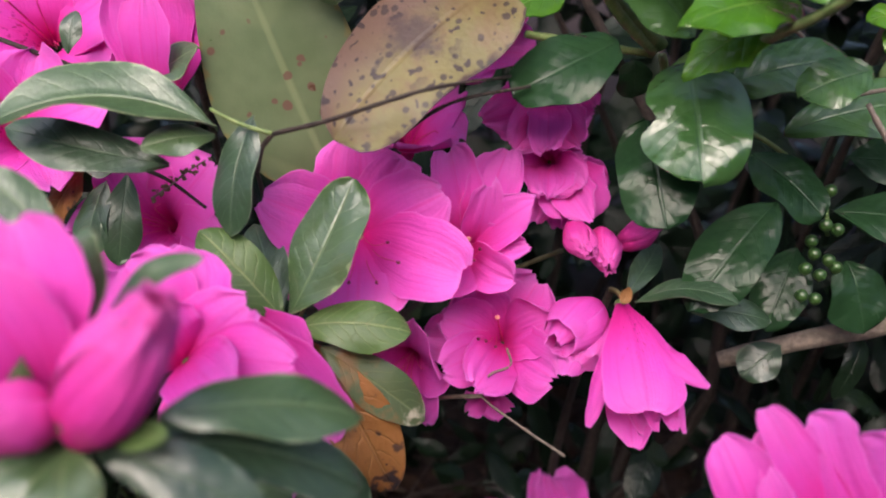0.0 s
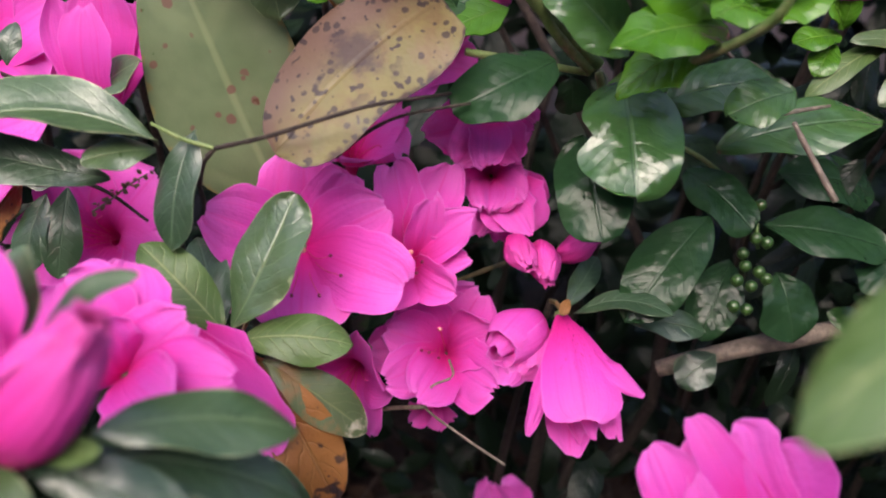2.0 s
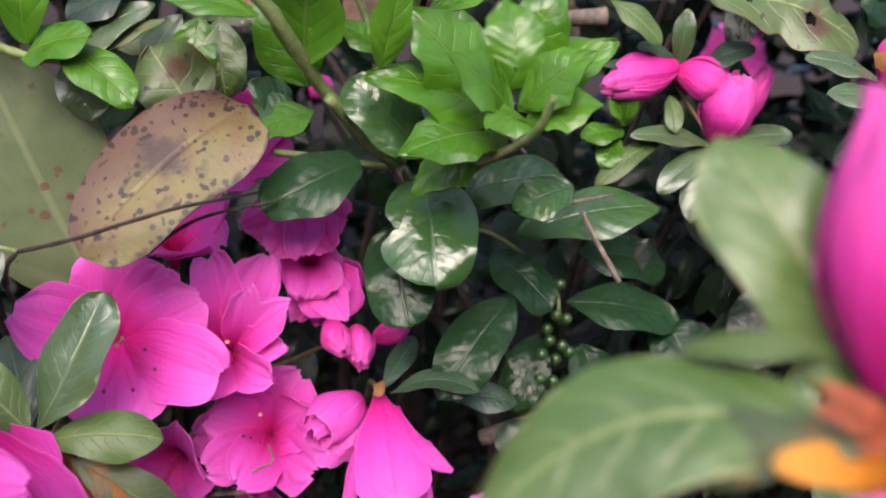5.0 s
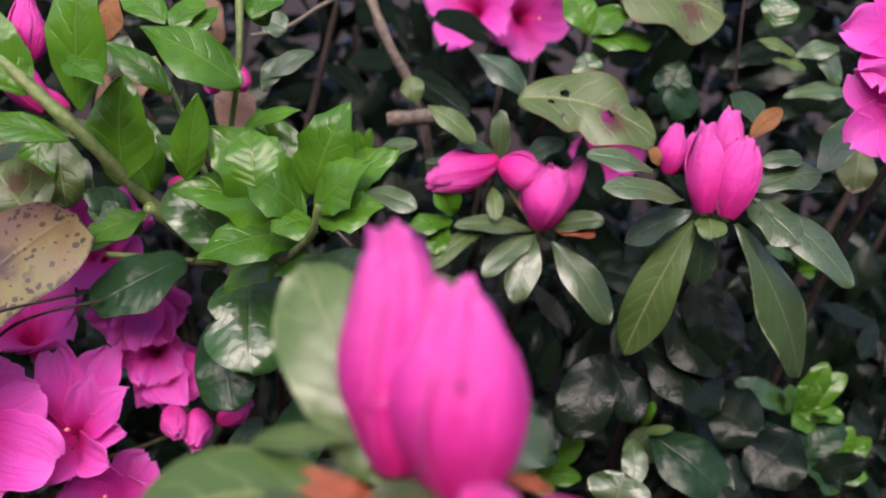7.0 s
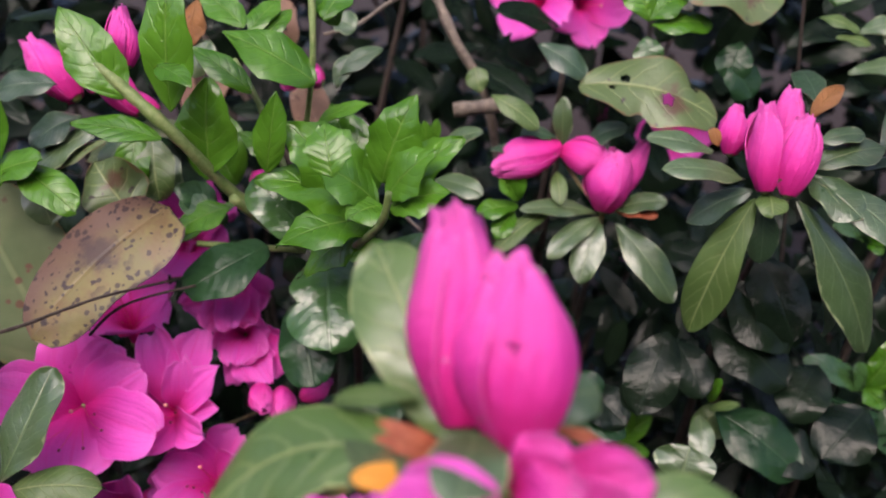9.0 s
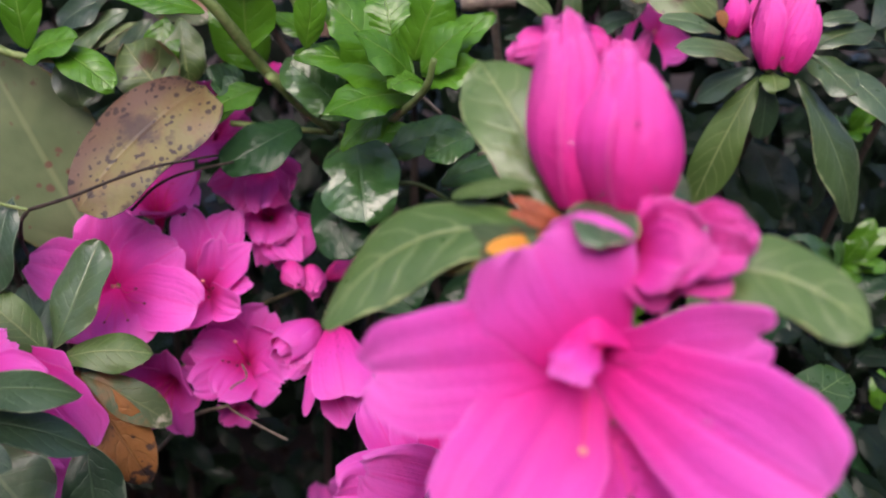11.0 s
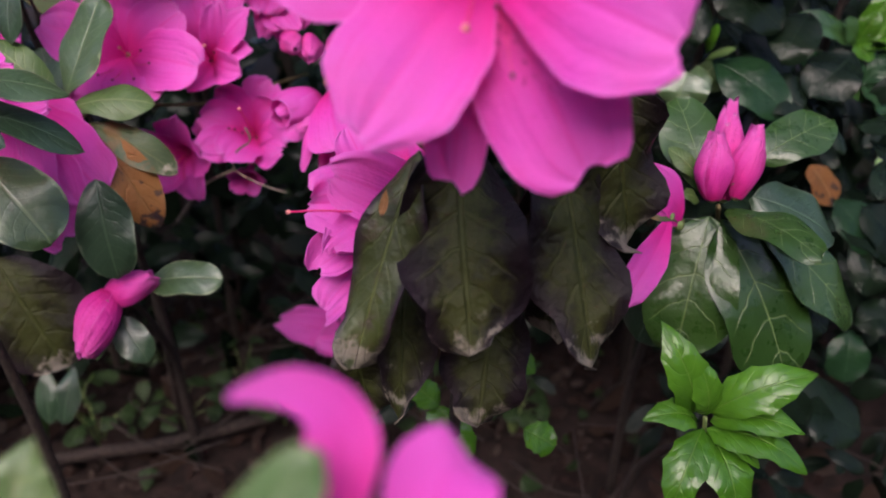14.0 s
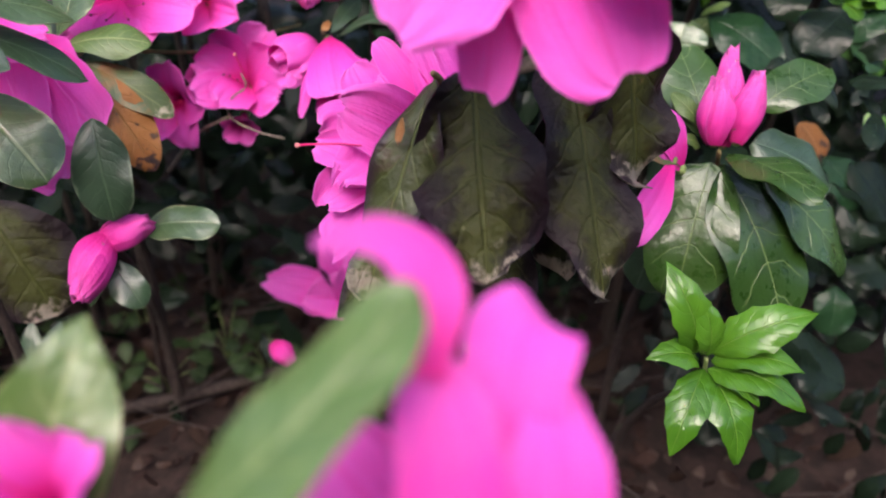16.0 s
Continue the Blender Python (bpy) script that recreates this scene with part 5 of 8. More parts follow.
leaf(spray, (-0.1059, 0.2706, 0.4379), (-0.1068, 0.2690, 0.4392), 0.0015, (0.02, -0.71, 0.70), DEAD_PALE, name='dry_bract', rows=5, cols=4)
leaf(spray, (-0.1045, 0.2714, 0.4393), (-0.1025, 0.2705, 0.4417), 0.0015, (0.02, -0.71, 0.70), DEAD_PALE, name='dry_bract', rows=5, cols=4)
leaf(spray, (-0.1057, 0.2722, 0.4409), (-0.1048, 0.2706, 0.4421), 0.0015, (0.02, -0.71, 0.70), DEAD_PALE, name='dry_bract', rows=5, cols=4)
leaf(spray, (-0.1067, 0.2725, 0.4415), (-0.1066, 0.2703, 0.4418), 0.0015, (0.02, -0.71, 0.70), DEAD_PALE, name='dry_bract', rows=5, cols=4)
leaf(spray, (-0.1031, 0.2731, 0.4424), (-0.1015, 0.2721, 0.4446), 0.0015, (0.02, -0.71, 0.70), DEAD_PALE, name='dry_bract', rows=5, cols=4)
leaf(spray, (-0.1029, 0.2735, 0.4430), (-0.1038, 0.2713, 0.4433), 0.0015, (0.02, -0.71, 0.70), DEAD_PALE, name='dry_bract', rows=5, cols=4)
leaf(spray, (-0.1037, 0.2735, 0.4432), (-0.1012, 0.2717, 0.4437), 0.0015, (0.02, -0.71, 0.70), DEAD_PALE, name='dry_bract', rows=5, cols=4)
leaf(spray, (-0.1024, 0.2727, 0.4416), (-0.1015, 0.2710, 0.4425), 0.0015, (0.02, -0.71, 0.70), DEAD_PALE, name='dry_bract', rows=5, cols=4)
leaf(spray, (-0.1019, 0.2731, 0.4422), (-0.1005, 0.2710, 0.4424), 0.0015, (0.02, -0.71, 0.70), DEAD_PALE, name='dry_bract', rows=5, cols=4)
leaf(spray, (-0.0988, 0.2746, 0.4448), (-0.0986, 0.2735, 0.4469), 0.0015, (0.02, -0.71, 0.70), DEAD_PALE, name='dry_bract', rows=5, cols=4)
leaf(spray, (-0.1009, 0.2751, 0.4459), (-0.1009, 0.2734, 0.4469), 0.0015, (0.02, -0.71, 0.70), DEAD_PALE, name='dry_bract', rows=5, cols=4)
leaf(spray, (-0.1005, 0.2744, 0.4446), (-0.1004, 0.2731, 0.4463), 0.0015, (0.02, -0.71, 0.70), DEAD_PALE, name='dry_bract', rows=5, cols=4)
leaf(spray, (-0.0967, 0.2753, 0.4459), (-0.0967, 0.2738, 0.4472), 0.0015, (0.02, -0.71, 0.70), DEAD_PALE, name='dry_bract', rows=5, cols=4)
leaf(spray, (-0.0966, 0.2763, 0.4477), (-0.0944, 0.2755, 0.4502), 0.0015, (0.02, -0.71, 0.70), DEAD_PALE, name='dry_bract', rows=5, cols=4)
leaf(spray, (-0.0954, 0.2754, 0.4459), (-0.0962, 0.2734, 0.4464), 0.0015, (0.02, -0.71, 0.70), DEAD_PALE, name='dry_bract', rows=5, cols=4)
leaf(spray, (-0.0962, 0.2761, 0.4472), (-0.0973, 0.2749, 0.4495), 0.0015, (0.02, -0.71, 0.70), DEAD_PALE, name='dry_bract', rows=5, cols=4)
leaf(spray, (-0.0960, 0.2757, 0.4466), (-0.0963, 0.2738, 0.4472), 0.0015, (0.02, -0.71, 0.70), DEAD_PALE, name='dry_bract', rows=5, cols=4)
leaf(spray, (-0.0924, 0.2764, 0.4474), (-0.0923, 0.2749, 0.4490), 0.0015, (0.02, -0.71, 0.70), DEAD_PALE, name='dry_bract', rows=5, cols=4)
leaf(spray, (-0.0932, 0.2768, 0.4483), (-0.0938, 0.2748, 0.4489), 0.0015, (0.02, -0.71, 0.70), DEAD_PALE, name='dry_bract', rows=5, cols=4)
leaf(spray, (-0.0914, 0.2771, 0.4487), (-0.0922, 0.2749, 0.4488), 0.0015, (0.02, -0.71, 0.70), DEAD_PALE, name='dry_bract', rows=5, cols=4)
leaf(spray, (-0.0935, 0.2780, 0.4506), (-0.0924, 0.2760, 0.4509), 0.0015, (0.02, -0.71, 0.70), DEAD_PALE, name='dry_bract', rows=5, cols=4)
leaf(spray, (-0.0916, 0.2775, 0.4495), (-0.0909, 0.2762, 0.4512), 0.0015, (0.02, -0.71, 0.70), DEAD_PALE, name='dry_bract', rows=5, cols=4)
leaf(spray, (-0.0912, 0.2790, 0.4523), (-0.0921, 0.2778, 0.4543), 0.0015, (0.02, -0.71, 0.70), DEAD_PALE, name='dry_bract', rows=5, cols=4)
leaf(spray, (-0.0888, 0.2782, 0.4505), (-0.0894, 0.2771, 0.4528), 0.0015, (0.02, -0.71, 0.70), DEAD_PALE, name='dry_bract', rows=5, cols=4)
leaf(spray, (-0.0870, 0.2794, 0.4525), (-0.0868, 0.2781, 0.4544), 0.0015, (0.02, -0.71, 0.70), DEAD_PALE, name='dry_bract', rows=5, cols=4)

vine = thing('vine', (-0.0560, 0.2548, 0.4749), 'brown twining vine with large spotted leaves', 'vine')
to_soil(vine, (-0.0661, 0.2681, 0.4552), r=0.0012)
stem(vine, [(-0.0661, 0.2681, 0.4552), (-0.0606, 0.2563, 0.4683), (-0.0560, 0.2548, 0.4749)], 0.00122, 0.00086, BARK, name='twig')
stem(vine, [(-0.0784, 0.2587, 0.4803), (-0.0676, 0.2564, 0.4768), (-0.0560, 0.2548, 0.4749)], 0.00067, 0.00086, STEM_GREEN, name='tendril')
stem(vine, [(-0.0560, 0.2548, 0.4749), (-0.0369, 0.2508, 0.4826), (-0.0160, 0.2476, 0.4924), (-0.0007, 0.2552, 0.4960), (0.0214, 0.2817, 0.4936)], 0.00086, 0.00061, BARK, name='tendril')
stem(vine, [(-0.0172, 0.2721, 0.4692), (-0.0047, 0.2667, 0.4825), (0.0074, 0.2709, 0.4880), (0.0288, 0.2801, 0.4912)], 0.00071, 0.00061, BARK, name='tendril')
leaf(vine, (-0.0471, 0.3153, 0.4306), (-0.0925, 0.3222, 0.5322), 0.0629, (-0.08, -0.71, 0.71), VINE_LEAF, shape='ovate', fold=0.08, curl=0.05, bend=0.02, wave=0.02, side=0.0, label='large olive leaf with small red spots')
leaf(vine, (-0.0647, 0.2633, 0.4777), (-0.0686, 0.2434, 0.4404), 0.0186, (-0.42, -0.68, 0.59), AZALEA_DARK, shape='azalea', fold=0.2, label='narrow hanging green leaf')
leaf(vine, (0.0149, 0.2948, 0.5232), (-0.0353, 0.2555, 0.4746), 0.0459, (-0.17, -0.70, 0.69), VINE_SPOTTED, shape='blunt', fold=0.03, curl=0.1, bend=0.05, wave=0.03, side=-0.03, label='yellow-brown leaf with dark purple spots')
leaf(vine, (-0.0746, 0.2542, 0.4752), (-0.1458, 0.2389, 0.4752), 0.0279, (0.00, -0.29, 0.96), AZALEA, shape='azalea', side=-0.09, fold=0.5, curl=0.1, bend=0.1, label='long folded green leaf')
leaf(vine, (-0.0925, 0.2544, 0.4604), (-0.1475, 0.2518, 0.4697), 0.0178, (0.11, -0.70, 0.71), AZALEA_DARK, fold=0.2, side=0.05)
leaf(vine, (-0.0766, 0.2567, 0.4717), (-0.0977, 0.2453, 0.4695), 0.0133, (0.16, -0.50, 0.85), AZALEA, fold=0.1)

spray = thing('azalea_branch', (-0.0617, 0.1211, 0.4571), 'azalea shoot tip with pink buds in a whorl of leaves', 'azalea')
to_soil(spray, (-0.0729, 0.1323, 0.4368), back=0.06)
stem(spray, [(-0.0729, 0.1323, 0.4368), (-0.0644, 0.1239, 0.4520), (-0.0618, 0.1216, 0.4581)], 0.00090, 0.00069, STEM_AZALEA, name='twig')
bud(spray, (-0.0605, 0.1200, 0.4590), (-0.0395, 0.1190, 0.4935), 0.0195, seed=11, loose=0.05, wraps=3)
bud(spray, (-0.0660, 0.1223, 0.4599), (-0.0730, 0.1064, 0.4734), 0.0152, seed=12, wraps=3)
fl = bloom(spray, (-0.0688, 0.1303, 0.4581))
petal(fl, (-0.0688, 0.1303, 0.4581), (-0.0793, 0.1415, 0.4973), 0.0251, (0.22, -0.74, 0.63), bend=0.08, ruffle=0.06, cup=0.25, waist=0.15, seed=260)
petal(fl, (-0.0688, 0.1303, 0.4581), (-0.0806, 0.1255, 0.4930), 0.0232, (0.22, -0.74, 0.63), bend=0.08, ruffle=0.06, cup=0.25, waist=0.15, seed=261)
petal(fl, (-0.0688, 0.1303, 0.4581), (-0.0731, 0.1437, 0.4838), 0.0145, (0.22, -0.74, 0.63), bend=0.08, ruffle=0.06, cup=0.25, waist=0.15, seed=262)
leaf(spray, (-0.0452, 0.1243, 0.4615), (-0.0063, 0.1454, 0.4503), 0.0170, (-0.02, -0.40, 0.92), AZALEA, side=0.05, fold=0.1, curl=0.2, bend=0.05)
leaf(spray, (-0.0553, 0.1245, 0.4543), (-0.0059, 0.1468, 0.4273), 0.0167, (-0.02, -0.40, 0.92), AZALEA_DARK, side=0.03)
leaf(spray, (-0.0581, 0.1206, 0.4558), (-0.0207, 0.1191, 0.4408), 0.0140, (-0.01, -0.52, 0.86), AZALEA_DARK, side=0.03)
leaf(spray, (-0.0608, 0.1172, 0.4583), (-0.0522, 0.0955, 0.4507), 0.0150, (0.00, -0.58, 0.81), AZALEA)
leaf(spray, (-0.0639, 0.1206, 0.4565), (-0.0763, 0.1056, 0.4508), 0.0123, (-0.17, -0.59, 0.79), AZALEA)
leaf(spray, (-0.0536, 0.1197, 0.4601), (-0.0392, 0.1152, 0.4652), 0.0067, (-0.01, -0.52, 0.86), AZALEA_OLIVE, shape='oval')
leaf(spray, (-0.0727, 0.1439, 0.4585), (-0.0673, 0.1515, 0.4893), 0.0145, (-0.17, -0.59, 0.79), AZALEA, shape='oval')
leaf(spray, (-0.0660, 0.1494, 0.4681), (-0.0457, 0.1575, 0.4814), 0.0071, (0.05, -0.34, 0.94), AZALEA, side=0.08)
leaf(spray, (-0.0707, 0.1249, 0.4653), (-0.0809, 0.1261, 0.4771), 0.0068, (0.02, -0.71, 0.70), AZALEA)
leaf(spray, (-0.0827, 0.1641, 0.4761), (-0.1047, 0.1711, 0.4916), 0.0122, (0.26, -0.54, 0.80), AZALEA)
fl = bloom(spray, (-0.0703, 0.2004, 0.4187))
petal(fl, (-0.0703, 0.2004, 0.4187), (-0.0938, 0.2130, 0.4449), 0.0333, (0.11, -0.67, 0.74), bend=0.1, ruffle=0.18, cup=0.2, seed=820)
petal(fl, (-0.0703, 0.2004, 0.4187), (-0.0754, 0.2209, 0.4471), 0.0302, (0.11, -0.67, 0.74), bend=0.1, ruffle=0.18, cup=0.2, seed=821)
petal(fl, (-0.0703, 0.2004, 0.4187), (-0.0501, 0.2019, 0.4407), 0.0255, (0.11, -0.67, 0.74), bend=0.1, ruffle=0.18, cup=0.2, seed=822)
petal(fl, (-0.0703, 0.2004, 0.4187), (-0.0325, 0.1866, 0.4316), 0.0231, (0.11, -0.67, 0.74), bend=0.1, ruffle=0.18, cup=0.2, seed=823)
petal(fl, (-0.0703, 0.2004, 0.4187), (-0.0484, 0.1732, 0.4294), 0.0240, (0.11, -0.67, 0.74), bend=0.1, ruffle=0.18, cup=0.2, seed=824)
petal(fl, (-0.0703, 0.2004, 0.4187), (-0.0776, 0.1894, 0.4414), 0.0247, (0.11, -0.67, 0.74), bend=0.1, ruffle=0.18, cup=0.2, seed=825)

holly = thing('holly_branch', (0.0779, 0.3142, 0.4977), 'evergreen branch with dark glossy leaves, green berries and young shoots', 'holly')
to_soil(holly, (0.0987, 0.3274, 0.4582), r=0.003)
stem(holly, [(0.0987, 0.3274, 0.4582), (0.0839, 0.3179, 0.4830), (0.0779, 0.3142, 0.4977)], 0.00220, 0.00157, STEM_GREEN, name='twig')
stem(holly, [(0.0255, 0.2984, 0.5048), (0.0446, 0.3047, 0.5017), (0.0742, 0.3123, 0.4979)], 0.00148, 0.00145, STEM_GREEN, name='twig')
stem(holly, [(0.0452, 0.2875, 0.5306), (0.0581, 0.3009, 0.5137), (0.0738, 0.3099, 0.4997)], 0.00217, 0.00221, STEM_GREEN, name='twig')
leaf(holly, (0.0585, 0.2967, 0.5052), (0.0229, 0.2830, 0.4865), 0.0282, (-0.17, -0.61, 0.78), HOLLY, shape='round', side=0.05)
leaf(holly, (0.0854, 0.3030, 0.4983), (0.0905, 0.2653, 0.4667), 0.0385, (-0.08, -0.64, 0.76), HOLLY_MID, shape='round', fold=0.15, bites=((.5, -1, .28),), rows=26, cols=14)
leaf(holly, (0.0744, 0.3035, 0.4750), (0.0830, 0.2711, 0.4457), 0.0295, (-0.26, -0.66, 0.70), HOLLY, shape='round')
leaf(holly, (0.0680, 0.3134, 0.4947), (0.0703, 0.3170, 0.4795), 0.0137, (-0.08, -0.61, 0.79), HOLLY, shape='round')
leaf(holly, (0.1034, 0.3043, 0.4916), (0.1427, 0.3025, 0.5039), 0.0259, (-0.01, -0.49, 0.87), HOLLY_MID, shape='round')
leaf(holly, (0.1319, 0.3198, 0.4695), (0.1950, 0.3207, 0.4879), 0.0284, (-0.01, -0.43, 0.90), HOLLY_MID, shape='holly')
leaf(holly, (0.1233, 0.3256, 0.4573), (0.1500, 0.3052, 0.4411), 0.0229, (-0.09, -0.55, 0.83), HOLLY, shape='round')
leaf(holly, (0.1616, 0.3241, 0.4357), (0.2163, 0.3192, 0.4319), 0.0276, (-0.01, -0.49, 0.87), HOLLY, shape='holly')
leaf(holly, (0.1318, 0.3079, 0.4447), (0.1003, 0.2803, 0.4069), 0.0281, (-0.26, -0.60, 0.76), HOLLY, shape='holly')
leaf(holly, (0.1524, 0.3264, 0.4164), (0.1396, 0.3024, 0.3881), 0.0229, (-0.17, -0.61, 0.78), HOLLY, shape='holly')
leaf(holly, (0.1733, 0.3240, 0.4138), (0.1836, 0.3104, 0.3868), 0.0284, (0.01, -0.61, 0.79), HOLLY, shape='holly')
leaf(holly, (0.1697, 0.3431, 0.4531), (0.2209, 0.3577, 0.4431), 0.0291, (0.01, -0.61, 0.79), HOLLY, shape='holly')
stem(holly, [(0.0980, 0.3306, 0.4648), (0.1226, 0.3293, 0.4650), (0.1529, 0.3240, 0.4460), (0.1565, 0.3109, 0.4307)], 0.00110, 0.00086, STEM_GREEN, name='twig')
berry(holly, (0.1518, 0.3177, 0.4466), 0.0027)
berry(holly, (0.1553, 0.3180, 0.4476), 0.0027)
berry(holly, (0.1534, 0.3083, 0.4366), 0.0027)
berry(holly, (0.1581, 0.3075, 0.4354), 0.0027)
berry(holly, (0.1516, 0.3127, 0.4270), 0.0027)
berry(holly, (0.1532, 0.3103, 0.4223), 0.0027)
berry(holly, (0.1591, 0.3092, 0.4207), 0.0027)
berry(holly, (0.1475, 0.3007, 0.4201), 0.0027)
berry(holly, (0.1623, 0.3079, 0.4183), 0.0027)
berry(holly, (0.1564, 0.3066, 0.4148), 0.0027)
berry(holly, (0.1485, 0.2994, 0.4083), 0.0027)
berry(holly, (0.1555, 0.3023, 0.4058), 0.0027)
stem(holly, [(0.1332, 0.3301, 0.3525), (0.1809, 0.3273, 0.3753), (0.2527, 0.3411, 0.3893)], 0.00445, 0.00529, DEADWOOD, name='branch')
stem(holly, [(0.1565, 0.3109, 0.4862), (0.1598, 0.3022, 0.4800), (0.1711, 0.2882, 0.4639)], 0.00103, 0.00122, DEADWOOD, name='dead_twig')
stem(holly, [(0.1494, 0.3125, 0.4886), (0.1712, 0.3176, 0.4926)], 0.00114, 0.00058, DEADWOOD, name='dead_twig')
stem(holly, [(0.1144, 0.3292, 0.5192), (0.1305, 0.3221, 0.5064)], 0.00091, 0.00080, DEADWOOD, name='dead_twig')
leaf(holly, (0.0826, 0.2869, 0.5114), (0.0520, 0.2970, 0.5365), 0.0254, (-0.28, -0.57, 0.77), HOLLY_MID, shape='oval', fold=0.2)
leaf(holly, (0.0382, 0.3087, 0.5128), (0.0154, 0.3110, 0.5217), 0.0140, (-0.24, -0.57, 0.78), HOLLY_MID, shape='oval', fold=0.2)
leaf(holly, (0.1129, 0.3222, 0.5111), (0.0702, 0.3180, 0.5122), 0.0184, (-0.32, -0.56, 0.76), HOLLY_NEW, shape='spiny', fold=0.2)
leaf(holly, (0.1171, 0.3192, 0.4976), (0.0808, 0.3124, 0.4928), 0.0161, (-0.30, -0.56, 0.77), HOLLY_NEW, shape='spiny', fold=0.2)
leaf(holly, (0.0358, 0.3428, 0.5215), (0.0133, 0.3543, 0.5614), 0.0302, (-0.22, -0.58, 0.79), HOLLY_NEW, shape='spiny', fold=0.2)
leaf(holly, (0.0073, 0.3383, 0.4909), (0.0369, 0.3420, 0.5132), 0.0093, (-0.01, -0.59, 0.81), HOLLY_NEW, shape='spiny', fold=0.2)
leaf(holly, (0.1048, 0.3171, 0.5236), (0.0848, 0.3299, 0.5666), 0.0295, (-0.21, -0.58, 0.79), HOLLY_NEW, shape='spiny', fold=0.2)
leaf(holly, (0.1414, 0.2813, 0.5062), (0.1184, 0.2760, 0.4965), 0.0196, (-0.25, -0.57, 0.78), HOLLY_MID, shape='oval', fold=0.2)
stem(holly, [(0.0955, 0.2851, 0.5063), (0.1117, 0.2429, 0.5342), (0.1154, 0.2353, 0.5500)], 0.00199, 0.00125, STEM_GREEN, name='shoot')
leaf(holly, (0.1011, 0.2844, 0.5352), (0.0695, 0.2829, 0.5660), 0.0295, (-0.34, -0.54, 0.77), HOLLY_NEW, shape='spiny', teeth=0.16, fold=0.2, bend=0.1)
leaf(holly, (0.1116, 0.2852, 0.5405), (0.1253, 0.2830, 0.5801), 0.0248, (-0.02, -0.59, 0.81), HOLLY_NEW, shape='spiny', teeth=0.16, fold=0.2, bend=0.1)
leaf(holly, (0.0964, 0.2053, 0.5629), (0.0924, 0.2172, 0.5797), 0.0153, (-0.18, -0.57, 0.80), HOLLY_NEW, shape='spiny', teeth=0.16, fold=0.2, bend=0.1)
leaf(holly, (0.1155, 0.2828, 0.5338), (0.1459, 0.2757, 0.5639), 0.0224, (0.06, -0.59, 0.80), HOLLY_NEW, shape='spiny', teeth=0.16, fold=0.2, bend=0.1)
leaf(holly, (0.1109, 0.2815, 0.5290), (0.0574, 0.2759, 0.5425), 0.0259, (-0.34, -0.54, 0.77), HOLLY_NEW, shape='spiny', teeth=0.16, fold=0.2, bend=0.1)
leaf(holly, (0.1105, 0.2734, 0.5266), (0.0693, 0.2529, 0.5203), 0.0240, (-0.34, -0.54, 0.77), HOLLY_NEW, shape='spiny', teeth=0.16, fold=0.2, bend=0.1)
leaf(holly, (0.1096, 0.2691, 0.5353), (0.0831, 0.2605, 0.5551), 0.0226, (-0.26, -0.56, 0.79), HOLLY_NEW, shape='spiny', teeth=0.16, fold=0.2, bend=0.1)
leaf(holly, (0.1143, 0.2696, 0.5378), (0.1344, 0.2613, 0.5616), 0.0204, (-0.02, -0.59, 0.81), HOLLY_NEW, shape='spiny', teeth=0.16, fold=0.2, bend=0.1)
leaf(holly, (0.1155, 0.2679, 0.5334), (0.1406, 0.2619, 0.5436), 0.0184, (0.06, -0.59, 0.80), HOLLY_NEW, shape='spiny', teeth=0.16, fold=0.2, bend=0.1)
leaf(holly, (0.1064, 0.2795, 0.5219), (0.0786, 0.2742, 0.4996), 0.0204, (-0.34, -0.54, 0.77), HOLLY_NEW, shape='spiny', teeth=0.16, fold=0.2, bend=0.1)
leaf(holly, (0.1125, 0.2633, 0.5360), (0.0986, 0.2491, 0.5341), 0.0200, (-0.18, -0.57, 0.80), HOLLY_NEW, shape='spiny', teeth=0.16, fold=0.2, bend=0.1)
stem(holly, [(-0.0240, 0.2895, 0.6002), (0.0036, 0.2798, 0.5786), (0.0246, 0.2778, 0.5597), (0.0451, 0.2972, 0.5289), (0.0766, 0.3104, 0.5017)], 0.00290, 0.00264, STEM_GREEN, name='shoot')
stem(holly, [(0.0772, 0.3153, 0.6273), (0.0793, 0.3028, 0.5911), (0.0744, 0.3167, 0.5564)], 0.00168, 0.00127, STEM_GREEN, name='shoot')
stem(holly, [(0.0395, 0.3296, 0.5858), (0.0531, 0.3213, 0.5648), (0.0706, 0.3066, 0.5260)], 0.00154, 0.00154, STEM_GREEN, name='shoot')
leaf(holly, (0.0241, 0.2752, 0.5704), (0.0248, 0.2824, 0.6287), 0.0231, (-0.18, -0.57, 0.80), HOLLY_NEW, shape='spiny', teeth=0.06, fold=0.2, bend=0.06)
leaf(holly, (0.0358, 0.2893, 0.5407), (0.0359, 0.2911, 0.5828), 0.0278, (-0.18, -0.57, 0.80), HOLLY_NEW, shape='spiny', teeth=0.06, fold=0.2, bend=0.06)
leaf(holly, (0.0038, 0.2783, 0.5744), (-0.0245, 0.2924, 0.6086), 0.0224, (-0.34, -0.54, 0.77), HOLLY_NEW, shape='spiny', teeth=0.06, fold=0.2, bend=0.06)
leaf(holly, (0.0201, 0.2719, 0.5595), (-0.0181, 0.2764, 0.5635), 0.0134, (-0.18, -0.57, 0.80), HOLLY_NEW, shape='spiny', teeth=0.06, fold=0.2, bend=0.06)
leaf(holly, (0.0624, 0.2761, 0.5455), (0.0672, 0.2750, 0.5805), 0.0137, (0.13, -0.59, 0.79), HOLLY_NEW, shape='spiny', teeth=0.06, fold=0.2, bend=0.06)
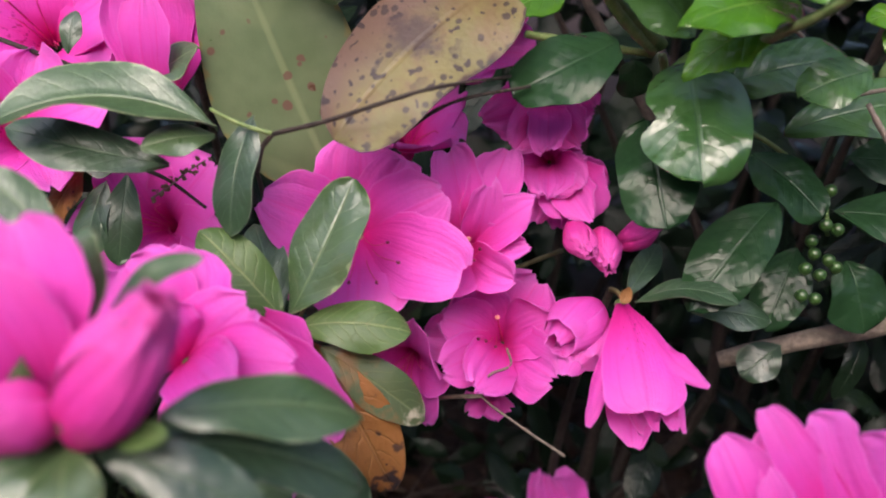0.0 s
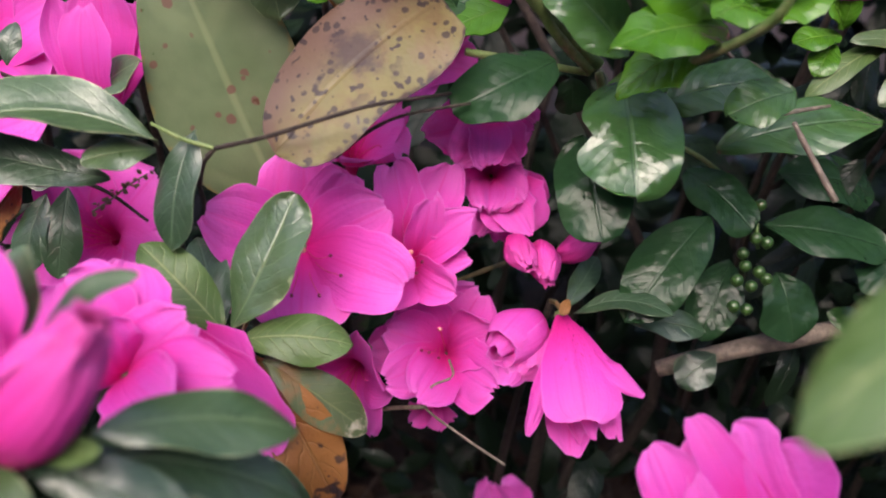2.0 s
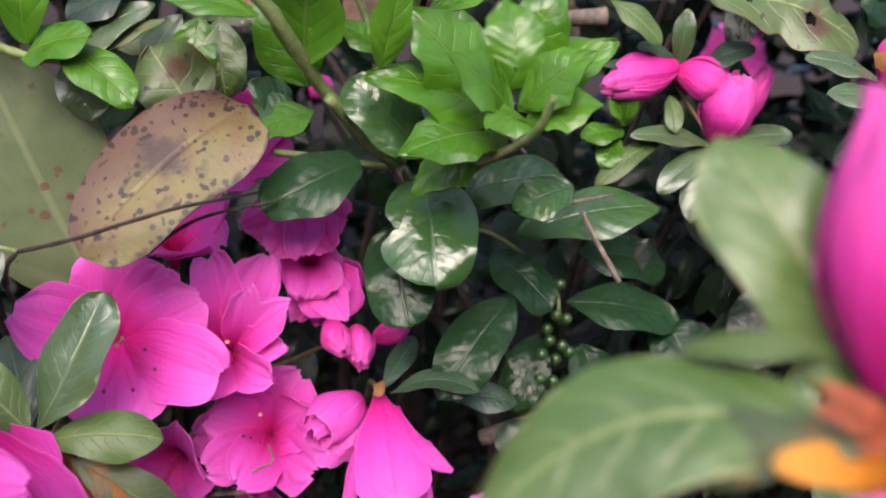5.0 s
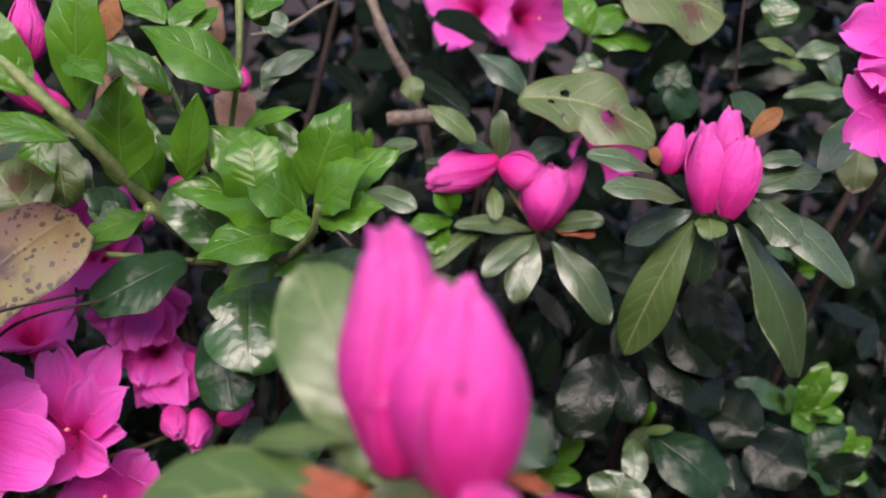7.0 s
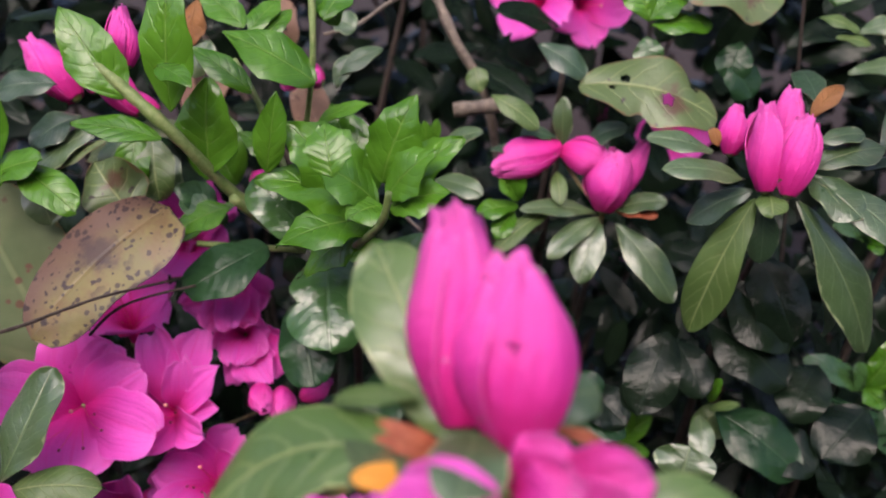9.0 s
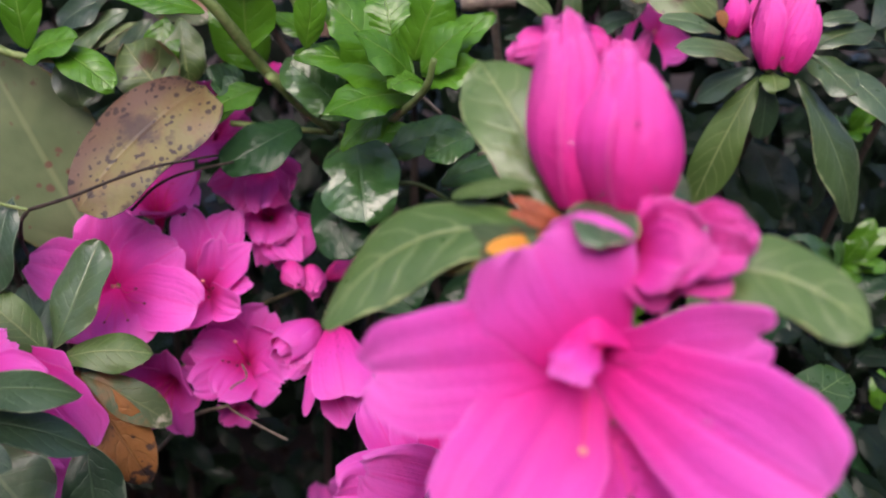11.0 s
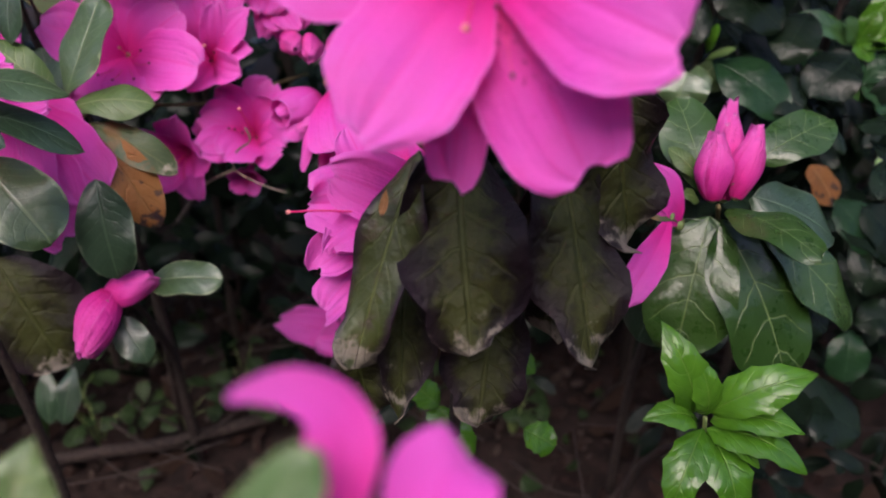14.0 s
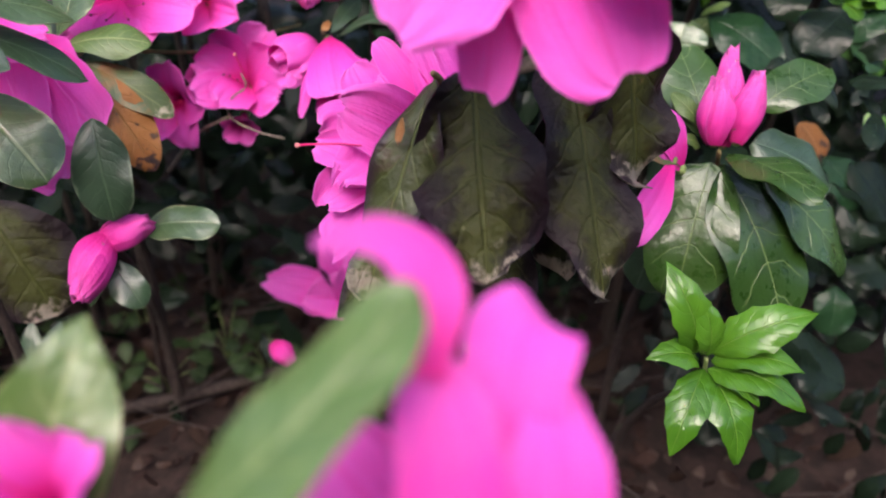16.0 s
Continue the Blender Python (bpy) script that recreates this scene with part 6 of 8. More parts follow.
leaf(holly, (0.0809, 0.2993, 0.5811), (0.0416, 0.2969, 0.6012), 0.0248, (-0.34, -0.54, 0.77), HOLLY_NEW, shape='spiny', teeth=0.06, fold=0.2, bend=0.06)
leaf(holly, (0.0507, 0.3119, 0.5738), (0.0215, 0.3206, 0.5918), 0.0136, (-0.18, -0.57, 0.80), HOLLY_NEW, shape='spiny', teeth=0.06, fold=0.2, bend=0.06)
leaf(holly, (0.0212, 0.2694, 0.5897), (0.0383, 0.2536, 0.5845), 0.0106, (-0.02, -0.59, 0.81), HOLLY_NEW, shape='spiny', teeth=0.06, fold=0.2, bend=0.06)
leaf(holly, (0.0641, 0.3015, 0.5465), (0.0452, 0.3063, 0.5559), 0.0124, (-0.18, -0.57, 0.80), HOLLY_NEW, shape='spiny', teeth=0.06, fold=0.2, bend=0.06)
leaf(holly, (0.0801, 0.3175, 0.5605), (0.1052, 0.3065, 0.5714), 0.0101, (-0.02, -0.59, 0.81), HOLLY_NEW, shape='spiny', teeth=0.06, fold=0.2, bend=0.06)
leaf(holly, (0.0314, 0.3184, 0.5138), (0.0138, 0.3122, 0.5284), 0.0195, (-0.18, -0.57, 0.80), HOLLY_MID, shape='spiny', teeth=0.06, fold=0.2, bend=0.06)
leaf(holly, (0.0396, 0.3073, 0.5204), (0.0142, 0.2992, 0.5085), 0.0177, (-0.18, -0.57, 0.80), HOLLY_NEW, shape='spiny', teeth=0.06, fold=0.2, bend=0.06)
leaf(holly, (0.0833, 0.3079, 0.6073), (0.0944, 0.3252, 0.6235), 0.0146, (-0.02, -0.59, 0.81), HOLLY_NEW, shape='spiny', teeth=0.06, fold=0.2, bend=0.06)
leaf(holly, (0.0440, 0.3342, 0.6006), (0.0191, 0.3540, 0.6155), 0.0156, (-0.18, -0.57, 0.80), HOLLY_NEW, shape='spiny', teeth=0.06, fold=0.2, bend=0.06)
leaf(holly, (0.0466, 0.3333, 0.5984), (0.0588, 0.3498, 0.6130), 0.0130, (-0.10, -0.58, 0.81), HOLLY_NEW, shape='spiny', teeth=0.06, fold=0.2, bend=0.06)
leaf(holly, (0.0519, 0.3313, 0.5937), (0.0643, 0.3478, 0.6084), 0.0117, (-0.02, -0.59, 0.81), HOLLY_NEW, shape='spiny', teeth=0.06, fold=0.2, bend=0.06)
leaf(holly, (0.0890, 0.3191, 0.6044), (0.0754, 0.3154, 0.6272), 0.0146, (-0.18, -0.57, 0.80), HOLLY_NEW, shape='spiny', teeth=0.06, fold=0.2, bend=0.06)
leaf(holly, (0.0126, 0.3602, 0.5722), (0.0209, 0.3648, 0.5904), 0.0173, (-0.19, -0.68, 0.71), AZALEA)
leaf(holly, (0.0040, 0.3490, 0.5341), (-0.0004, 0.3438, 0.5162), 0.0173, (-0.19, -0.68, 0.71), AZALEA)
leaf(holly, (-0.0090, 0.3520, 0.5352), (-0.0120, 0.3462, 0.5163), 0.0144, (-0.19, -0.68, 0.71), AZALEA_OLIVE)
leaf(holly, (-0.0197, 0.3572, 0.5440), (-0.0341, 0.3520, 0.5202), 0.0173, (-0.19, -0.68, 0.71), AZALEA)
leaf(holly, (0.0847, 0.3471, 0.5772), (0.1086, 0.3473, 0.5921), 0.0115, (-0.19, -0.68, 0.71), AZALEA)
leaf(holly, (0.0862, 0.3452, 0.5724), (0.0920, 0.3493, 0.5879), 0.0101, (-0.19, -0.68, 0.71), AZALEA)
leaf(holly, (0.0932, 0.3397, 0.5607), (0.1044, 0.3311, 0.5420), 0.0130, (-0.19, -0.68, 0.71), AZALEA)
leaf(holly, (0.0835, 0.3567, 0.6044), (0.0953, 0.3530, 0.6007), 0.0144, (-0.19, -0.68, 0.71), AZALEA)
leaf(holly, (0.0136, 0.3728, 0.6095), (0.0107, 0.3657, 0.5869), 0.0144, (-0.19, -0.68, 0.71), ROTTEN)
leaf(holly, (-0.0197, 0.3577, 0.5452), (0.0112, 0.3516, 0.5460), 0.0115, (-0.19, -0.68, 0.71), AZALEA_MOTTLED)

spray = thing('azalea_branch', (-0.0274, 0.3678, 0.4893), 'azalea twig with small pink buds and a decayed leaf', 'azalea')
to_soil(spray, (-0.0362, 0.4031, 0.4603))
leaf(spray, (-0.0008, 0.3053, 0.5084), (-0.0250, 0.3171, 0.5371), 0.0307, (-0.19, -0.74, 0.65), YELLOWED, wave=0.2, label='decayed yellow leaf with a black patch')
leaf(spray, (-0.0196, 0.3492, 0.5018), (-0.0318, 0.3573, 0.5225), 0.0198, (-0.19, -0.74, 0.65), ROTTEN, wave=0.15)
leaf(spray, (-0.0526, 0.3810, 0.5216), (-0.0262, 0.3821, 0.5318), 0.0149, (-0.19, -0.74, 0.65), YELLOWED, wave=0.1)
bud(spray, (0.0000, 0.2979, 0.5849), (-0.0041, 0.3063, 0.6086), 0.0145, seed=61)
bud(spray, (-0.0215, 0.3297, 0.5748), (-0.0342, 0.3313, 0.5764), 0.0153, seed=62)
bud(spray, (-0.0077, 0.3657, 0.5536), (-0.0335, 0.3711, 0.5627), 0.0113, seed=63)
bud(spray, (0.0594, 0.4080, 0.5637), (0.0507, 0.4102, 0.5682), 0.0138, seed=415)
bud(spray, (0.0641, 0.4077, 0.5641), (0.0706, 0.4099, 0.5718), 0.0138, seed=430)
bud(spray, (0.0350, 0.3930, 0.5134), (0.0452, 0.3903, 0.5082), 0.0138, seed=330)
bud(spray, (0.0126, 0.3873, 0.4913), (0.0264, 0.3870, 0.4937), 0.0138, seed=255)
leaf(spray, (0.0390, 0.4912, 0.6068), (0.0335, 0.4794, 0.5712), 0.0337, (-0.19, -0.74, 0.65), DEAD_PALE, shape='oval', label='dry brown dead leaf')
leaf(spray, (-0.0217, 0.4716, 0.5340), (0.0072, 0.4788, 0.5627), 0.0355, (-0.19, -0.74, 0.65), DEAD_PALE, shape='oval')
leaf(spray, (0.0497, 0.4751, 0.5621), (0.0691, 0.4601, 0.5230), 0.0248, (-0.19, -0.74, 0.65), DEAD_PALE)
leaf(spray, (0.0079, 0.4731, 0.5460), (-0.0139, 0.4802, 0.5614), 0.0213, (-0.19, -0.74, 0.65), DEAD)
flower(spray, (0.0112, 0.3864, 0.4883), (-0.19, -0.79, 0.58), 0.0343, opened=50, seed=66)
flower(spray, (-0.0036, 0.3724, 0.4760), (-0.19, -0.79, 0.58), 0.0397, opened=50, seed=67)

spray = thing('azalea_branch', (0.2258, 0.3456, 0.5121), 'azalea shoot with half-open pink buds above grey-green leaves', 'azalea', 'budding azalea shoots')
to_soil(spray, (0.2318, 0.3678, 0.4922))
stem(spray, [(0.2318, 0.3678, 0.4922), (0.2268, 0.3489, 0.5079), (0.2258, 0.3456, 0.5121)], 0.00140, 0.00132, STEM_AZALEA, name='twig')
stem(spray, [(0.2242, 0.3461, 0.5134), (0.2080, 0.3592, 0.5333), (0.2040, 0.3628, 0.5429)], 0.00102, 0.00088, STEM_AZALEA, name='twig')
bud(spray, (0.2027, 0.3584, 0.5441), (0.1676, 0.3477, 0.5330), 0.0192, seed=71, loose=0.15, wraps=3)
bud(spray, (0.2040, 0.3575, 0.5420), (0.2274, 0.3506, 0.5389), 0.0180, seed=72, loose=0.25, wraps=3)
bud(spray, (0.2263, 0.3460, 0.5134), (0.2298, 0.3467, 0.5453), 0.0244, seed=73, loose=0.12, wraps=3)
bud(spray, (0.2308, 0.3502, 0.5154), (0.2471, 0.3558, 0.5475), 0.0141, seed=74, wraps=3)
leaf(spray, (0.2229, 0.3457, 0.5119), (0.1816, 0.3401, 0.5140), 0.0121, (-0.18, -0.52, 0.84), AZALEA, fold=0.2)
leaf(spray, (0.2244, 0.3450, 0.5101), (0.1968, 0.3311, 0.4913), 0.0134, (-0.18, -0.52, 0.84), AZALEA, fold=0.2)
leaf(spray, (0.2245, 0.3444, 0.5084), (0.2133, 0.3257, 0.4796), 0.0166, (-0.18, -0.52, 0.84), AZALEA, fold=0.2)
leaf(spray, (0.2332, 0.3432, 0.5070), (0.2618, 0.3194, 0.4732), 0.0197, (-0.18, -0.52, 0.84), AZALEA, fold=0.2)
leaf(spray, (0.2316, 0.3456, 0.5138), (0.2565, 0.3365, 0.5223), 0.0134, (-0.18, -0.52, 0.84), AZALEA, fold=0.2)
leaf(spray, (0.2330, 0.3454, 0.5134), (0.2525, 0.3343, 0.5147), 0.0096, (-0.18, -0.52, 0.84), STEM_RED, fold=0.2)
leaf(spray, (0.2040, 0.3583, 0.5440), (0.2024, 0.3575, 0.5704), 0.0102, (-0.18, -0.52, 0.84), AZALEA, fold=0.2)
leaf(spray, (0.2012, 0.3570, 0.5396), (0.1655, 0.3511, 0.5423), 0.0096, (-0.18, -0.52, 0.84), AZALEA_DARK, fold=0.2)
leaf(spray, (0.2023, 0.3598, 0.5481), (0.1809, 0.3531, 0.5520), 0.0096, (-0.18, -0.52, 0.84), AZALEA_DARK, fold=0.2)
leaf(spray, (0.2155, 0.3580, 0.5461), (0.2350, 0.3503, 0.5576), 0.0143, (-0.18, -0.52, 0.84), AZALEA_DARK, fold=0.2)
leaf(spray, (0.2023, 0.3484, 0.5148), (0.1676, 0.3334, 0.4908), 0.0114, (-0.18, -0.52, 0.84), AZALEA_OLIVE, fold=0.2)
leaf(spray, (0.2016, 0.3542, 0.5314), (0.2023, 0.3395, 0.5175), 0.0089, (-0.18, -0.52, 0.84), AZALEA_OLIVE, fold=0.2)
leaf(spray, (0.1817, 0.3507, 0.5162), (0.1704, 0.3461, 0.5290), 0.0127, (-0.18, -0.52, 0.84), HOLLY_NEW, fold=0.2)
leaf(spray, (0.1818, 0.3497, 0.5134), (0.1597, 0.3409, 0.5106), 0.0140, (-0.18, -0.52, 0.84), HOLLY_NEW, fold=0.2)
leaf(spray, (0.1790, 0.3490, 0.5105), (0.1702, 0.3360, 0.4992), 0.0127, (-0.18, -0.52, 0.84), HOLLY_NEW, fold=0.2)
leaf(spray, (0.1817, 0.3507, 0.5162), (0.1803, 0.3465, 0.5324), 0.0089, (-0.18, -0.52, 0.84), HOLLY_NEW, fold=0.2)
leaf(spray, (0.1375, 0.3573, 0.5244), (0.1622, 0.3439, 0.5203), 0.0143, (-0.18, -0.52, 0.84), AZALEA, fold=0.2)
leaf(spray, (0.1369, 0.3620, 0.5383), (0.1609, 0.3547, 0.5515), 0.0127, (-0.18, -0.52, 0.84), AZALEA, fold=0.2)
leaf(spray, (0.1341, 0.3613, 0.5354), (0.1307, 0.3584, 0.5550), 0.0070, (-0.18, -0.52, 0.84), HOLLY_NEW, fold=0.2)
leaf(spray, (0.1369, 0.3620, 0.5383), (0.1377, 0.3582, 0.5563), 0.0064, (-0.18, -0.52, 0.84), HOLLY_NEW, fold=0.2)

spray = thing('azalea_branch', (0.2882, 0.2865, 0.5390), 'azalea shoot with tight pink buds in a leaf rosette', 'azalea', 'budding azalea shoots')
to_soil(spray, (0.3019, 0.3144, 0.5197))
stem(spray, [(0.3019, 0.3144, 0.5197), (0.2905, 0.2910, 0.5350), (0.2882, 0.2865, 0.5390)], 0.00123, 0.00113, STEM_AZALEA, name='twig')
bud(spray, (0.2729, 0.3050, 0.5547), (0.2757, 0.3121, 0.5760), 0.0146, seed=75, wraps=3)
bud(spray, (0.2821, 0.3112, 0.5574), (0.2862, 0.3158, 0.5721), 0.0080, seed=75, wraps=3)
bud(spray, (0.2831, 0.2836, 0.5430), (0.2817, 0.2938, 0.5797), 0.0169, seed=76, loose=0.06, wraps=3)
bud(spray, (0.2966, 0.3010, 0.5418), (0.3018, 0.3129, 0.5850), 0.0183, seed=77, loose=0.06, wraps=3)
bud(spray, (0.2922, 0.2802, 0.5424), (0.2987, 0.2887, 0.5761), 0.0188, seed=78, loose=0.06, wraps=3)
leaf(spray, (0.2807, 0.2870, 0.5385), (0.2621, 0.2940, 0.4685), 0.0224, (-0.18, -0.52, 0.84), AZALEA_OLIVE, fold=0.15)
leaf(spray, (0.2996, 0.2854, 0.5385), (0.3442, 0.2801, 0.4662), 0.0263, (-0.18, -0.52, 0.84), AZALEA, fold=0.15)
leaf(spray, (0.2869, 0.2874, 0.5412), (0.2841, 0.2734, 0.5343), 0.0137, (-0.18, -0.52, 0.84), AZALEA_OLIVE, fold=0.15)
leaf(spray, (0.2753, 0.2902, 0.5465), (0.2353, 0.2835, 0.5515), 0.0142, (-0.18, -0.52, 0.84), AZALEA, fold=0.15)
leaf(spray, (0.2610, 0.2952, 0.5575), (0.2311, 0.2994, 0.5624), 0.0133, (-0.18, -0.52, 0.84), AZALEA, fold=0.15)
leaf(spray, (0.3042, 0.2884, 0.5483), (0.3231, 0.2704, 0.5351), 0.0205, (-0.18, -0.52, 0.84), AZALEA, fold=0.15)
leaf(spray, (0.3067, 0.2887, 0.5497), (0.3475, 0.2629, 0.5194), 0.0192, (-0.18, -0.52, 0.84), AZALEA, fold=0.15)
leaf(spray, (0.3065, 0.2899, 0.5533), (0.3376, 0.2907, 0.5636), 0.0167, (-0.18, -0.52, 0.84), AZALEA, fold=0.15)
leaf(spray, (0.3085, 0.2934, 0.5642), (0.3285, 0.2933, 0.5690), 0.0111, (-0.18, -0.52, 0.84), AZALEA, fold=0.15)
leaf(spray, (0.2793, 0.2883, 0.5420), (0.2543, 0.2961, 0.5237), 0.0155, (-0.18, -0.52, 0.84), AZALEA_DARK, fold=0.15)
leaf(spray, (0.2845, 0.2864, 0.5375), (0.2887, 0.2876, 0.5074), 0.0141, (-0.18, -0.52, 0.84), AZALEA_DARK, fold=0.15)
leaf(spray, (0.3040, 0.2900, 0.5531), (0.3503, 0.2984, 0.5545), 0.0119, (-0.18, -0.52, 0.84), AZALEA_DARK, fold=0.15)
leaf(spray, (0.3044, 0.2973, 0.5746), (0.3181, 0.3012, 0.5894), 0.0094, (-0.18, -0.52, 0.84), ROTTEN, fold=0.15)
leaf(spray, (0.3079, 0.2987, 0.5796), (0.3141, 0.3376, 0.5907), 0.0144, (-0.18, -0.52, 0.84), AZALEA_DARK, fold=0.15)
leaf(spray, (0.3363, 0.2903, 0.5623), (0.3697, 0.3188, 0.5845), 0.0171, (-0.18, -0.52, 0.84), AZALEA, fold=0.15)
leaf(spray, (0.3082, 0.2759, 0.5127), (0.3354, 0.3047, 0.4647), 0.0177, (-0.18, -0.52, 0.84), AZALEA_DARK, fold=0.15)
leaf(spray, (0.2634, 0.2958, 0.5601), (0.2600, 0.2989, 0.5682), 0.0060, (-0.18, -0.52, 0.84), ROTTEN, fold=0.15)

spray = thing('shrub_branch', (0.2145, 0.3694, 0.5764), 'shrub twig with large yellowing leaves eaten into holes', 'shrub')
to_soil(spray, (0.2108, 0.3922, 0.5540))
leaf(spray, (0.2084, 0.3501, 0.5776), (0.2776, 0.3399, 0.5647), 0.0421, (-0.19, -0.63, 0.76), YELLOWED, shape='oval', side=0.06, rows=90, cols=60, holes=((0.30, 0.60, 0.035, 0.07), (0.22, 0.42, 0.025, 0.05), (0.62, 0.40, 0.05, 0.10), (0.80, 0.92, 0.05, 0.10)), label='half-eaten yellow-green leaf with brown patch', bites=((.45, -1, .3),(.8,1,.25)))
leaf(spray, (0.2618, 0.3853, 0.6350), (0.3179, 0.3770, 0.6247), 0.0558, (-0.19, -0.63, 0.76), YELLOWED, shape='vine', bites=((.6, 1, .6),), label='yellow leaf with brown decay')
leaf(spray, (0.1902, 0.3775, 0.5943), (0.2159, 0.3702, 0.5793), 0.0176, (-0.19, -0.63, 0.76), AZALEA_DARK)
leaf(spray, (0.1640, 0.3516, 0.5708), (0.1884, 0.3445, 0.5558), 0.0126, (-0.19, -0.63, 0.76), AZALEA_OLIVE)
leaf(spray, (0.1610, 0.3808, 0.5673), (0.1575, 0.3855, 0.5799), 0.0126, (-0.19, -0.63, 0.76), AZALEA_OLIVE)
leaf(spray, (0.2483, 0.3776, 0.6091), (0.2356, 0.3860, 0.6305), 0.0194, (-0.18, -0.57, 0.80), HOLLY_NEW)
leaf(spray, (0.2484, 0.3767, 0.6064), (0.2805, 0.3746, 0.6085), 0.0194, (-0.18, -0.57, 0.80), HOLLY_NEW)
leaf(spray, (0.2483, 0.3776, 0.6091), (0.2652, 0.3813, 0.6242), 0.0194, (-0.18, -0.57, 0.80), HOLLY_NEW)
leaf(spray, (0.2457, 0.3750, 0.6007), (0.2492, 0.3699, 0.5870), 0.0162, (-0.18, -0.57, 0.80), HOLLY_MID)
leaf(spray, (0.2901, 0.3673, 0.5895), (0.3025, 0.3609, 0.5736), 0.0226, (-0.18, -0.57, 0.80), HOLLY)
leaf(spray, (0.2955, 0.3708, 0.6010), (0.2904, 0.3645, 0.5812), 0.0194, (-0.18, -0.57, 0.80), HOLLY)
leaf(spray, (0.3451, 0.3682, 0.6055), (0.3629, 0.3656, 0.6026), 0.0097, (-0.18, -0.57, 0.80), AZALEA_OLIVE)
leaf(spray, (0.3360, 0.3720, 0.6147), (0.3567, 0.3683, 0.6091), 0.0097, (-0.18, -0.57, 0.80), AZALEA_OLIVE)
leaf(spray, (0.3567, 0.3679, 0.6078), (0.3799, 0.3682, 0.6148), 0.0129, (-0.18, -0.57, 0.80), AZALEA)
leaf(spray, (0.3445, 0.3734, 0.6208), (0.3497, 0.3787, 0.6378), 0.0194, (-0.18, -0.57, 0.80), HOLLY_MID)
leaf(spray, (0.3517, 0.3616, 0.5879), (0.3866, 0.3603, 0.5929), 0.0129, (-0.18, -0.57, 0.80), AZALEA)
leaf(spray, (0.3806, 0.3616, 0.5953), (0.3713, 0.3679, 0.6114), 0.0129, (-0.18, -0.57, 0.80), AZALEA)
leaf(spray, (0.3935, 0.3513, 0.5684), (0.3917, 0.3430, 0.5433), 0.0194, (-0.18, -0.57, 0.80), AZALEA_MOTTLED)
stem(spray, [(0.1328, 0.4324, 0.6229), (0.1468, 0.4213, 0.5935), (0.1683, 0.4276, 0.5584), (0.1832, 0.4487, 0.5057)], 0.00287, 0.00286, DEADWOOD, name='branch')
stem(spray, [(0.0747, 0.3970, 0.5930), (0.0923, 0.3973, 0.5984), (0.1098, 0.4001, 0.6109), (0.1274, 0.4018, 0.6205)], 0.00090, 0.00120, DEADWOOD, name='dead_twig')
stem(spray, [(0.1485, 0.4072, 0.5528), (0.1802, 0.4062, 0.5578)], 0.00415, 0.00479, DEADWOOD, name='branch')

spray = thing('azalea_branch', (0.2041, 0.3794, 0.6065), 'azalea branch with deep pink flowers in shade', 'azalea')
to_soil(spray, (0.2090, 0.3994, 0.5839))
flower(spray, (0.2077, 0.5014, 0.6095), (-0.38, -0.84, 0.38), 0.0611, opened=60, seed=81, ruffle=0.15)
flower(spray, (0.2385, 0.5171, 0.6086), (0.01, -0.99, 0.14), 0.0573, opened=60, seed=82, ruffle=0.15)
flower(spray, (0.3294, 0.5800, 0.5088), (0.00, -0.91, 0.42), 0.0591, opened=60, seed=83, ruffle=0.15)

spray = thing('azalea_branch', (0.3388, 0.2498, 0.6121), 'azalea branch with pale pink open flowers', 'azalea')
to_soil(spray, (0.3737, 0.2844, 0.5979))
flower(spray, (0.3445, 0.2640, 0.6239), (-0.47, -0.81, 0.36), 0.0557, opened=70, seed=84, ruffle=0.12)
flower(spray, (0.3433, 0.2555, 0.5985), (-0.51, -0.86, -0.01), 0.0490, opened=65, seed=85, ruffle=0.12)

holly = thing('holly_branch', (0.3021, 0.3350, 0.4227), 'low branch with long dark glossy drooping leaves', 'holly')
to_soil(holly, (0.3055, 0.3406, 0.4126))
leaf(holly, (0.2653, 0.3293, 0.4516), (0.2460, 0.3046, 0.4151), 0.0290, (-0.18, -0.57, 0.80), SHRUB_SHADED, shape='holly')
leaf(holly, (0.2684, 0.3282, 0.4490), (0.2801, 0.3052, 0.4256), 0.0226, (-0.18, -0.57, 0.80), SHRUB_SHADED, shape='holly')
leaf(holly, (0.2858, 0.3299, 0.4586), (0.3231, 0.3043, 0.4338), 0.0356, (-0.18, -0.57, 0.80), SHRUB_SHADED, shape='holly')
leaf(holly, (0.2938, 0.3371, 0.4817), (0.3224, 0.3100, 0.4502), 0.0356, (-0.18, -0.57, 0.80), SHRUB_SHADED, shape='holly')
leaf(holly, (0.3111, 0.3399, 0.4941), (0.3250, 0.3117, 0.4558), 0.0323, (-0.18, -0.57, 0.80), SHRUB_SHADED, shape='holly')
leaf(holly, (0.2906, 0.3142, 0.4137), (0.3307, 0.2889, 0.3904), 0.0323, (-0.18, -0.57, 0.80), HOLLY, shape='holly')
leaf(holly, (0.2834, 0.3138, 0.4105), (0.2800, 0.2945, 0.3941), 0.0136, (-0.18, -0.57, 0.80), AZALEA, shape='holly')
leaf(holly, (0.2877, 0.3145, 0.4136), (0.2990, 0.3029, 0.4234), 0.0058, (-0.18, -0.57, 0.80), AZALEA_OLIVE, shape='holly')
leaf(holly, (0.2875, 0.3159, 0.4178), (0.2884, 0.3079, 0.4357), 0.0071, (-0.18, -0.57, 0.80), HOLLY_NEW, shape='holly')
leaf(holly, (0.3149, 0.3079, 0.4012), (0.3392, 0.2893, 0.3937), 0.0290, (-0.18, -0.57, 0.80), SHRUB_SHADED, shape='holly')
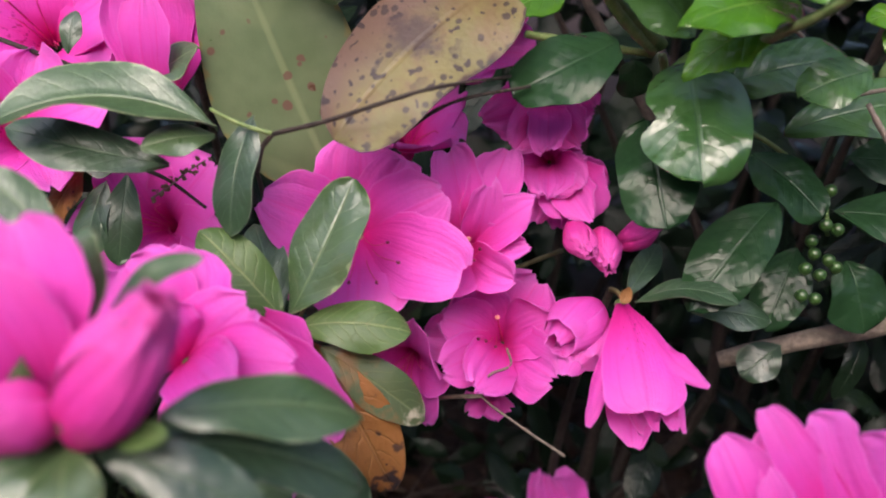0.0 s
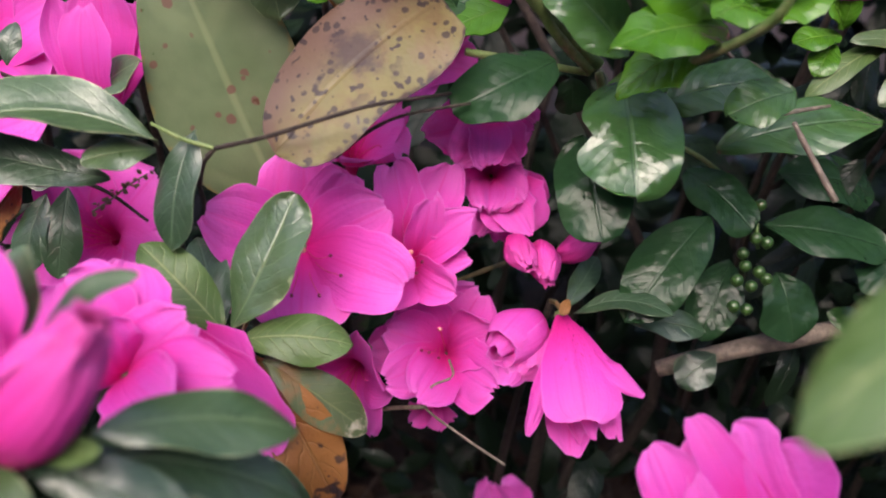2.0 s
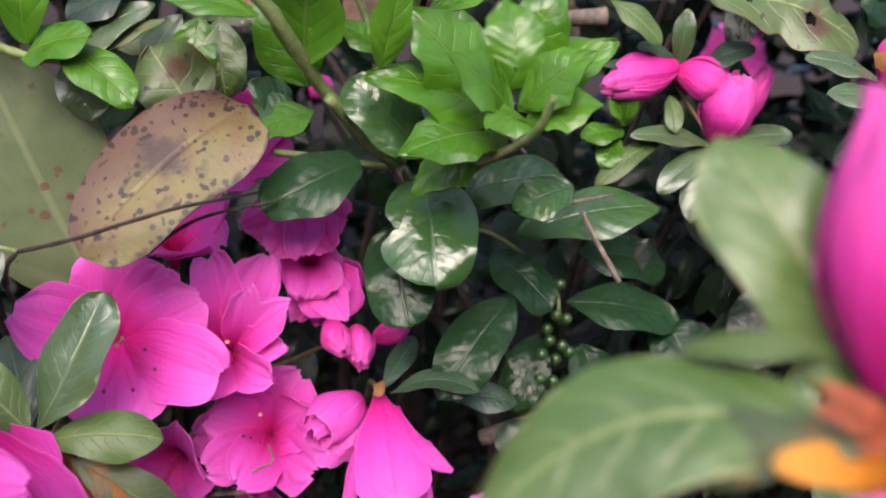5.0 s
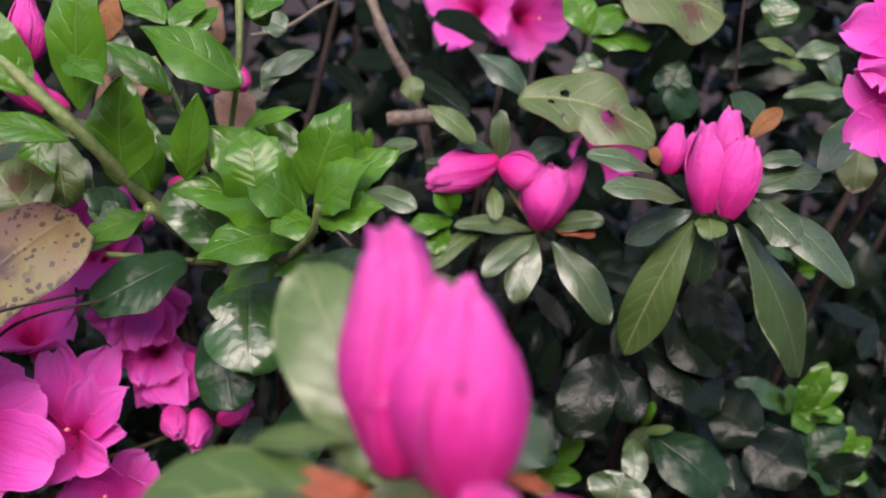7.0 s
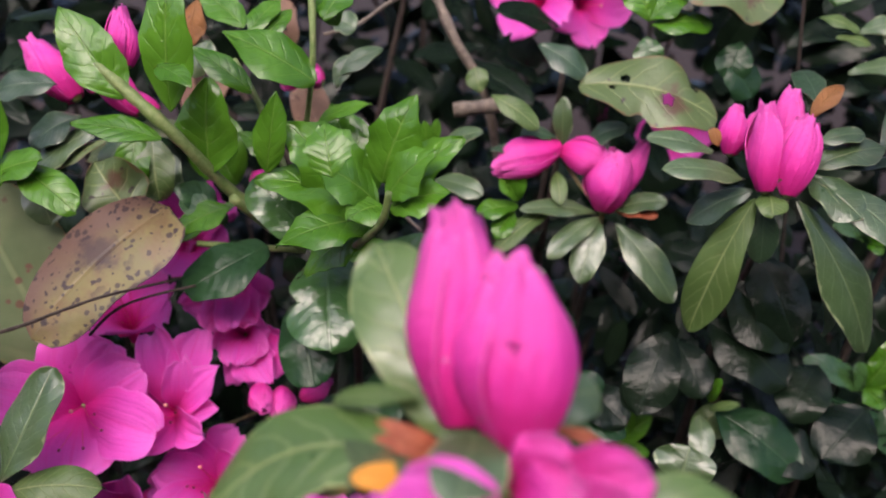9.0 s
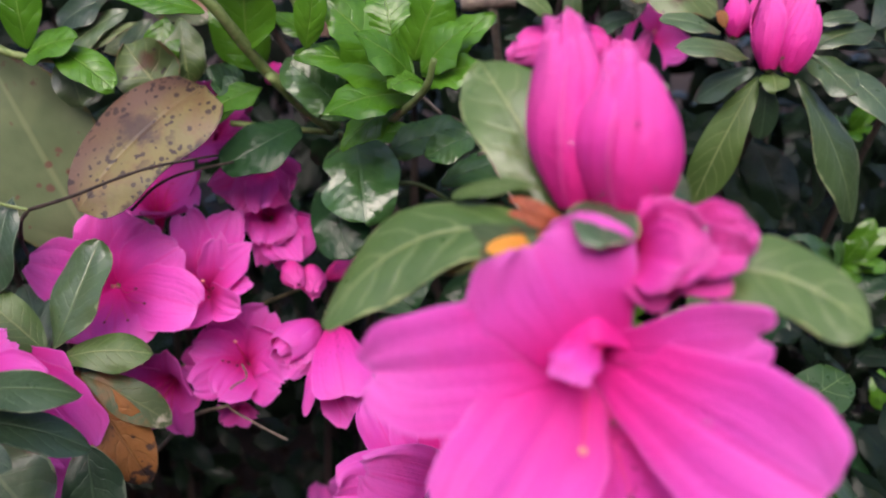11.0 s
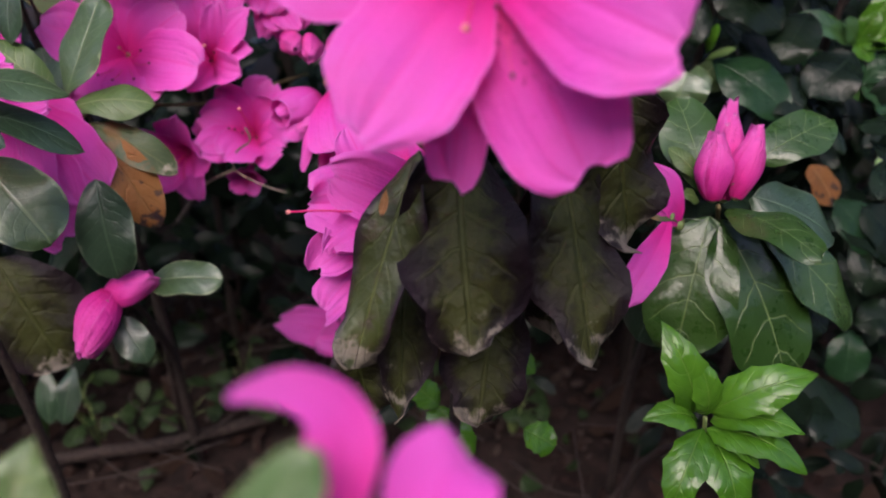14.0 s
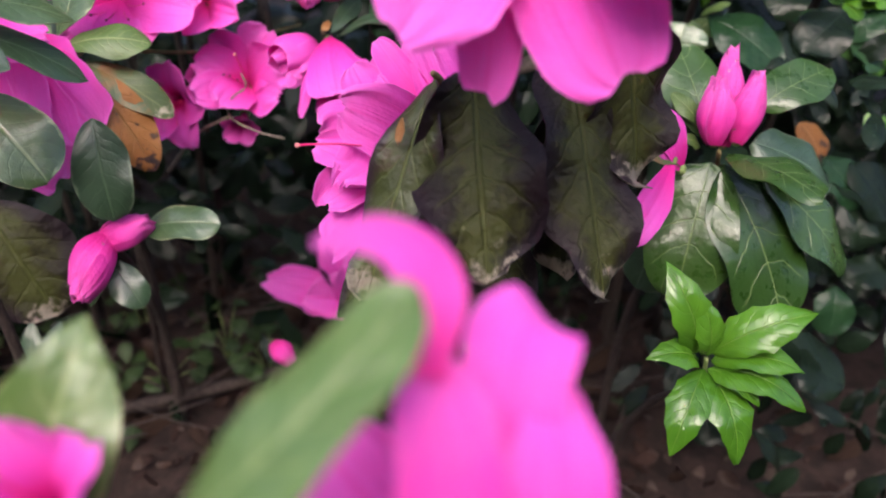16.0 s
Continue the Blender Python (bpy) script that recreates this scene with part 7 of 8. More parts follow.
leaf(holly, (0.3432, 0.3186, 0.4397), (0.3238, 0.2987, 0.4174), 0.0290, (-0.18, -0.57, 0.80), SHRUB_SHADED, shape='holly')
leaf(holly, (0.3708, 0.3092, 0.4189), (0.3418, 0.2910, 0.3994), 0.0323, (-0.18, -0.57, 0.80), SHRUB_SHADED, shape='holly')
leaf(holly, (0.2575, 0.3442, 0.4935), (0.2831, 0.3274, 0.4914), 0.0194, (-0.18, -0.57, 0.80), SHRUB_SHADED, shape='holly')
leaf(holly, (0.2126, 0.3259, 0.4286), (0.2199, 0.3072, 0.4162), 0.0290, (-0.18, -0.57, 0.80), HOLLY, shape='holly')
leaf(holly, (0.2076, 0.3195, 0.4084), (0.2407, 0.3012, 0.4039), 0.0194, (-0.18, -0.57, 0.80), HOLLY, shape='holly')
leaf(holly, (0.2219, 0.3225, 0.4206), (0.2404, 0.3031, 0.4094), 0.0258, (-0.18, -0.57, 0.80), SHRUB_SHADED, shape='holly')
leaf(holly, (0.3841, 0.3356, 0.4177), (0.3970, 0.3354, 0.4479), 0.0144, (0.06, -0.59, 0.80), HOLLY_NEW, shape='holly', teeth=0.06)
leaf(holly, (0.3841, 0.3356, 0.4177), (0.4080, 0.3328, 0.4427), 0.0137, (0.19, -0.59, 0.78), HOLLY_NEW, shape='holly', teeth=0.06)
leaf(holly, (0.3841, 0.3356, 0.4177), (0.4074, 0.3253, 0.4206), 0.0137, (0.17, -0.59, 0.79), HOLLY_NEW, shape='holly', teeth=0.06)
leaf(holly, (0.3841, 0.3356, 0.4177), (0.3912, 0.3323, 0.4372), 0.0137, (-0.02, -0.59, 0.81), HOLLY_NEW, shape='holly', teeth=0.06)
leaf(holly, (0.3841, 0.3356, 0.4177), (0.3728, 0.3325, 0.4332), 0.0137, (-0.26, -0.56, 0.79), HOLLY_MID, shape='holly', teeth=0.06)
leaf(holly, (0.3841, 0.3356, 0.4177), (0.3449, 0.3352, 0.4343), 0.0165, (-0.57, -0.45, 0.69), HOLLY_MID, shape='holly', teeth=0.06)
leaf(holly, (0.3841, 0.3356, 0.4177), (0.3892, 0.3234, 0.4107), 0.0137, (-0.06, -0.59, 0.81), HOLLY_NEW, shape='holly', teeth=0.06)
leaf(holly, (0.4012, 0.3233, 0.3858), (0.4128, 0.3231, 0.4153), 0.0137, (0.06, -0.59, 0.80), HOLLY_NEW, shape='holly', teeth=0.06)
leaf(holly, (0.4012, 0.3233, 0.3858), (0.4234, 0.3205, 0.4104), 0.0131, (0.19, -0.59, 0.78), HOLLY_NEW, shape='holly', teeth=0.06)
leaf(holly, (0.4012, 0.3233, 0.3858), (0.4227, 0.3134, 0.3895), 0.0131, (0.17, -0.59, 0.79), HOLLY_NEW, shape='holly', teeth=0.06)
leaf(holly, (0.4012, 0.3233, 0.3858), (0.4074, 0.3201, 0.4052), 0.0131, (-0.02, -0.59, 0.81), HOLLY_NEW, shape='holly', teeth=0.06)
leaf(holly, (0.4012, 0.3233, 0.3858), (0.3899, 0.3202, 0.4013), 0.0131, (-0.26, -0.56, 0.79), HOLLY_MID, shape='holly', teeth=0.06)
leaf(holly, (0.4012, 0.3233, 0.3858), (0.3634, 0.3229, 0.4024), 0.0157, (-0.57, -0.45, 0.69), HOLLY_MID, shape='holly', teeth=0.06)
leaf(holly, (0.4012, 0.3233, 0.3858), (0.4055, 0.3117, 0.3800), 0.0131, (-0.06, -0.59, 0.81), HOLLY_NEW, shape='holly', teeth=0.06)
leaf(holly, (0.2392, 0.3336, 0.3755), (0.2530, 0.3328, 0.4039), 0.0130, (0.06, -0.59, 0.80), HOLLY_NEW, shape='holly', teeth=0.06)
leaf(holly, (0.2392, 0.3336, 0.3755), (0.2630, 0.3303, 0.3993), 0.0124, (0.19, -0.59, 0.78), HOLLY_NEW, shape='holly', teeth=0.06)
leaf(holly, (0.2392, 0.3336, 0.3755), (0.2624, 0.3236, 0.3794), 0.0124, (0.17, -0.59, 0.79), HOLLY_NEW, shape='holly', teeth=0.06)
leaf(holly, (0.2392, 0.3336, 0.3755), (0.2479, 0.3299, 0.3944), 0.0124, (-0.02, -0.59, 0.81), HOLLY_NEW, shape='holly', teeth=0.06)
leaf(holly, (0.2392, 0.3336, 0.3755), (0.2314, 0.3301, 0.3907), 0.0124, (-0.26, -0.56, 0.79), HOLLY_MID, shape='holly', teeth=0.06)
leaf(holly, (0.2392, 0.3336, 0.3755), (0.2063, 0.3327, 0.3917), 0.0149, (-0.57, -0.45, 0.69), HOLLY_MID, shape='holly', teeth=0.06)
leaf(holly, (0.2392, 0.3336, 0.3755), (0.2461, 0.3220, 0.3705), 0.0124, (-0.06, -0.59, 0.81), HOLLY_NEW, shape='holly', teeth=0.06)
leaf(holly, (0.3839, 0.3621, 0.4954), (0.3898, 0.3585, 0.5138), 0.0087, (0.06, -0.59, 0.80), HOLLY_NEW, shape='holly', teeth=0.06)
leaf(holly, (0.3839, 0.3621, 0.4954), (0.3965, 0.3569, 0.5106), 0.0083, (0.19, -0.59, 0.78), HOLLY_NEW, shape='holly', teeth=0.06)
leaf(holly, (0.3839, 0.3621, 0.4954), (0.3961, 0.3524, 0.4974), 0.0083, (0.17, -0.59, 0.79), HOLLY_NEW, shape='holly', teeth=0.06)
leaf(holly, (0.3839, 0.3621, 0.4954), (0.3864, 0.3566, 0.5074), 0.0083, (-0.02, -0.59, 0.81), HOLLY_NEW, shape='holly', teeth=0.06)
leaf(holly, (0.3839, 0.3621, 0.4954), (0.3754, 0.3567, 0.5049), 0.0083, (-0.26, -0.56, 0.79), HOLLY_MID, shape='holly', teeth=0.06)
leaf(holly, (0.3839, 0.3621, 0.4954), (0.3586, 0.3584, 0.5056), 0.0099, (-0.57, -0.45, 0.69), HOLLY_MID, shape='holly', teeth=0.06)
leaf(holly, (0.3839, 0.3621, 0.4954), (0.3852, 0.3513, 0.4914), 0.0083, (-0.06, -0.59, 0.81), HOLLY_NEW, shape='holly', teeth=0.06)
leaf(holly, (0.2557, 0.2587, 0.4060), (0.2603, 0.2639, 0.4224), 0.0289, (-0.18, -0.52, 0.84), AZALEA, shape='oval')

spray = thing('azalea_branch', (0.1333, 0.0599, 0.5422), 'azalea shoot with upright pink buds and one large open flower', 'azalea')
to_soil(spray, (0.1388, 0.0740, 0.5306), back=0.1)
stem(spray, [(0.1388, 0.0740, 0.5306), (0.1327, 0.0600, 0.5421), (0.1309, 0.0583, 0.5480)], 0.00176, 0.00132, STEM_RED, name='twig')
bud(spray, (0.1345, 0.0797, 0.5432), (0.1314, 0.0977, 0.5846), 0.0222, seed=91, wraps=4)
bud(spray, (0.1458, 0.0717, 0.5431), (0.1423, 0.0877, 0.5775), 0.0268, seed=92, wraps=4)
fl = bloom(spray, (0.1423, 0.0599, 0.5396))
petal(fl, (0.1423, 0.0599, 0.5396), (0.1680, 0.0568, 0.5471), 0.0148, (-0.12, -0.87, 0.47), bend=0.14, ruffle=0.24, cup=0.4, waist=0.3, seed=1860, material=BUD_PINK)
petal(fl, (0.1423, 0.0599, 0.5396), (0.1630, 0.0513, 0.5382), 0.0135, (-0.12, -0.87, 0.47), bend=0.14, ruffle=0.24, cup=0.4, waist=0.3, seed=1861, material=BUD_PINK)
petal(fl, (0.1423, 0.0599, 0.5396), (0.1536, 0.0618, 0.5493), 0.0149, (-0.12, -0.87, 0.47), bend=0.14, ruffle=0.24, cup=0.4, waist=0.3, seed=1862, material=BUD_PINK)
petal(fl, (0.1423, 0.0599, 0.5396), (0.1490, 0.0491, 0.5337), 0.0158, (-0.12, -0.87, 0.47), bend=0.14, ruffle=0.24, cup=0.4, waist=0.3, seed=1863, material=BUD_PINK)
petal(fl, (0.1423, 0.0599, 0.5396), (0.1545, 0.0482, 0.5485), 0.0178, (-0.12, -0.87, 0.47), bend=0.14, ruffle=0.24, cup=0.4, waist=0.3, seed=1864, material=BUD_PINK)
petal(fl, (0.1423, 0.0599, 0.5396), (0.1503, 0.0444, 0.5437), 0.0164, (-0.12, -0.87, 0.47), bend=0.14, ruffle=0.24, cup=0.4, waist=0.3, seed=1865, material=BUD_PINK)
petal(fl, (0.1423, 0.0599, 0.5396), (0.1645, 0.0493, 0.5443), 0.0108, (-0.12, -0.87, 0.47), bend=0.14, ruffle=0.24, cup=0.4, waist=0.3, seed=1866, material=BUD_PINK)
leaf(spray, (0.1317, 0.0726, 0.5405), (0.1168, 0.0730, 0.5474), 0.0034, (-0.11, -0.65, 0.75), STEM_RED, name='bud_scale', bend=0.1)
leaf(spray, (0.1317, 0.0726, 0.5405), (0.1164, 0.0718, 0.5443), 0.0034, (-0.11, -0.65, 0.75), STEM_RED, name='bud_scale', bend=0.1)
leaf(spray, (0.1317, 0.0726, 0.5405), (0.1229, 0.0691, 0.5399), 0.0034, (-0.11, -0.65, 0.75), STEM_RED, name='bud_scale', bend=0.1)
leaf(spray, (0.1317, 0.0726, 0.5405), (0.1204, 0.0705, 0.5425), 0.0034, (-0.11, -0.65, 0.75), STEM_RED, name='bud_scale', bend=0.1)
leaf(spray, (0.1534, 0.0777, 0.5439), (0.1649, 0.0795, 0.5391), 0.0030, (-0.11, -0.65, 0.75), STEM_RED, name='bud_scale')
leaf(spray, (0.1350, 0.0690, 0.5350), (0.1118, 0.0700, 0.5365), 0.0067, (-0.11, -0.65, 0.75), YELLOW, name='faded_petal', bend=0.08, shape='oval')
droplets(spray, ((0.1427, 0.0698, 0.5661), 0.00149), ((0.1366, 0.0802, 0.5707), 0.00077), ((0.1298, 0.0747, 0.5608), 0.00064), ((0.1508, 0.0444, 0.5524), 0.00067))
leaf(spray, (0.1287, 0.0728, 0.5375), (0.0745, 0.0845, 0.5085), 0.0240, (-0.18, -0.46, 0.87), AZALEA_PALE, side=-0.16, bend=0.1, fold=0.1, shape='oval')
leaf(spray, (0.1363, 0.0685, 0.5480), (0.1319, 0.0486, 0.5459), 0.0151, (-0.11, -0.59, 0.80), AZALEA, shape='oval', label='short leaf under the buds')
leaf(spray, (0.1562, 0.0624, 0.5345), (0.1922, 0.0444, 0.5290), 0.0219, (0.02, -0.54, 0.84), AZALEA_PALE, side=0.1, shape='oval')
leaf(spray, (0.1347, 0.0828, 0.5373), (0.1143, 0.1158, 0.5705), 0.0237, (-0.20, -0.63, 0.75), AZALEA_PALE, shape='oval')
leaf(spray, (0.1493, 0.0797, 0.5475), (0.1648, 0.0884, 0.5471), 0.0125, (0.06, -0.65, 0.75), AZALEA, shape='oval')
leaf(spray, (0.1242, 0.0689, 0.5398), (0.0995, 0.0875, 0.5242), 0.0122, (-0.11, -0.59, 0.80), AZALEA_MOTTLED)
leaf(spray, (0.1251, 0.0828, 0.5473), (0.1063, 0.0933, 0.5404), 0.0055, (-0.11, -0.53, 0.84), AZALEA_OLIVE)
fl = bloom(spray, (0.1389, 0.0752, 0.5140))
petal(fl, (0.1330, 0.0520, 0.5182), (0.1178, 0.0565, 0.5456), 0.0372, (-0.23, -0.92, 0.31), bend=0.06, ruffle=0.09, cup=0.06, waist=0.5, round_at=0.70, notch=0.06, seed=3100)
petal(fl, (0.1379, 0.0516, 0.5207), (0.1679, 0.0392, 0.5310), 0.0174, (-0.40, -0.91, 0.12), bend=0.06, ruffle=0.09, cup=0.06, waist=0.34, round_at=0.70, notch=0.08, seed=3101)
petal(fl, (0.1333, 0.0557, 0.5165), (0.0820, 0.0501, 0.5155), 0.0291, (-0.23, -0.92, 0.31), bend=0.06, ruffle=0.09, cup=0.06, waist=0.34, round_at=0.5, seed=3102)
petal(fl, (0.1338, 0.0571, 0.5146), (0.1050, 0.0282, 0.4826), 0.0353, (-0.23, -0.92, 0.31), bend=0.06, ruffle=0.09, cup=0.06, waist=0.34, round_at=0.62, seed=3103)
petal(fl, (0.1325, 0.0561, 0.5113), (0.1278, 0.0451, 0.4607), 0.0167, (-0.23, -0.92, 0.31), bend=0.06, ruffle=0.09, cup=0.06, waist=0.34, round_at=0.70, seed=3104)
petal(fl, (0.1357, 0.0566, 0.5147), (0.1605, 0.0305, 0.4694), 0.0360, (-0.23, -0.92, 0.31), bend=0.06, ruffle=0.09, cup=0.06, waist=0.34, round_at=0.56, material=PINK_SPOTTED, seed=3105)
petal(fl, (0.1377, 0.0547, 0.5169), (0.1733, 0.0148, 0.5071), 0.0341, (-0.41, -0.86, 0.29), bend=0.06, ruffle=0.09, cup=0.06, waist=0.34, round_at=0.70, seed=3106)
style(fl, [(0.1389, 0.0752, 0.5140), (0.1335, 0.0521, 0.5129), (0.1293, 0.0363, 0.5049)])
filaments(fl, (0.1389, 0.0752, 0.5140), (0.1185, 0.0390, 0.4966), (0.1292, 0.0346, 0.4928), (0.1401, 0.0327, 0.4951), (0.1366, 0.0406, 0.5087))
ribbon(fl, [(0.1335, 0.0539, 0.5239), (0.1272, 0.0424, 0.5239), (0.1251, 0.0392, 0.5199)], [0.0070, 0.0105, 0.0080], (-0.11, -0.53, 0.84), seed=9, cup=-0.25, ruffle=0.07)
corolla_tube(fl, [(0.1373, 0.0657, 0.5425), (0.1362, 0.0648, 0.5335), (0.1338, 0.0543, 0.5190)], 0.00233, 0.00900)
droplets(spray, ((0.1495, 0.0254, 0.5194), 0.00079))

spray = thing('azalea_branch', (0.0924, 0.1632, 0.4241), 'azalea branch with crumpled pink flowers and blighted leaves', 'azalea')
to_soil(spray, (0.1295, 0.1763, 0.4106), back=0.12)
stem(spray, [(0.1295, 0.1763, 0.4106), (0.1235, 0.1346, 0.4343), (0.1202, 0.1265, 0.4400)], 0.00193, 0.00121, STEM_AZALEA, name='twig')
fl = bloom(spray, (0.1268, 0.1673, 0.3905))
petal(fl, (0.1073, 0.1682, 0.3917), (0.0902, 0.1864, 0.4220), 0.0181, (-0.05, -0.71, 0.62), bend=0.1, ruffle=0.14, cup=0.4, waist=0.5, round_at=0.78, ragged=0.5, seed=2020)
petal(fl, (0.1207, 0.1690, 0.4085), (0.0998, 0.1885, 0.4330), 0.0153, (-0.05, -0.71, 0.62), bend=0.04, ruffle=0.12, cup=0.3, waist=0.9, round_at=0.25, notch=0.0, ragged=0.3, seed=2021)
petal(fl, (0.1246, 0.1637, 0.3995), (0.1092, 0.1868, 0.4308), 0.0287, (-0.34, -0.73, 0.60), bend=0.05, ruffle=0.09, cup=0.1, waist=0.7, round_at=0.84, notch=0.04, ragged=0.8, crease=0.07, seed=2022)
petal(fl, (0.1331, 0.1612, 0.3992), (0.1214, 0.1844, 0.4303), 0.0331, (-0.64, -0.75, 0.57), bend=0.06, ruffle=0.09, cup=0.2, waist=0.7, round_at=0.70, ragged=0.7, crease=0.07, seed=2023)
petal(fl, (0.1104, 0.1643, 0.4011), (0.1009, 0.1756, 0.4208), 0.0105, (-0.34, -0.73, 0.60), bend=0.08, ruffle=0.12, cup=0.3, waist=0.6, ragged=0.9, seed=2029)
petal(fl, (0.1268, 0.1673, 0.3905), (0.0750, 0.1433, 0.4080), 0.0325, (-0.41, -0.72, 0.57), bend=0.12, ruffle=0.24, cup=0.3, waist=0.4, seed=2024)
petal(fl, (0.1268, 0.1673, 0.3905), (0.0868, 0.1379, 0.4235), 0.0296, (-0.41, -0.72, 0.57), bend=0.12, ruffle=0.24, cup=0.3, waist=0.4, seed=2025)
petal(fl, (0.1268, 0.1673, 0.3905), (0.0814, 0.1269, 0.3653), 0.0241, (-0.41, -0.72, 0.57), bend=0.12, ruffle=0.24, cup=0.3, waist=0.4, seed=2026)
petal(fl, (0.1268, 0.1673, 0.3905), (0.0866, 0.1244, 0.3961), 0.0317, (-0.41, -0.72, 0.57), bend=0.12, ruffle=0.24, cup=0.3, waist=0.4, seed=2027)
petal(fl, (0.1268, 0.1673, 0.3905), (0.0784, 0.1308, 0.3837), 0.0238, (-0.41, -0.72, 0.57), bend=0.12, ruffle=0.24, cup=0.3, waist=0.4, seed=2028)
style(fl, [(0.1268, 0.1673, 0.3905), (0.0950, 0.1348, 0.4082), (0.0827, 0.1319, 0.4101), (0.0710, 0.1331, 0.4089)])
fl = bloom(spray, (0.0981, 0.3718, 0.1745))
petal(fl, (0.0981, 0.3718, 0.1745), (0.0198, 0.3713, 0.1951), 0.0307, (-0.31, -0.69, 0.66), ruffle=0.34, waist=0.4, seed=2060)
petal(fl, (0.0981, 0.3718, 0.1745), (0.0678, 0.3807, 0.2290), 0.0368, (-0.31, -0.69, 0.66), ruffle=0.34, waist=0.4, seed=2061)
petal(fl, (0.0981, 0.3718, 0.1745), (0.0500, 0.3538, 0.1918), 0.0333, (-0.31, -0.69, 0.66), ruffle=0.34, waist=0.4, seed=2062)
petal(fl, (0.0981, 0.3718, 0.1745), (0.0739, 0.3614, 0.2145), 0.0333, (-0.31, -0.69, 0.66), ruffle=0.34, waist=0.4, seed=2063)
fl = bloom(spray, (0.2306, 0.1705, 0.3874))
petal(fl, (0.2306, 0.1705, 0.3874), (0.2052, 0.1389, 0.3613), 0.0154, (0.14, -0.82, 0.56), ruffle=0.12, seed=2080)
petal(fl, (0.2306, 0.1705, 0.3874), (0.2124, 0.1482, 0.3664), 0.0121, (0.14, -0.82, 0.56), ruffle=0.12, seed=2081)
fl = bloom(spray, (0.2364, 0.1728, 0.3818))
petal(fl, (0.2364, 0.1728, 0.3818), (0.2200, 0.1736, 0.4098), 0.0152, (0.14, -0.82, 0.56), ruffle=0.1, seed=2100)
petal(fl, (0.2364, 0.1728, 0.3818), (0.2239, 0.1705, 0.3943), 0.0109, (0.14, -0.82, 0.56), ruffle=0.1, seed=2101)
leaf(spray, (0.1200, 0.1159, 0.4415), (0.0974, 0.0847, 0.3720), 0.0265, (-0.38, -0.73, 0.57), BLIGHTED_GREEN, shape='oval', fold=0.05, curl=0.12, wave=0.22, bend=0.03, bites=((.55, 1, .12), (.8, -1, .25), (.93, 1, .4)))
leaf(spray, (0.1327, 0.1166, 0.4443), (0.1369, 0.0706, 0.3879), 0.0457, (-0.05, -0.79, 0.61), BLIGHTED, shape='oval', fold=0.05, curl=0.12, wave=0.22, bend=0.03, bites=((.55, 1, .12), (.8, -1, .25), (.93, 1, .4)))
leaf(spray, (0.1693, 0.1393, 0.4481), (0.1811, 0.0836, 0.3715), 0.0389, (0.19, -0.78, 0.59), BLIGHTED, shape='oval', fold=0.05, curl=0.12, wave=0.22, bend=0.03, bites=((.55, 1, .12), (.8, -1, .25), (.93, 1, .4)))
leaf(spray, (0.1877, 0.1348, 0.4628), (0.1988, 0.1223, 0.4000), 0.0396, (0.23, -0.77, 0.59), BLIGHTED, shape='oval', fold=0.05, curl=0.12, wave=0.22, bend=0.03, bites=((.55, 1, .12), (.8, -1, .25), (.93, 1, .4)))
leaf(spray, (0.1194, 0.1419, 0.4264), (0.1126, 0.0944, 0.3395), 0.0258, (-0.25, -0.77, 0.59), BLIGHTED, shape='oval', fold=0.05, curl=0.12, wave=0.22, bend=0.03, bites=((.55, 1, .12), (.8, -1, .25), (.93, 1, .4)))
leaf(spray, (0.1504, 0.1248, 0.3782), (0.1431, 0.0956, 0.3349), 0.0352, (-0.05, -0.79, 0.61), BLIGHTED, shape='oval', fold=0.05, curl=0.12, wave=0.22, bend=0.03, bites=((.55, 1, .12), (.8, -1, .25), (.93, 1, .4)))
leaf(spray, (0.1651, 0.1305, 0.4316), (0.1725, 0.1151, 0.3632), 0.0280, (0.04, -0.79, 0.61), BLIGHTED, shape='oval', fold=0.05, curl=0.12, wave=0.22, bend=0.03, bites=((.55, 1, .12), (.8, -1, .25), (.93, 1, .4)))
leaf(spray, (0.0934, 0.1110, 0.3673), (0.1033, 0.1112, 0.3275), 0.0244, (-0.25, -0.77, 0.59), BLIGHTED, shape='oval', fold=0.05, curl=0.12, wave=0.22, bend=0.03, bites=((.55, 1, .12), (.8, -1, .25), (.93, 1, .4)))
leaf(spray, (0.1090, 0.1045, 0.4320), (0.1075, 0.0993, 0.4246), 0.0029, (-0.34, -0.75, 0.58), ROTTEN, name='rust_spot', bend=0)

spray = thing('azalea_branch', (-0.0264, 0.2022, 0.3287), 'azalea twig with two small pink buds and grey-green leaves', 'azalea')
to_soil(spray, (-0.0462, 0.2389, 0.3101))
bud(spray, (-0.0270, 0.1939, 0.3343), (-0.0367, 0.1720, 0.3142), 0.0224, seed=111, wraps=3)
bud(spray, (-0.0296, 0.1937, 0.3295), (-0.0067, 0.1987, 0.3412), 0.0169, seed=112, wraps=3)
leaf(spray, (-0.0125, 0.2039, 0.3334), (0.0251, 0.2030, 0.3360), 0.0205, (-0.04, -0.44, 0.90), AZALEA, shape='oval')
leaf(spray, (-0.0278, 0.1969, 0.3190), (-0.0118, 0.1851, 0.2995), 0.0172, (-0.05, -0.50, 0.86), AZALEA_DARK)
leaf(spray, (-0.0376, 0.1867, 0.2993), (-0.0264, 0.1969, 0.3190), 0.0083, (-0.05, -0.50, 0.86), AZALEA)
leaf(spray, (-0.0261, 0.2019, 0.3903), (-0.0194, 0.1883, 0.3457), 0.0260, (0.04, -0.57, 0.82), AZALEA_DARK, shape='oval')
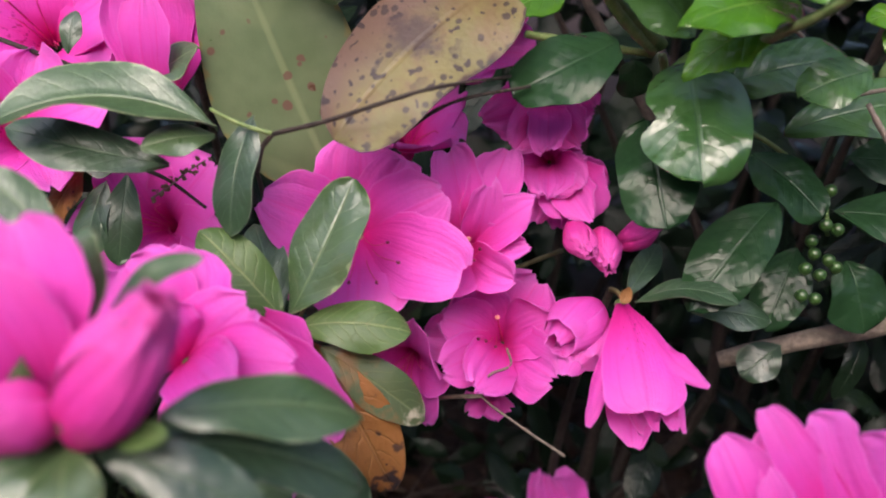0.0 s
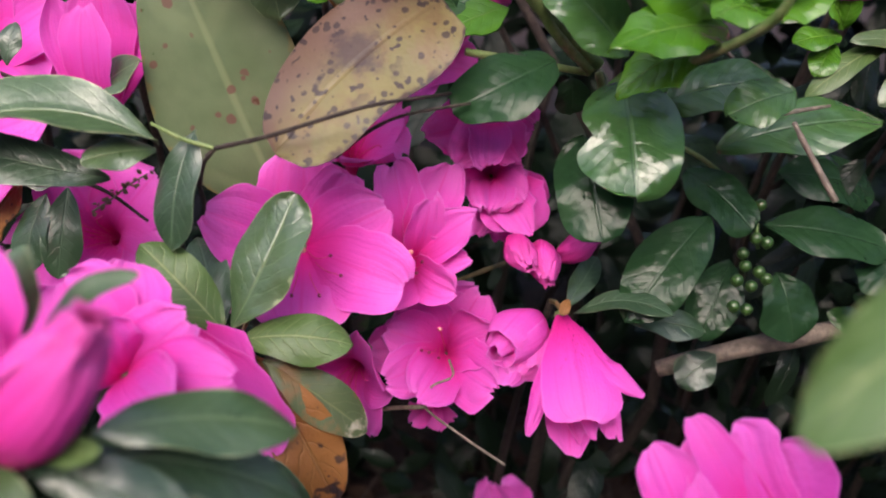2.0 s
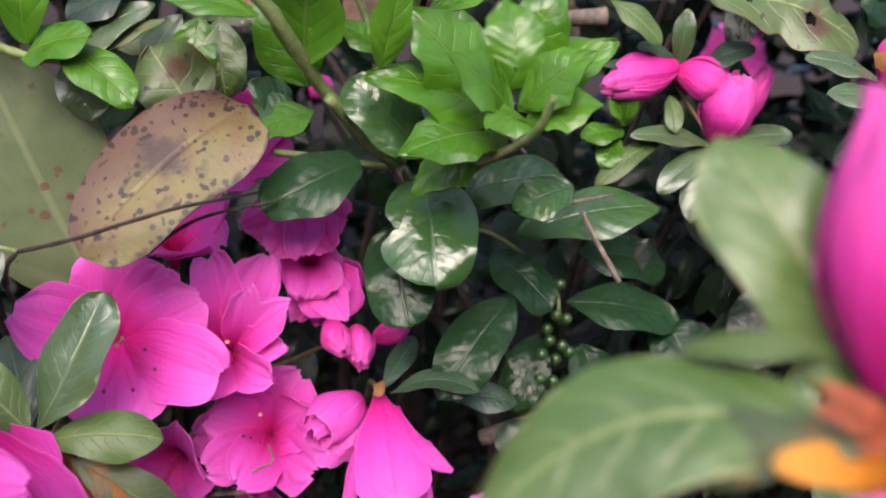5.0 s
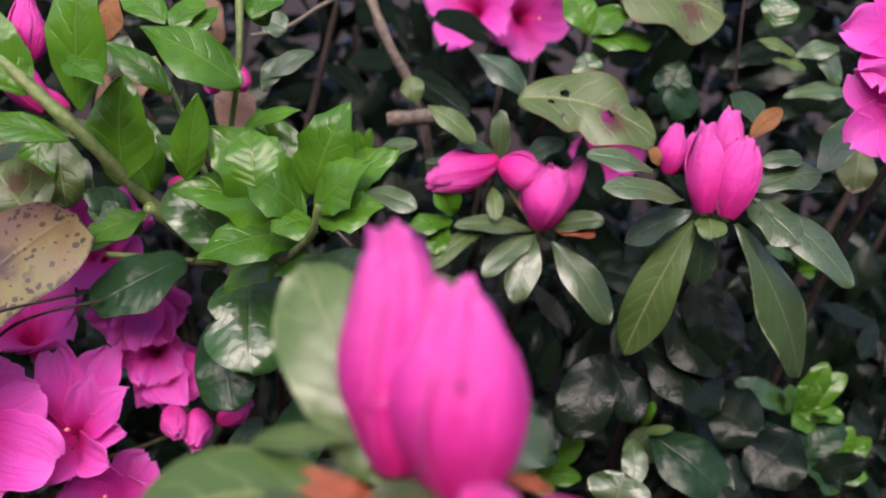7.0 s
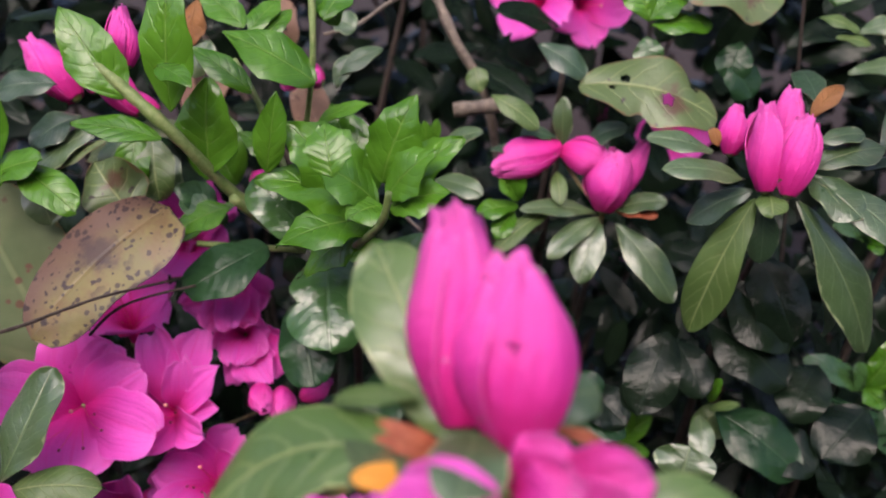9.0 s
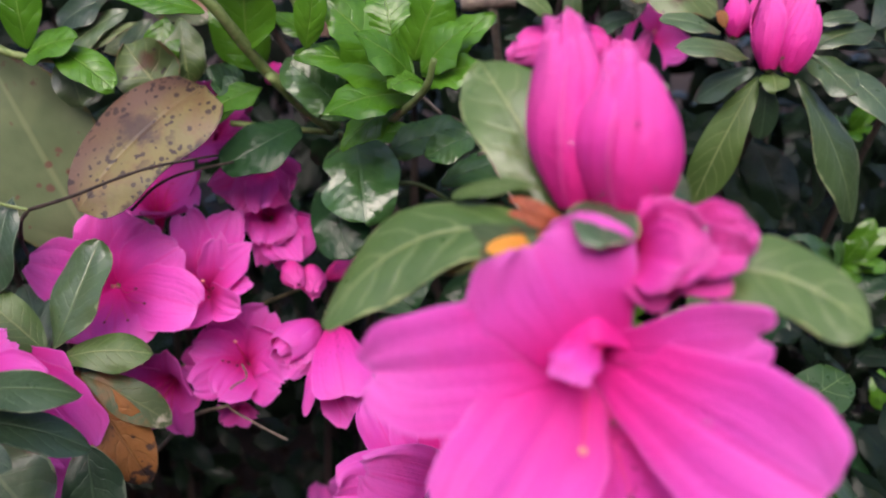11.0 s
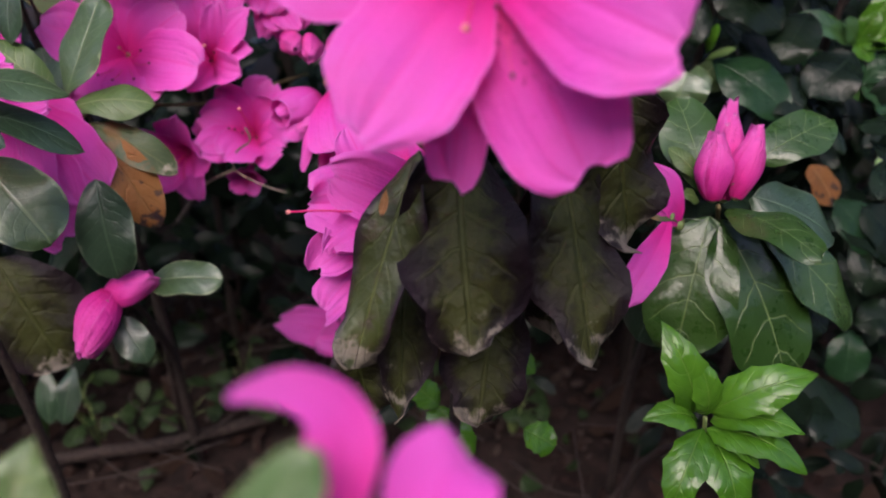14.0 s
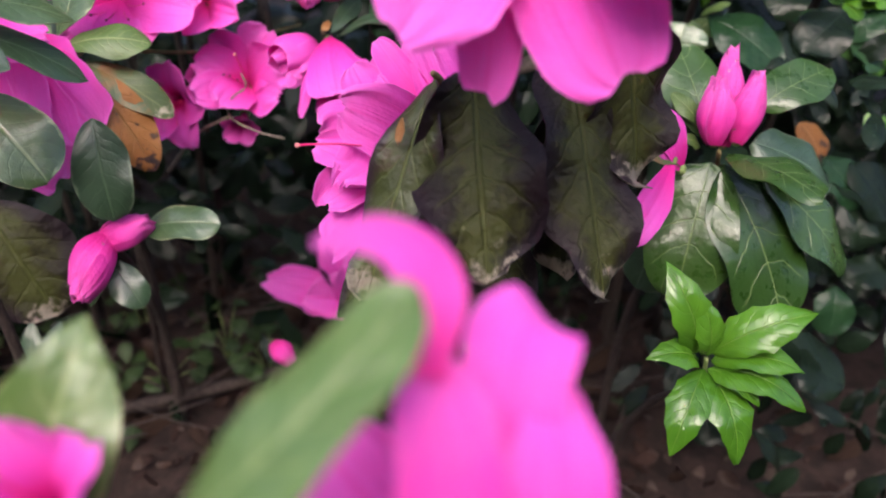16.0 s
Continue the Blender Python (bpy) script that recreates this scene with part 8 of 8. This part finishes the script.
leaf(spray, (-0.0719, 0.1937, 0.4025), (-0.0396, 0.1748, 0.3720), 0.0370, (0.04, -0.44, 0.90), AZALEA, shape='oval')
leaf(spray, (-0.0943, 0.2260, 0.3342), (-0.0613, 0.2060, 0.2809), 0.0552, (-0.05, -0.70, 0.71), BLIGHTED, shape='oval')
leaf(spray, (-0.0886, 0.2675, 0.2326), (-0.0956, 0.2512, 0.2023), 0.0172, (-0.05, -0.70, 0.71), AZALEA_DARK)
leaf(spray, (-0.1058, 0.2684, 0.2322), (-0.1042, 0.2516, 0.2021), 0.0138, (-0.05, -0.70, 0.71), AZALEA_DARK)
fl = bloom(spray, (-0.0686, 0.2351, 0.4157))
petal(fl, (-0.0686, 0.2351, 0.4157), (-0.0459, 0.2012, 0.3570), 0.0400, (0.04, -0.92, 0.39), bend=0.06, ruffle=0.08, waist=0.3, seed=2300)
petal(fl, (-0.0686, 0.2351, 0.4157), (-0.0267, 0.2117, 0.3782), 0.0373, (0.04, -0.92, 0.39), bend=0.06, ruffle=0.08, waist=0.3, seed=2301)
petal(fl, (-0.0686, 0.2351, 0.4157), (-0.0638, 0.2034, 0.3692), 0.0396, (0.04, -0.92, 0.39), bend=0.06, ruffle=0.08, waist=0.3, seed=2302)
petal(fl, (-0.0686, 0.2351, 0.4157), (-0.0413, 0.2280, 0.3957), 0.0323, (0.04, -0.92, 0.39), bend=0.06, ruffle=0.08, waist=0.3, seed=2303)
bud(spray, (0.0357, 0.2716, 0.2129), (0.0481, 0.2644, 0.2013), 0.0143, seed=116)

spray = thing('azalea_branch', (0.2563, 0.1826, 0.3866), 'azalea shoot with three dewy pink buds over large veined leaves', 'azalea', 'budding azalea shoots')
to_soil(spray, (0.2673, 0.2033, 0.3633))
stem(spray, [(0.2673, 0.2033, 0.3633), (0.2581, 0.1857, 0.3821), (0.2563, 0.1826, 0.3866)], 0.00125, 0.00116, STEM_AZALEA, name='twig')
bud(spray, (0.2519, 0.1796, 0.3910), (0.2517, 0.1891, 0.4185), 0.0172, seed=121, wraps=3)
bud(spray, (0.2606, 0.1890, 0.3862), (0.2644, 0.2101, 0.4250), 0.0162, seed=122, wraps=3)
bud(spray, (0.2628, 0.1812, 0.3911), (0.2719, 0.1932, 0.4201), 0.0153, seed=123, wraps=3)
droplets(spray, ((0.2482, 0.1801, 0.4075), 0.00087), ((0.2533, 0.1868, 0.4141), 0.00100), ((0.2471, 0.1772, 0.4021), 0.00075), ((0.2668, 0.1847, 0.4118), 0.00100), ((0.2706, 0.1895, 0.4168), 0.00088), ((0.2624, 0.1806, 0.4059), 0.00075), ((0.2595, 0.1977, 0.4199), 0.00089), ((0.2639, 0.2014, 0.4231), 0.00077), ((0.2728, 0.1874, 0.4111), 0.00076))
leaf(spray, (0.2524, 0.1803, 0.3820), (0.2368, 0.1506, 0.3265), 0.0425, (-0.21, -0.49, 0.85), AZALEA_GREEN, shape='oval', fold=0.15)
leaf(spray, (0.2575, 0.1794, 0.3810), (0.2868, 0.1425, 0.3175), 0.0463, (0.04, -0.50, 0.86), AZALEA_GREEN, shape='oval', fold=0.15)
leaf(spray, (0.2601, 0.1812, 0.3845), (0.2826, 0.1337, 0.3869), 0.0255, (0.12, -0.50, 0.86), AZALEA_GREEN, shape='oval', fold=0.15)
leaf(spray, (0.2717, 0.1837, 0.3904), (0.3126, 0.1816, 0.3706), 0.0313, (0.20, -0.50, 0.84), AZALEA_DARK, shape='oval', fold=0.15)
leaf(spray, (0.2768, 0.1760, 0.3770), (0.3217, 0.1614, 0.3350), 0.0313, (0.20, -0.50, 0.84), AZALEA_GREEN, shape='oval', fold=0.15)
leaf(spray, (0.2512, 0.1860, 0.3921), (0.2436, 0.2259, 0.4221), 0.0277, (-0.21, -0.49, 0.85), AZALEA_GREEN, shape='oval', fold=0.15)
leaf(spray, (0.2743, 0.1916, 0.4051), (0.3121, 0.2078, 0.4180), 0.0240, (0.12, -0.50, 0.86), AZALEA_GREEN, shape='oval', fold=0.15)
leaf(spray, (0.2486, 0.1886, 0.3966), (0.2338, 0.1962, 0.4086), 0.0093, (-0.21, -0.49, 0.85), AZALEA_OLIVE, shape='oval', fold=0.15)
leaf(spray, (0.2408, 0.1803, 0.3806), (0.2160, 0.1651, 0.3917), 0.0100, (-0.21, -0.49, 0.85), AZALEA_MOTTLED, shape='oval', fold=0.15)
leaf(spray, (0.2498, 0.1798, 0.3808), (0.2283, 0.1791, 0.3150), 0.0401, (-0.21, -0.49, 0.85), AZALEA_DARK, shape='oval', fold=0.15)
leaf(spray, (0.2473, 0.1843, 0.3887), (0.2392, 0.1815, 0.3930), 0.0077, (-0.05, -0.50, 0.86), AZALEA_OLIVE, shape='oval', fold=0.15)

holly = thing('holly_branch', (0.2418, 0.1162, 0.3169), 'young bright green shoot with spine-tipped glossy leaves', 'holly')
to_soil(holly, (0.2524, 0.1336, 0.2873))
stem(holly, [(0.2524, 0.1298, 0.2805), (0.2449, 0.1201, 0.3036), (0.2418, 0.1174, 0.3190)], 0.00130, 0.00096, STEM_GREEN, name='shoot')
leaf(holly, (0.2371, 0.1188, 0.3210), (0.2196, 0.1282, 0.3609), 0.0179, (-0.20, -0.43, 0.88), HOLLY_NEW, shape='spiny', teeth=0.13, fold=0.42, curl=0.45, bend=0.2)
leaf(holly, (0.2414, 0.1180, 0.3201), (0.2337, 0.1210, 0.3494), 0.0132, (-0.08, -0.44, 0.90), HOLLY_NEW, shape='spiny', teeth=0.13, fold=0.42, curl=0.45, bend=0.2)
leaf(holly, (0.2442, 0.1184, 0.3212), (0.2835, 0.1147, 0.3439), 0.0189, (0.34, -0.43, 0.84), HOLLY_NEW, shape='spiny', teeth=0.13, fold=0.42, curl=0.45, bend=0.2)
leaf(holly, (0.2382, 0.1170, 0.3179), (0.2121, 0.1091, 0.3255), 0.0136, (-0.26, -0.42, 0.87), HOLLY_NEW, shape='spiny', teeth=0.13, fold=0.42, curl=0.45, bend=0.2)
leaf(holly, (0.2442, 0.1167, 0.3180), (0.2781, 0.1030, 0.3220), 0.0151, (0.30, -0.43, 0.85), HOLLY_NEW, shape='spiny', teeth=0.13, fold=0.42, curl=0.45, bend=0.2)
leaf(holly, (0.2430, 0.1150, 0.3148), (0.2788, 0.0951, 0.3078), 0.0179, (0.30, -0.43, 0.85), HOLLY_NEW, shape='spiny', teeth=0.13, fold=0.42, curl=0.45, bend=0.2)
leaf(holly, (0.2406, 0.1151, 0.3148), (0.2224, 0.0890, 0.2902), 0.0170, (-0.17, -0.43, 0.89), HOLLY_NEW, shape='spiny', teeth=0.13, fold=0.42, curl=0.45, bend=0.2)
leaf(holly, (0.2430, 0.1144, 0.3138), (0.2502, 0.0859, 0.2878), 0.0189, (0.07, -0.44, 0.89), HOLLY_NEW, shape='spiny', teeth=0.13, fold=0.42, curl=0.45, bend=0.2)
leaf(holly, (0.2423, 0.1151, 0.3148), (0.2595, 0.0972, 0.3094), 0.0114, (0.15, -0.44, 0.89), HOLLY_NEW, shape='spiny', teeth=0.13, fold=0.42, curl=0.45, bend=0.2)
leaf(holly, (0.1791, 0.1774, 0.2962), (0.1651, 0.1835, 0.3057), 0.0126, (-0.05, -0.50, 0.86), HOLLY_NEW, shape='holly', teeth=0.12)
leaf(holly, (0.1314, 0.1716, 0.2803), (0.1188, 0.1777, 0.2898), 0.0140, (-0.05, -0.50, 0.86), HOLLY_NEW, shape='holly', teeth=0.12)
leaf(holly, (0.1314, 0.1716, 0.2803), (0.1467, 0.1580, 0.2573), 0.0168, (-0.05, -0.50, 0.86), HOLLY_NEW, shape='holly', teeth=0.12)
leaf(holly, (0.1342, 0.1715, 0.2804), (0.1299, 0.1663, 0.2704), 0.0140, (-0.05, -0.50, 0.86), HOLLY_NEW, shape='holly', teeth=0.12)
leaf(holly, (0.1734, 0.1641, 0.2714), (0.1888, 0.1593, 0.2644), 0.0168, (-0.05, -0.50, 0.86), HOLLY_NEW, shape='holly', teeth=0.12)
leaf(holly, (0.3854, 0.3179, 0.3978), (0.3483, 0.3279, 0.4118), 0.0223, (-0.04, -0.44, 0.90), HOLLY, shape='holly')
leaf(holly, (0.3854, 0.3179, 0.3978), (0.4091, 0.3265, 0.4162), 0.0171, (-0.04, -0.44, 0.90), HOLLY, shape='holly')
leaf(holly, (0.3854, 0.3179, 0.3978), (0.4056, 0.3103, 0.3865), 0.0261, (-0.04, -0.44, 0.90), HOLLY, shape='holly')
leaf(holly, (0.3820, 0.3197, 0.4007), (0.3786, 0.3248, 0.4095), 0.0149, (-0.04, -0.44, 0.90), HOLLY, shape='holly')
leaf(holly, (0.4004, 0.2991, 0.3656), (0.3986, 0.2878, 0.3448), 0.0149, (-0.04, -0.44, 0.90), HOLLY_NEW, shape='holly')
leaf(holly, (0.3682, 0.2861, 0.3382), (0.3917, 0.2702, 0.3121), 0.0298, (-0.04, -0.44, 0.90), HOLLY, shape='holly')
leaf(holly, (0.3851, 0.2836, 0.3356), (0.4120, 0.2659, 0.3066), 0.0335, (-0.04, -0.44, 0.90), SHRUB_SHADED, shape='holly')
leaf(holly, (0.3781, 0.2480, 0.2703), (0.3746, 0.2334, 0.2435), 0.0261, (-0.04, -0.44, 0.90), HOLLY, shape='holly')
leaf(holly, (0.3814, 0.2494, 0.2733), (0.4085, 0.2513, 0.2799), 0.0261, (-0.04, -0.44, 0.90), SHRUB_SHADED, shape='holly')
leaf(holly, (0.3917, 0.2702, 0.3121), (0.3883, 0.2572, 0.2883), 0.0261, (-0.04, -0.44, 0.90), SHRUB_SHADED, shape='holly')
leaf(holly, (0.3478, 0.2724, 0.3110), (0.3544, 0.2540, 0.2786), 0.0223, (-0.04, -0.44, 0.90), HOLLY_NEW, shape='holly')
leaf(holly, (0.3548, 0.2965, 0.3556), (0.3682, 0.2844, 0.3352), 0.0223, (-0.04, -0.44, 0.90), ROTTEN, shape='holly')
leaf(holly, (0.3448, 0.3183, 0.3939), (0.3145, 0.3362, 0.4228), 0.0298, (-0.04, -0.44, 0.90), SHRUB_SHADED, shape='holly')
leaf(holly, (0.2840, 0.3214, 0.3925), (0.3009, 0.3287, 0.4077), 0.0149, (-0.04, -0.44, 0.90), AZALEA_OLIVE, shape='holly')
leaf(holly, (0.2924, 0.3209, 0.3927), (0.3144, 0.3223, 0.3976), 0.0082, (-0.04, -0.44, 0.90), AZALEA_OLIVE, shape='holly')
leaf(holly, (0.3340, 0.2322, 0.2367), (0.3846, 0.2182, 0.2171), 0.0409, (-0.04, -0.44, 0.90), SHRUB_SHADED, shape='holly')
leaf(holly, (0.3444, 0.2595, 0.2873), (0.3645, 0.2486, 0.2700), 0.0261, (-0.04, -0.44, 0.90), SHRUB_SHADED, shape='holly')

spray = thing('azalea_branch', (0.1142, -0.0683, 0.4263), 'azalea shoot with an opening pink flower and a pale green leaf', 'azalea')
to_soil(spray, (0.1172, -0.0667, 0.4098), back=0.03)
fl = bloom(spray, (0.1133, -0.0654, 0.4113))
petal(fl, (0.1133, -0.0654, 0.4113), (0.0904, -0.0558, 0.4395), 0.0216, (0.20, -0.73, 0.65), bend=0.06, ruffle=0.07, cup=0.22, waist=0.35, seed=2620)
petal(fl, (0.1133, -0.0654, 0.4113), (0.1278, -0.0667, 0.4467), 0.0249, (-0.35, -0.63, 0.69), bend=0.06, ruffle=0.07, cup=0.22, waist=0.35, seed=2621)
petal(fl, (0.1133, -0.0654, 0.4113), (0.1329, -0.0734, 0.4439), 0.0191, (-0.35, -0.63, 0.69), bend=0.06, ruffle=0.07, cup=0.22, waist=0.35, seed=2622)
ribbon(fl, [(0.1042, -0.0699, 0.4655), (0.1062, -0.0656, 0.4696), (0.1070, -0.0620, 0.4735), (0.1052, -0.0594, 0.4769), (0.1007, -0.0582, 0.4794), (0.0955, -0.0590, 0.4799), (0.0915, -0.0603, 0.4795)], [0.0112, 0.0108, 0.0102, 0.0090, 0.0059, 0.0037, 0.0013], (0.12, -0.78, 0.61), seed=3, ruffle=0.02)
ribbon(fl, [(0.1151, -0.0842, 0.4389), (0.1169, -0.0734, 0.4535), (0.1200, -0.0664, 0.4619), (0.1223, -0.0598, 0.4655), (0.1252, -0.0560, 0.4644)], [0.0256, 0.0205, 0.0161, 0.0158, 0.0103], (-0.17, -0.60, 0.78), seed=4, ruffle=0.02)
ribbon(fl, [(0.1114, -0.0883, 0.4432), (0.1099, -0.0807, 0.4558), (0.1080, -0.0718, 0.4626), (0.1060, -0.0637, 0.4640)], [0.0191, 0.0155, 0.0114, 0.0048], (0.02, -0.61, 0.79), seed=5)
ribbon(fl, [(0.1217, -0.0890, 0.4437), (0.1239, -0.0813, 0.4530), (0.1248, -0.0738, 0.4580), (0.1257, -0.0649, 0.4574)], [0.0206, 0.0157, 0.0101, 0.0058], (-0.26, -0.58, 0.77), seed=6)
leaf(spray, (0.0740, -0.0864, 0.4522), (0.1050, -0.0705, 0.4793), 0.0165, (-0.25, -0.18, 0.95), AZALEA_PALE, shape='oval', side=-0.12, fold=0.15)
leaf(spray, (0.0381, -0.0602, 0.4080), (0.0502, -0.0359, 0.4508), 0.0245, (0.10, -0.54, 0.83), AZALEA_PALE, fold=0.3, shape='lance')
flower(spray, (0.0478, -0.0599, 0.4297), (-0.07, -0.47, 0.88), 0.0210, opened=40, seed=133, ruffle=0.2, stamens=0)

fallen_branch = thing('fallen_branch', (-0.1228, 0.3212, 0.1107), 'brown fallen branch lying across the soil', 'branch')
stem(fallen_branch, [(-0.2054, 0.3083, 0.1052), (-0.1228, 0.3212, 0.1107), (-0.0538, 0.3375, 0.1099), (0.0537, 0.3765, 0.1143)], 0.00522, 0.00452, BARK)

holly = thing('holly_branch', (-0.0834, 0.3145, 0.5327), 'light green young shoot with small glossy leaves', 'holly')
to_soil(holly, (-0.1247, 0.3432, 0.5146))
stem(holly, [(-0.1069, 0.3198, 0.5470), (-0.0806, 0.3039, 0.5364), (-0.0664, 0.3023, 0.5320), (-0.0462, 0.2979, 0.5325)], 0.00216, 0.00167, STEM_GREEN, name='shoot')
leaf(holly, (-0.0651, 0.3037, 0.5355), (-0.0686, 0.3113, 0.5800), 0.0207, (-0.10, -0.55, 0.83), HOLLY_NEW, shape='oval', fold=0.2)
leaf(holly, (-0.0664, 0.3021, 0.5315), (-0.0405, 0.2969, 0.5423), 0.0202, (-0.10, -0.55, 0.83), HOLLY_NEW, shape='oval', fold=0.2)
leaf(holly, (-0.0539, 0.3044, 0.5370), (-0.0244, 0.2888, 0.5212), 0.0184, (-0.10, -0.55, 0.83), HOLLY_NEW, shape='oval', fold=0.2)
leaf(holly, (-0.0892, 0.3058, 0.5415), (-0.0938, 0.3097, 0.5764), 0.0184, (-0.10, -0.55, 0.83), HOLLY_NEW, shape='oval', fold=0.2)
leaf(holly, (-0.0948, 0.3067, 0.5439), (-0.0824, 0.3049, 0.5638), 0.0092, (-0.10, -0.55, 0.83), HOLLY_NEW, shape='oval', fold=0.2)

spray = thing('azalea_branch', (-0.0238, 0.3495, 0.5417), 'azalea twig with pale leaves and pink buds among the holly', 'azalea')
to_soil(spray, (-0.0410, 0.3770, 0.5232))
leaf(spray, (-0.0078, 0.3293, 0.5488), (-0.0094, 0.3194, 0.5236), 0.0195, (-0.10, -0.61, 0.79), HOLLY_NEW)
leaf(spray, (-0.0005, 0.3294, 0.5489), (0.0043, 0.3178, 0.5190), 0.0202, (-0.10, -0.61, 0.79), AZALEA_PALE)
leaf(spray, (-0.0254, 0.3300, 0.5511), (-0.0555, 0.3215, 0.5298), 0.0162, (-0.10, -0.61, 0.79), AZALEA)
leaf(spray, (-0.0209, 0.3279, 0.5457), (-0.0481, 0.3216, 0.5300), 0.0087, (-0.10, -0.61, 0.79), YELLOWED)
leaf(spray, (-0.0344, 0.3320, 0.5563), (-0.0573, 0.3263, 0.5421), 0.0202, (-0.10, -0.61, 0.79), AZALEA_DARK)
leaf(spray, (-0.0158, 0.3190, 0.5226), (-0.0233, 0.3221, 0.5305), 0.0135, (-0.10, -0.61, 0.79), YELLOWED)
leaf(spray, (-0.0185, 0.3163, 0.5157), (-0.0071, 0.3213, 0.5283), 0.0135, (-0.10, -0.61, 0.79), ROTTEN)
leaf(spray, (-0.0465, 0.3370, 0.5696), (-0.0757, 0.3355, 0.5661), 0.0185, (-0.10, -0.61, 0.79), AZALEA_DARK)
leaf(spray, (-0.0541, 0.3221, 0.5312), (-0.0459, 0.3127, 0.5068), 0.0202, (-0.10, -0.61, 0.79), AZALEA)
leaf(spray, (-0.0878, 0.3406, 0.5794), (-0.0989, 0.3330, 0.5601), 0.0168, (-0.10, -0.61, 0.79), DEAD)
bud(spray, (-0.0453, 0.3565, 0.5601), (-0.0713, 0.3667, 0.5870), 0.0221, seed=141, wraps=3)
bud(spray, (-0.0101, 0.3439, 0.5566), (-0.0363, 0.3524, 0.5792), 0.0168, seed=142, wraps=3)
bud(spray, (0.0696, 0.4387, 0.5607), (0.0458, 0.4435, 0.5735), 0.0179, seed=143, wraps=3)
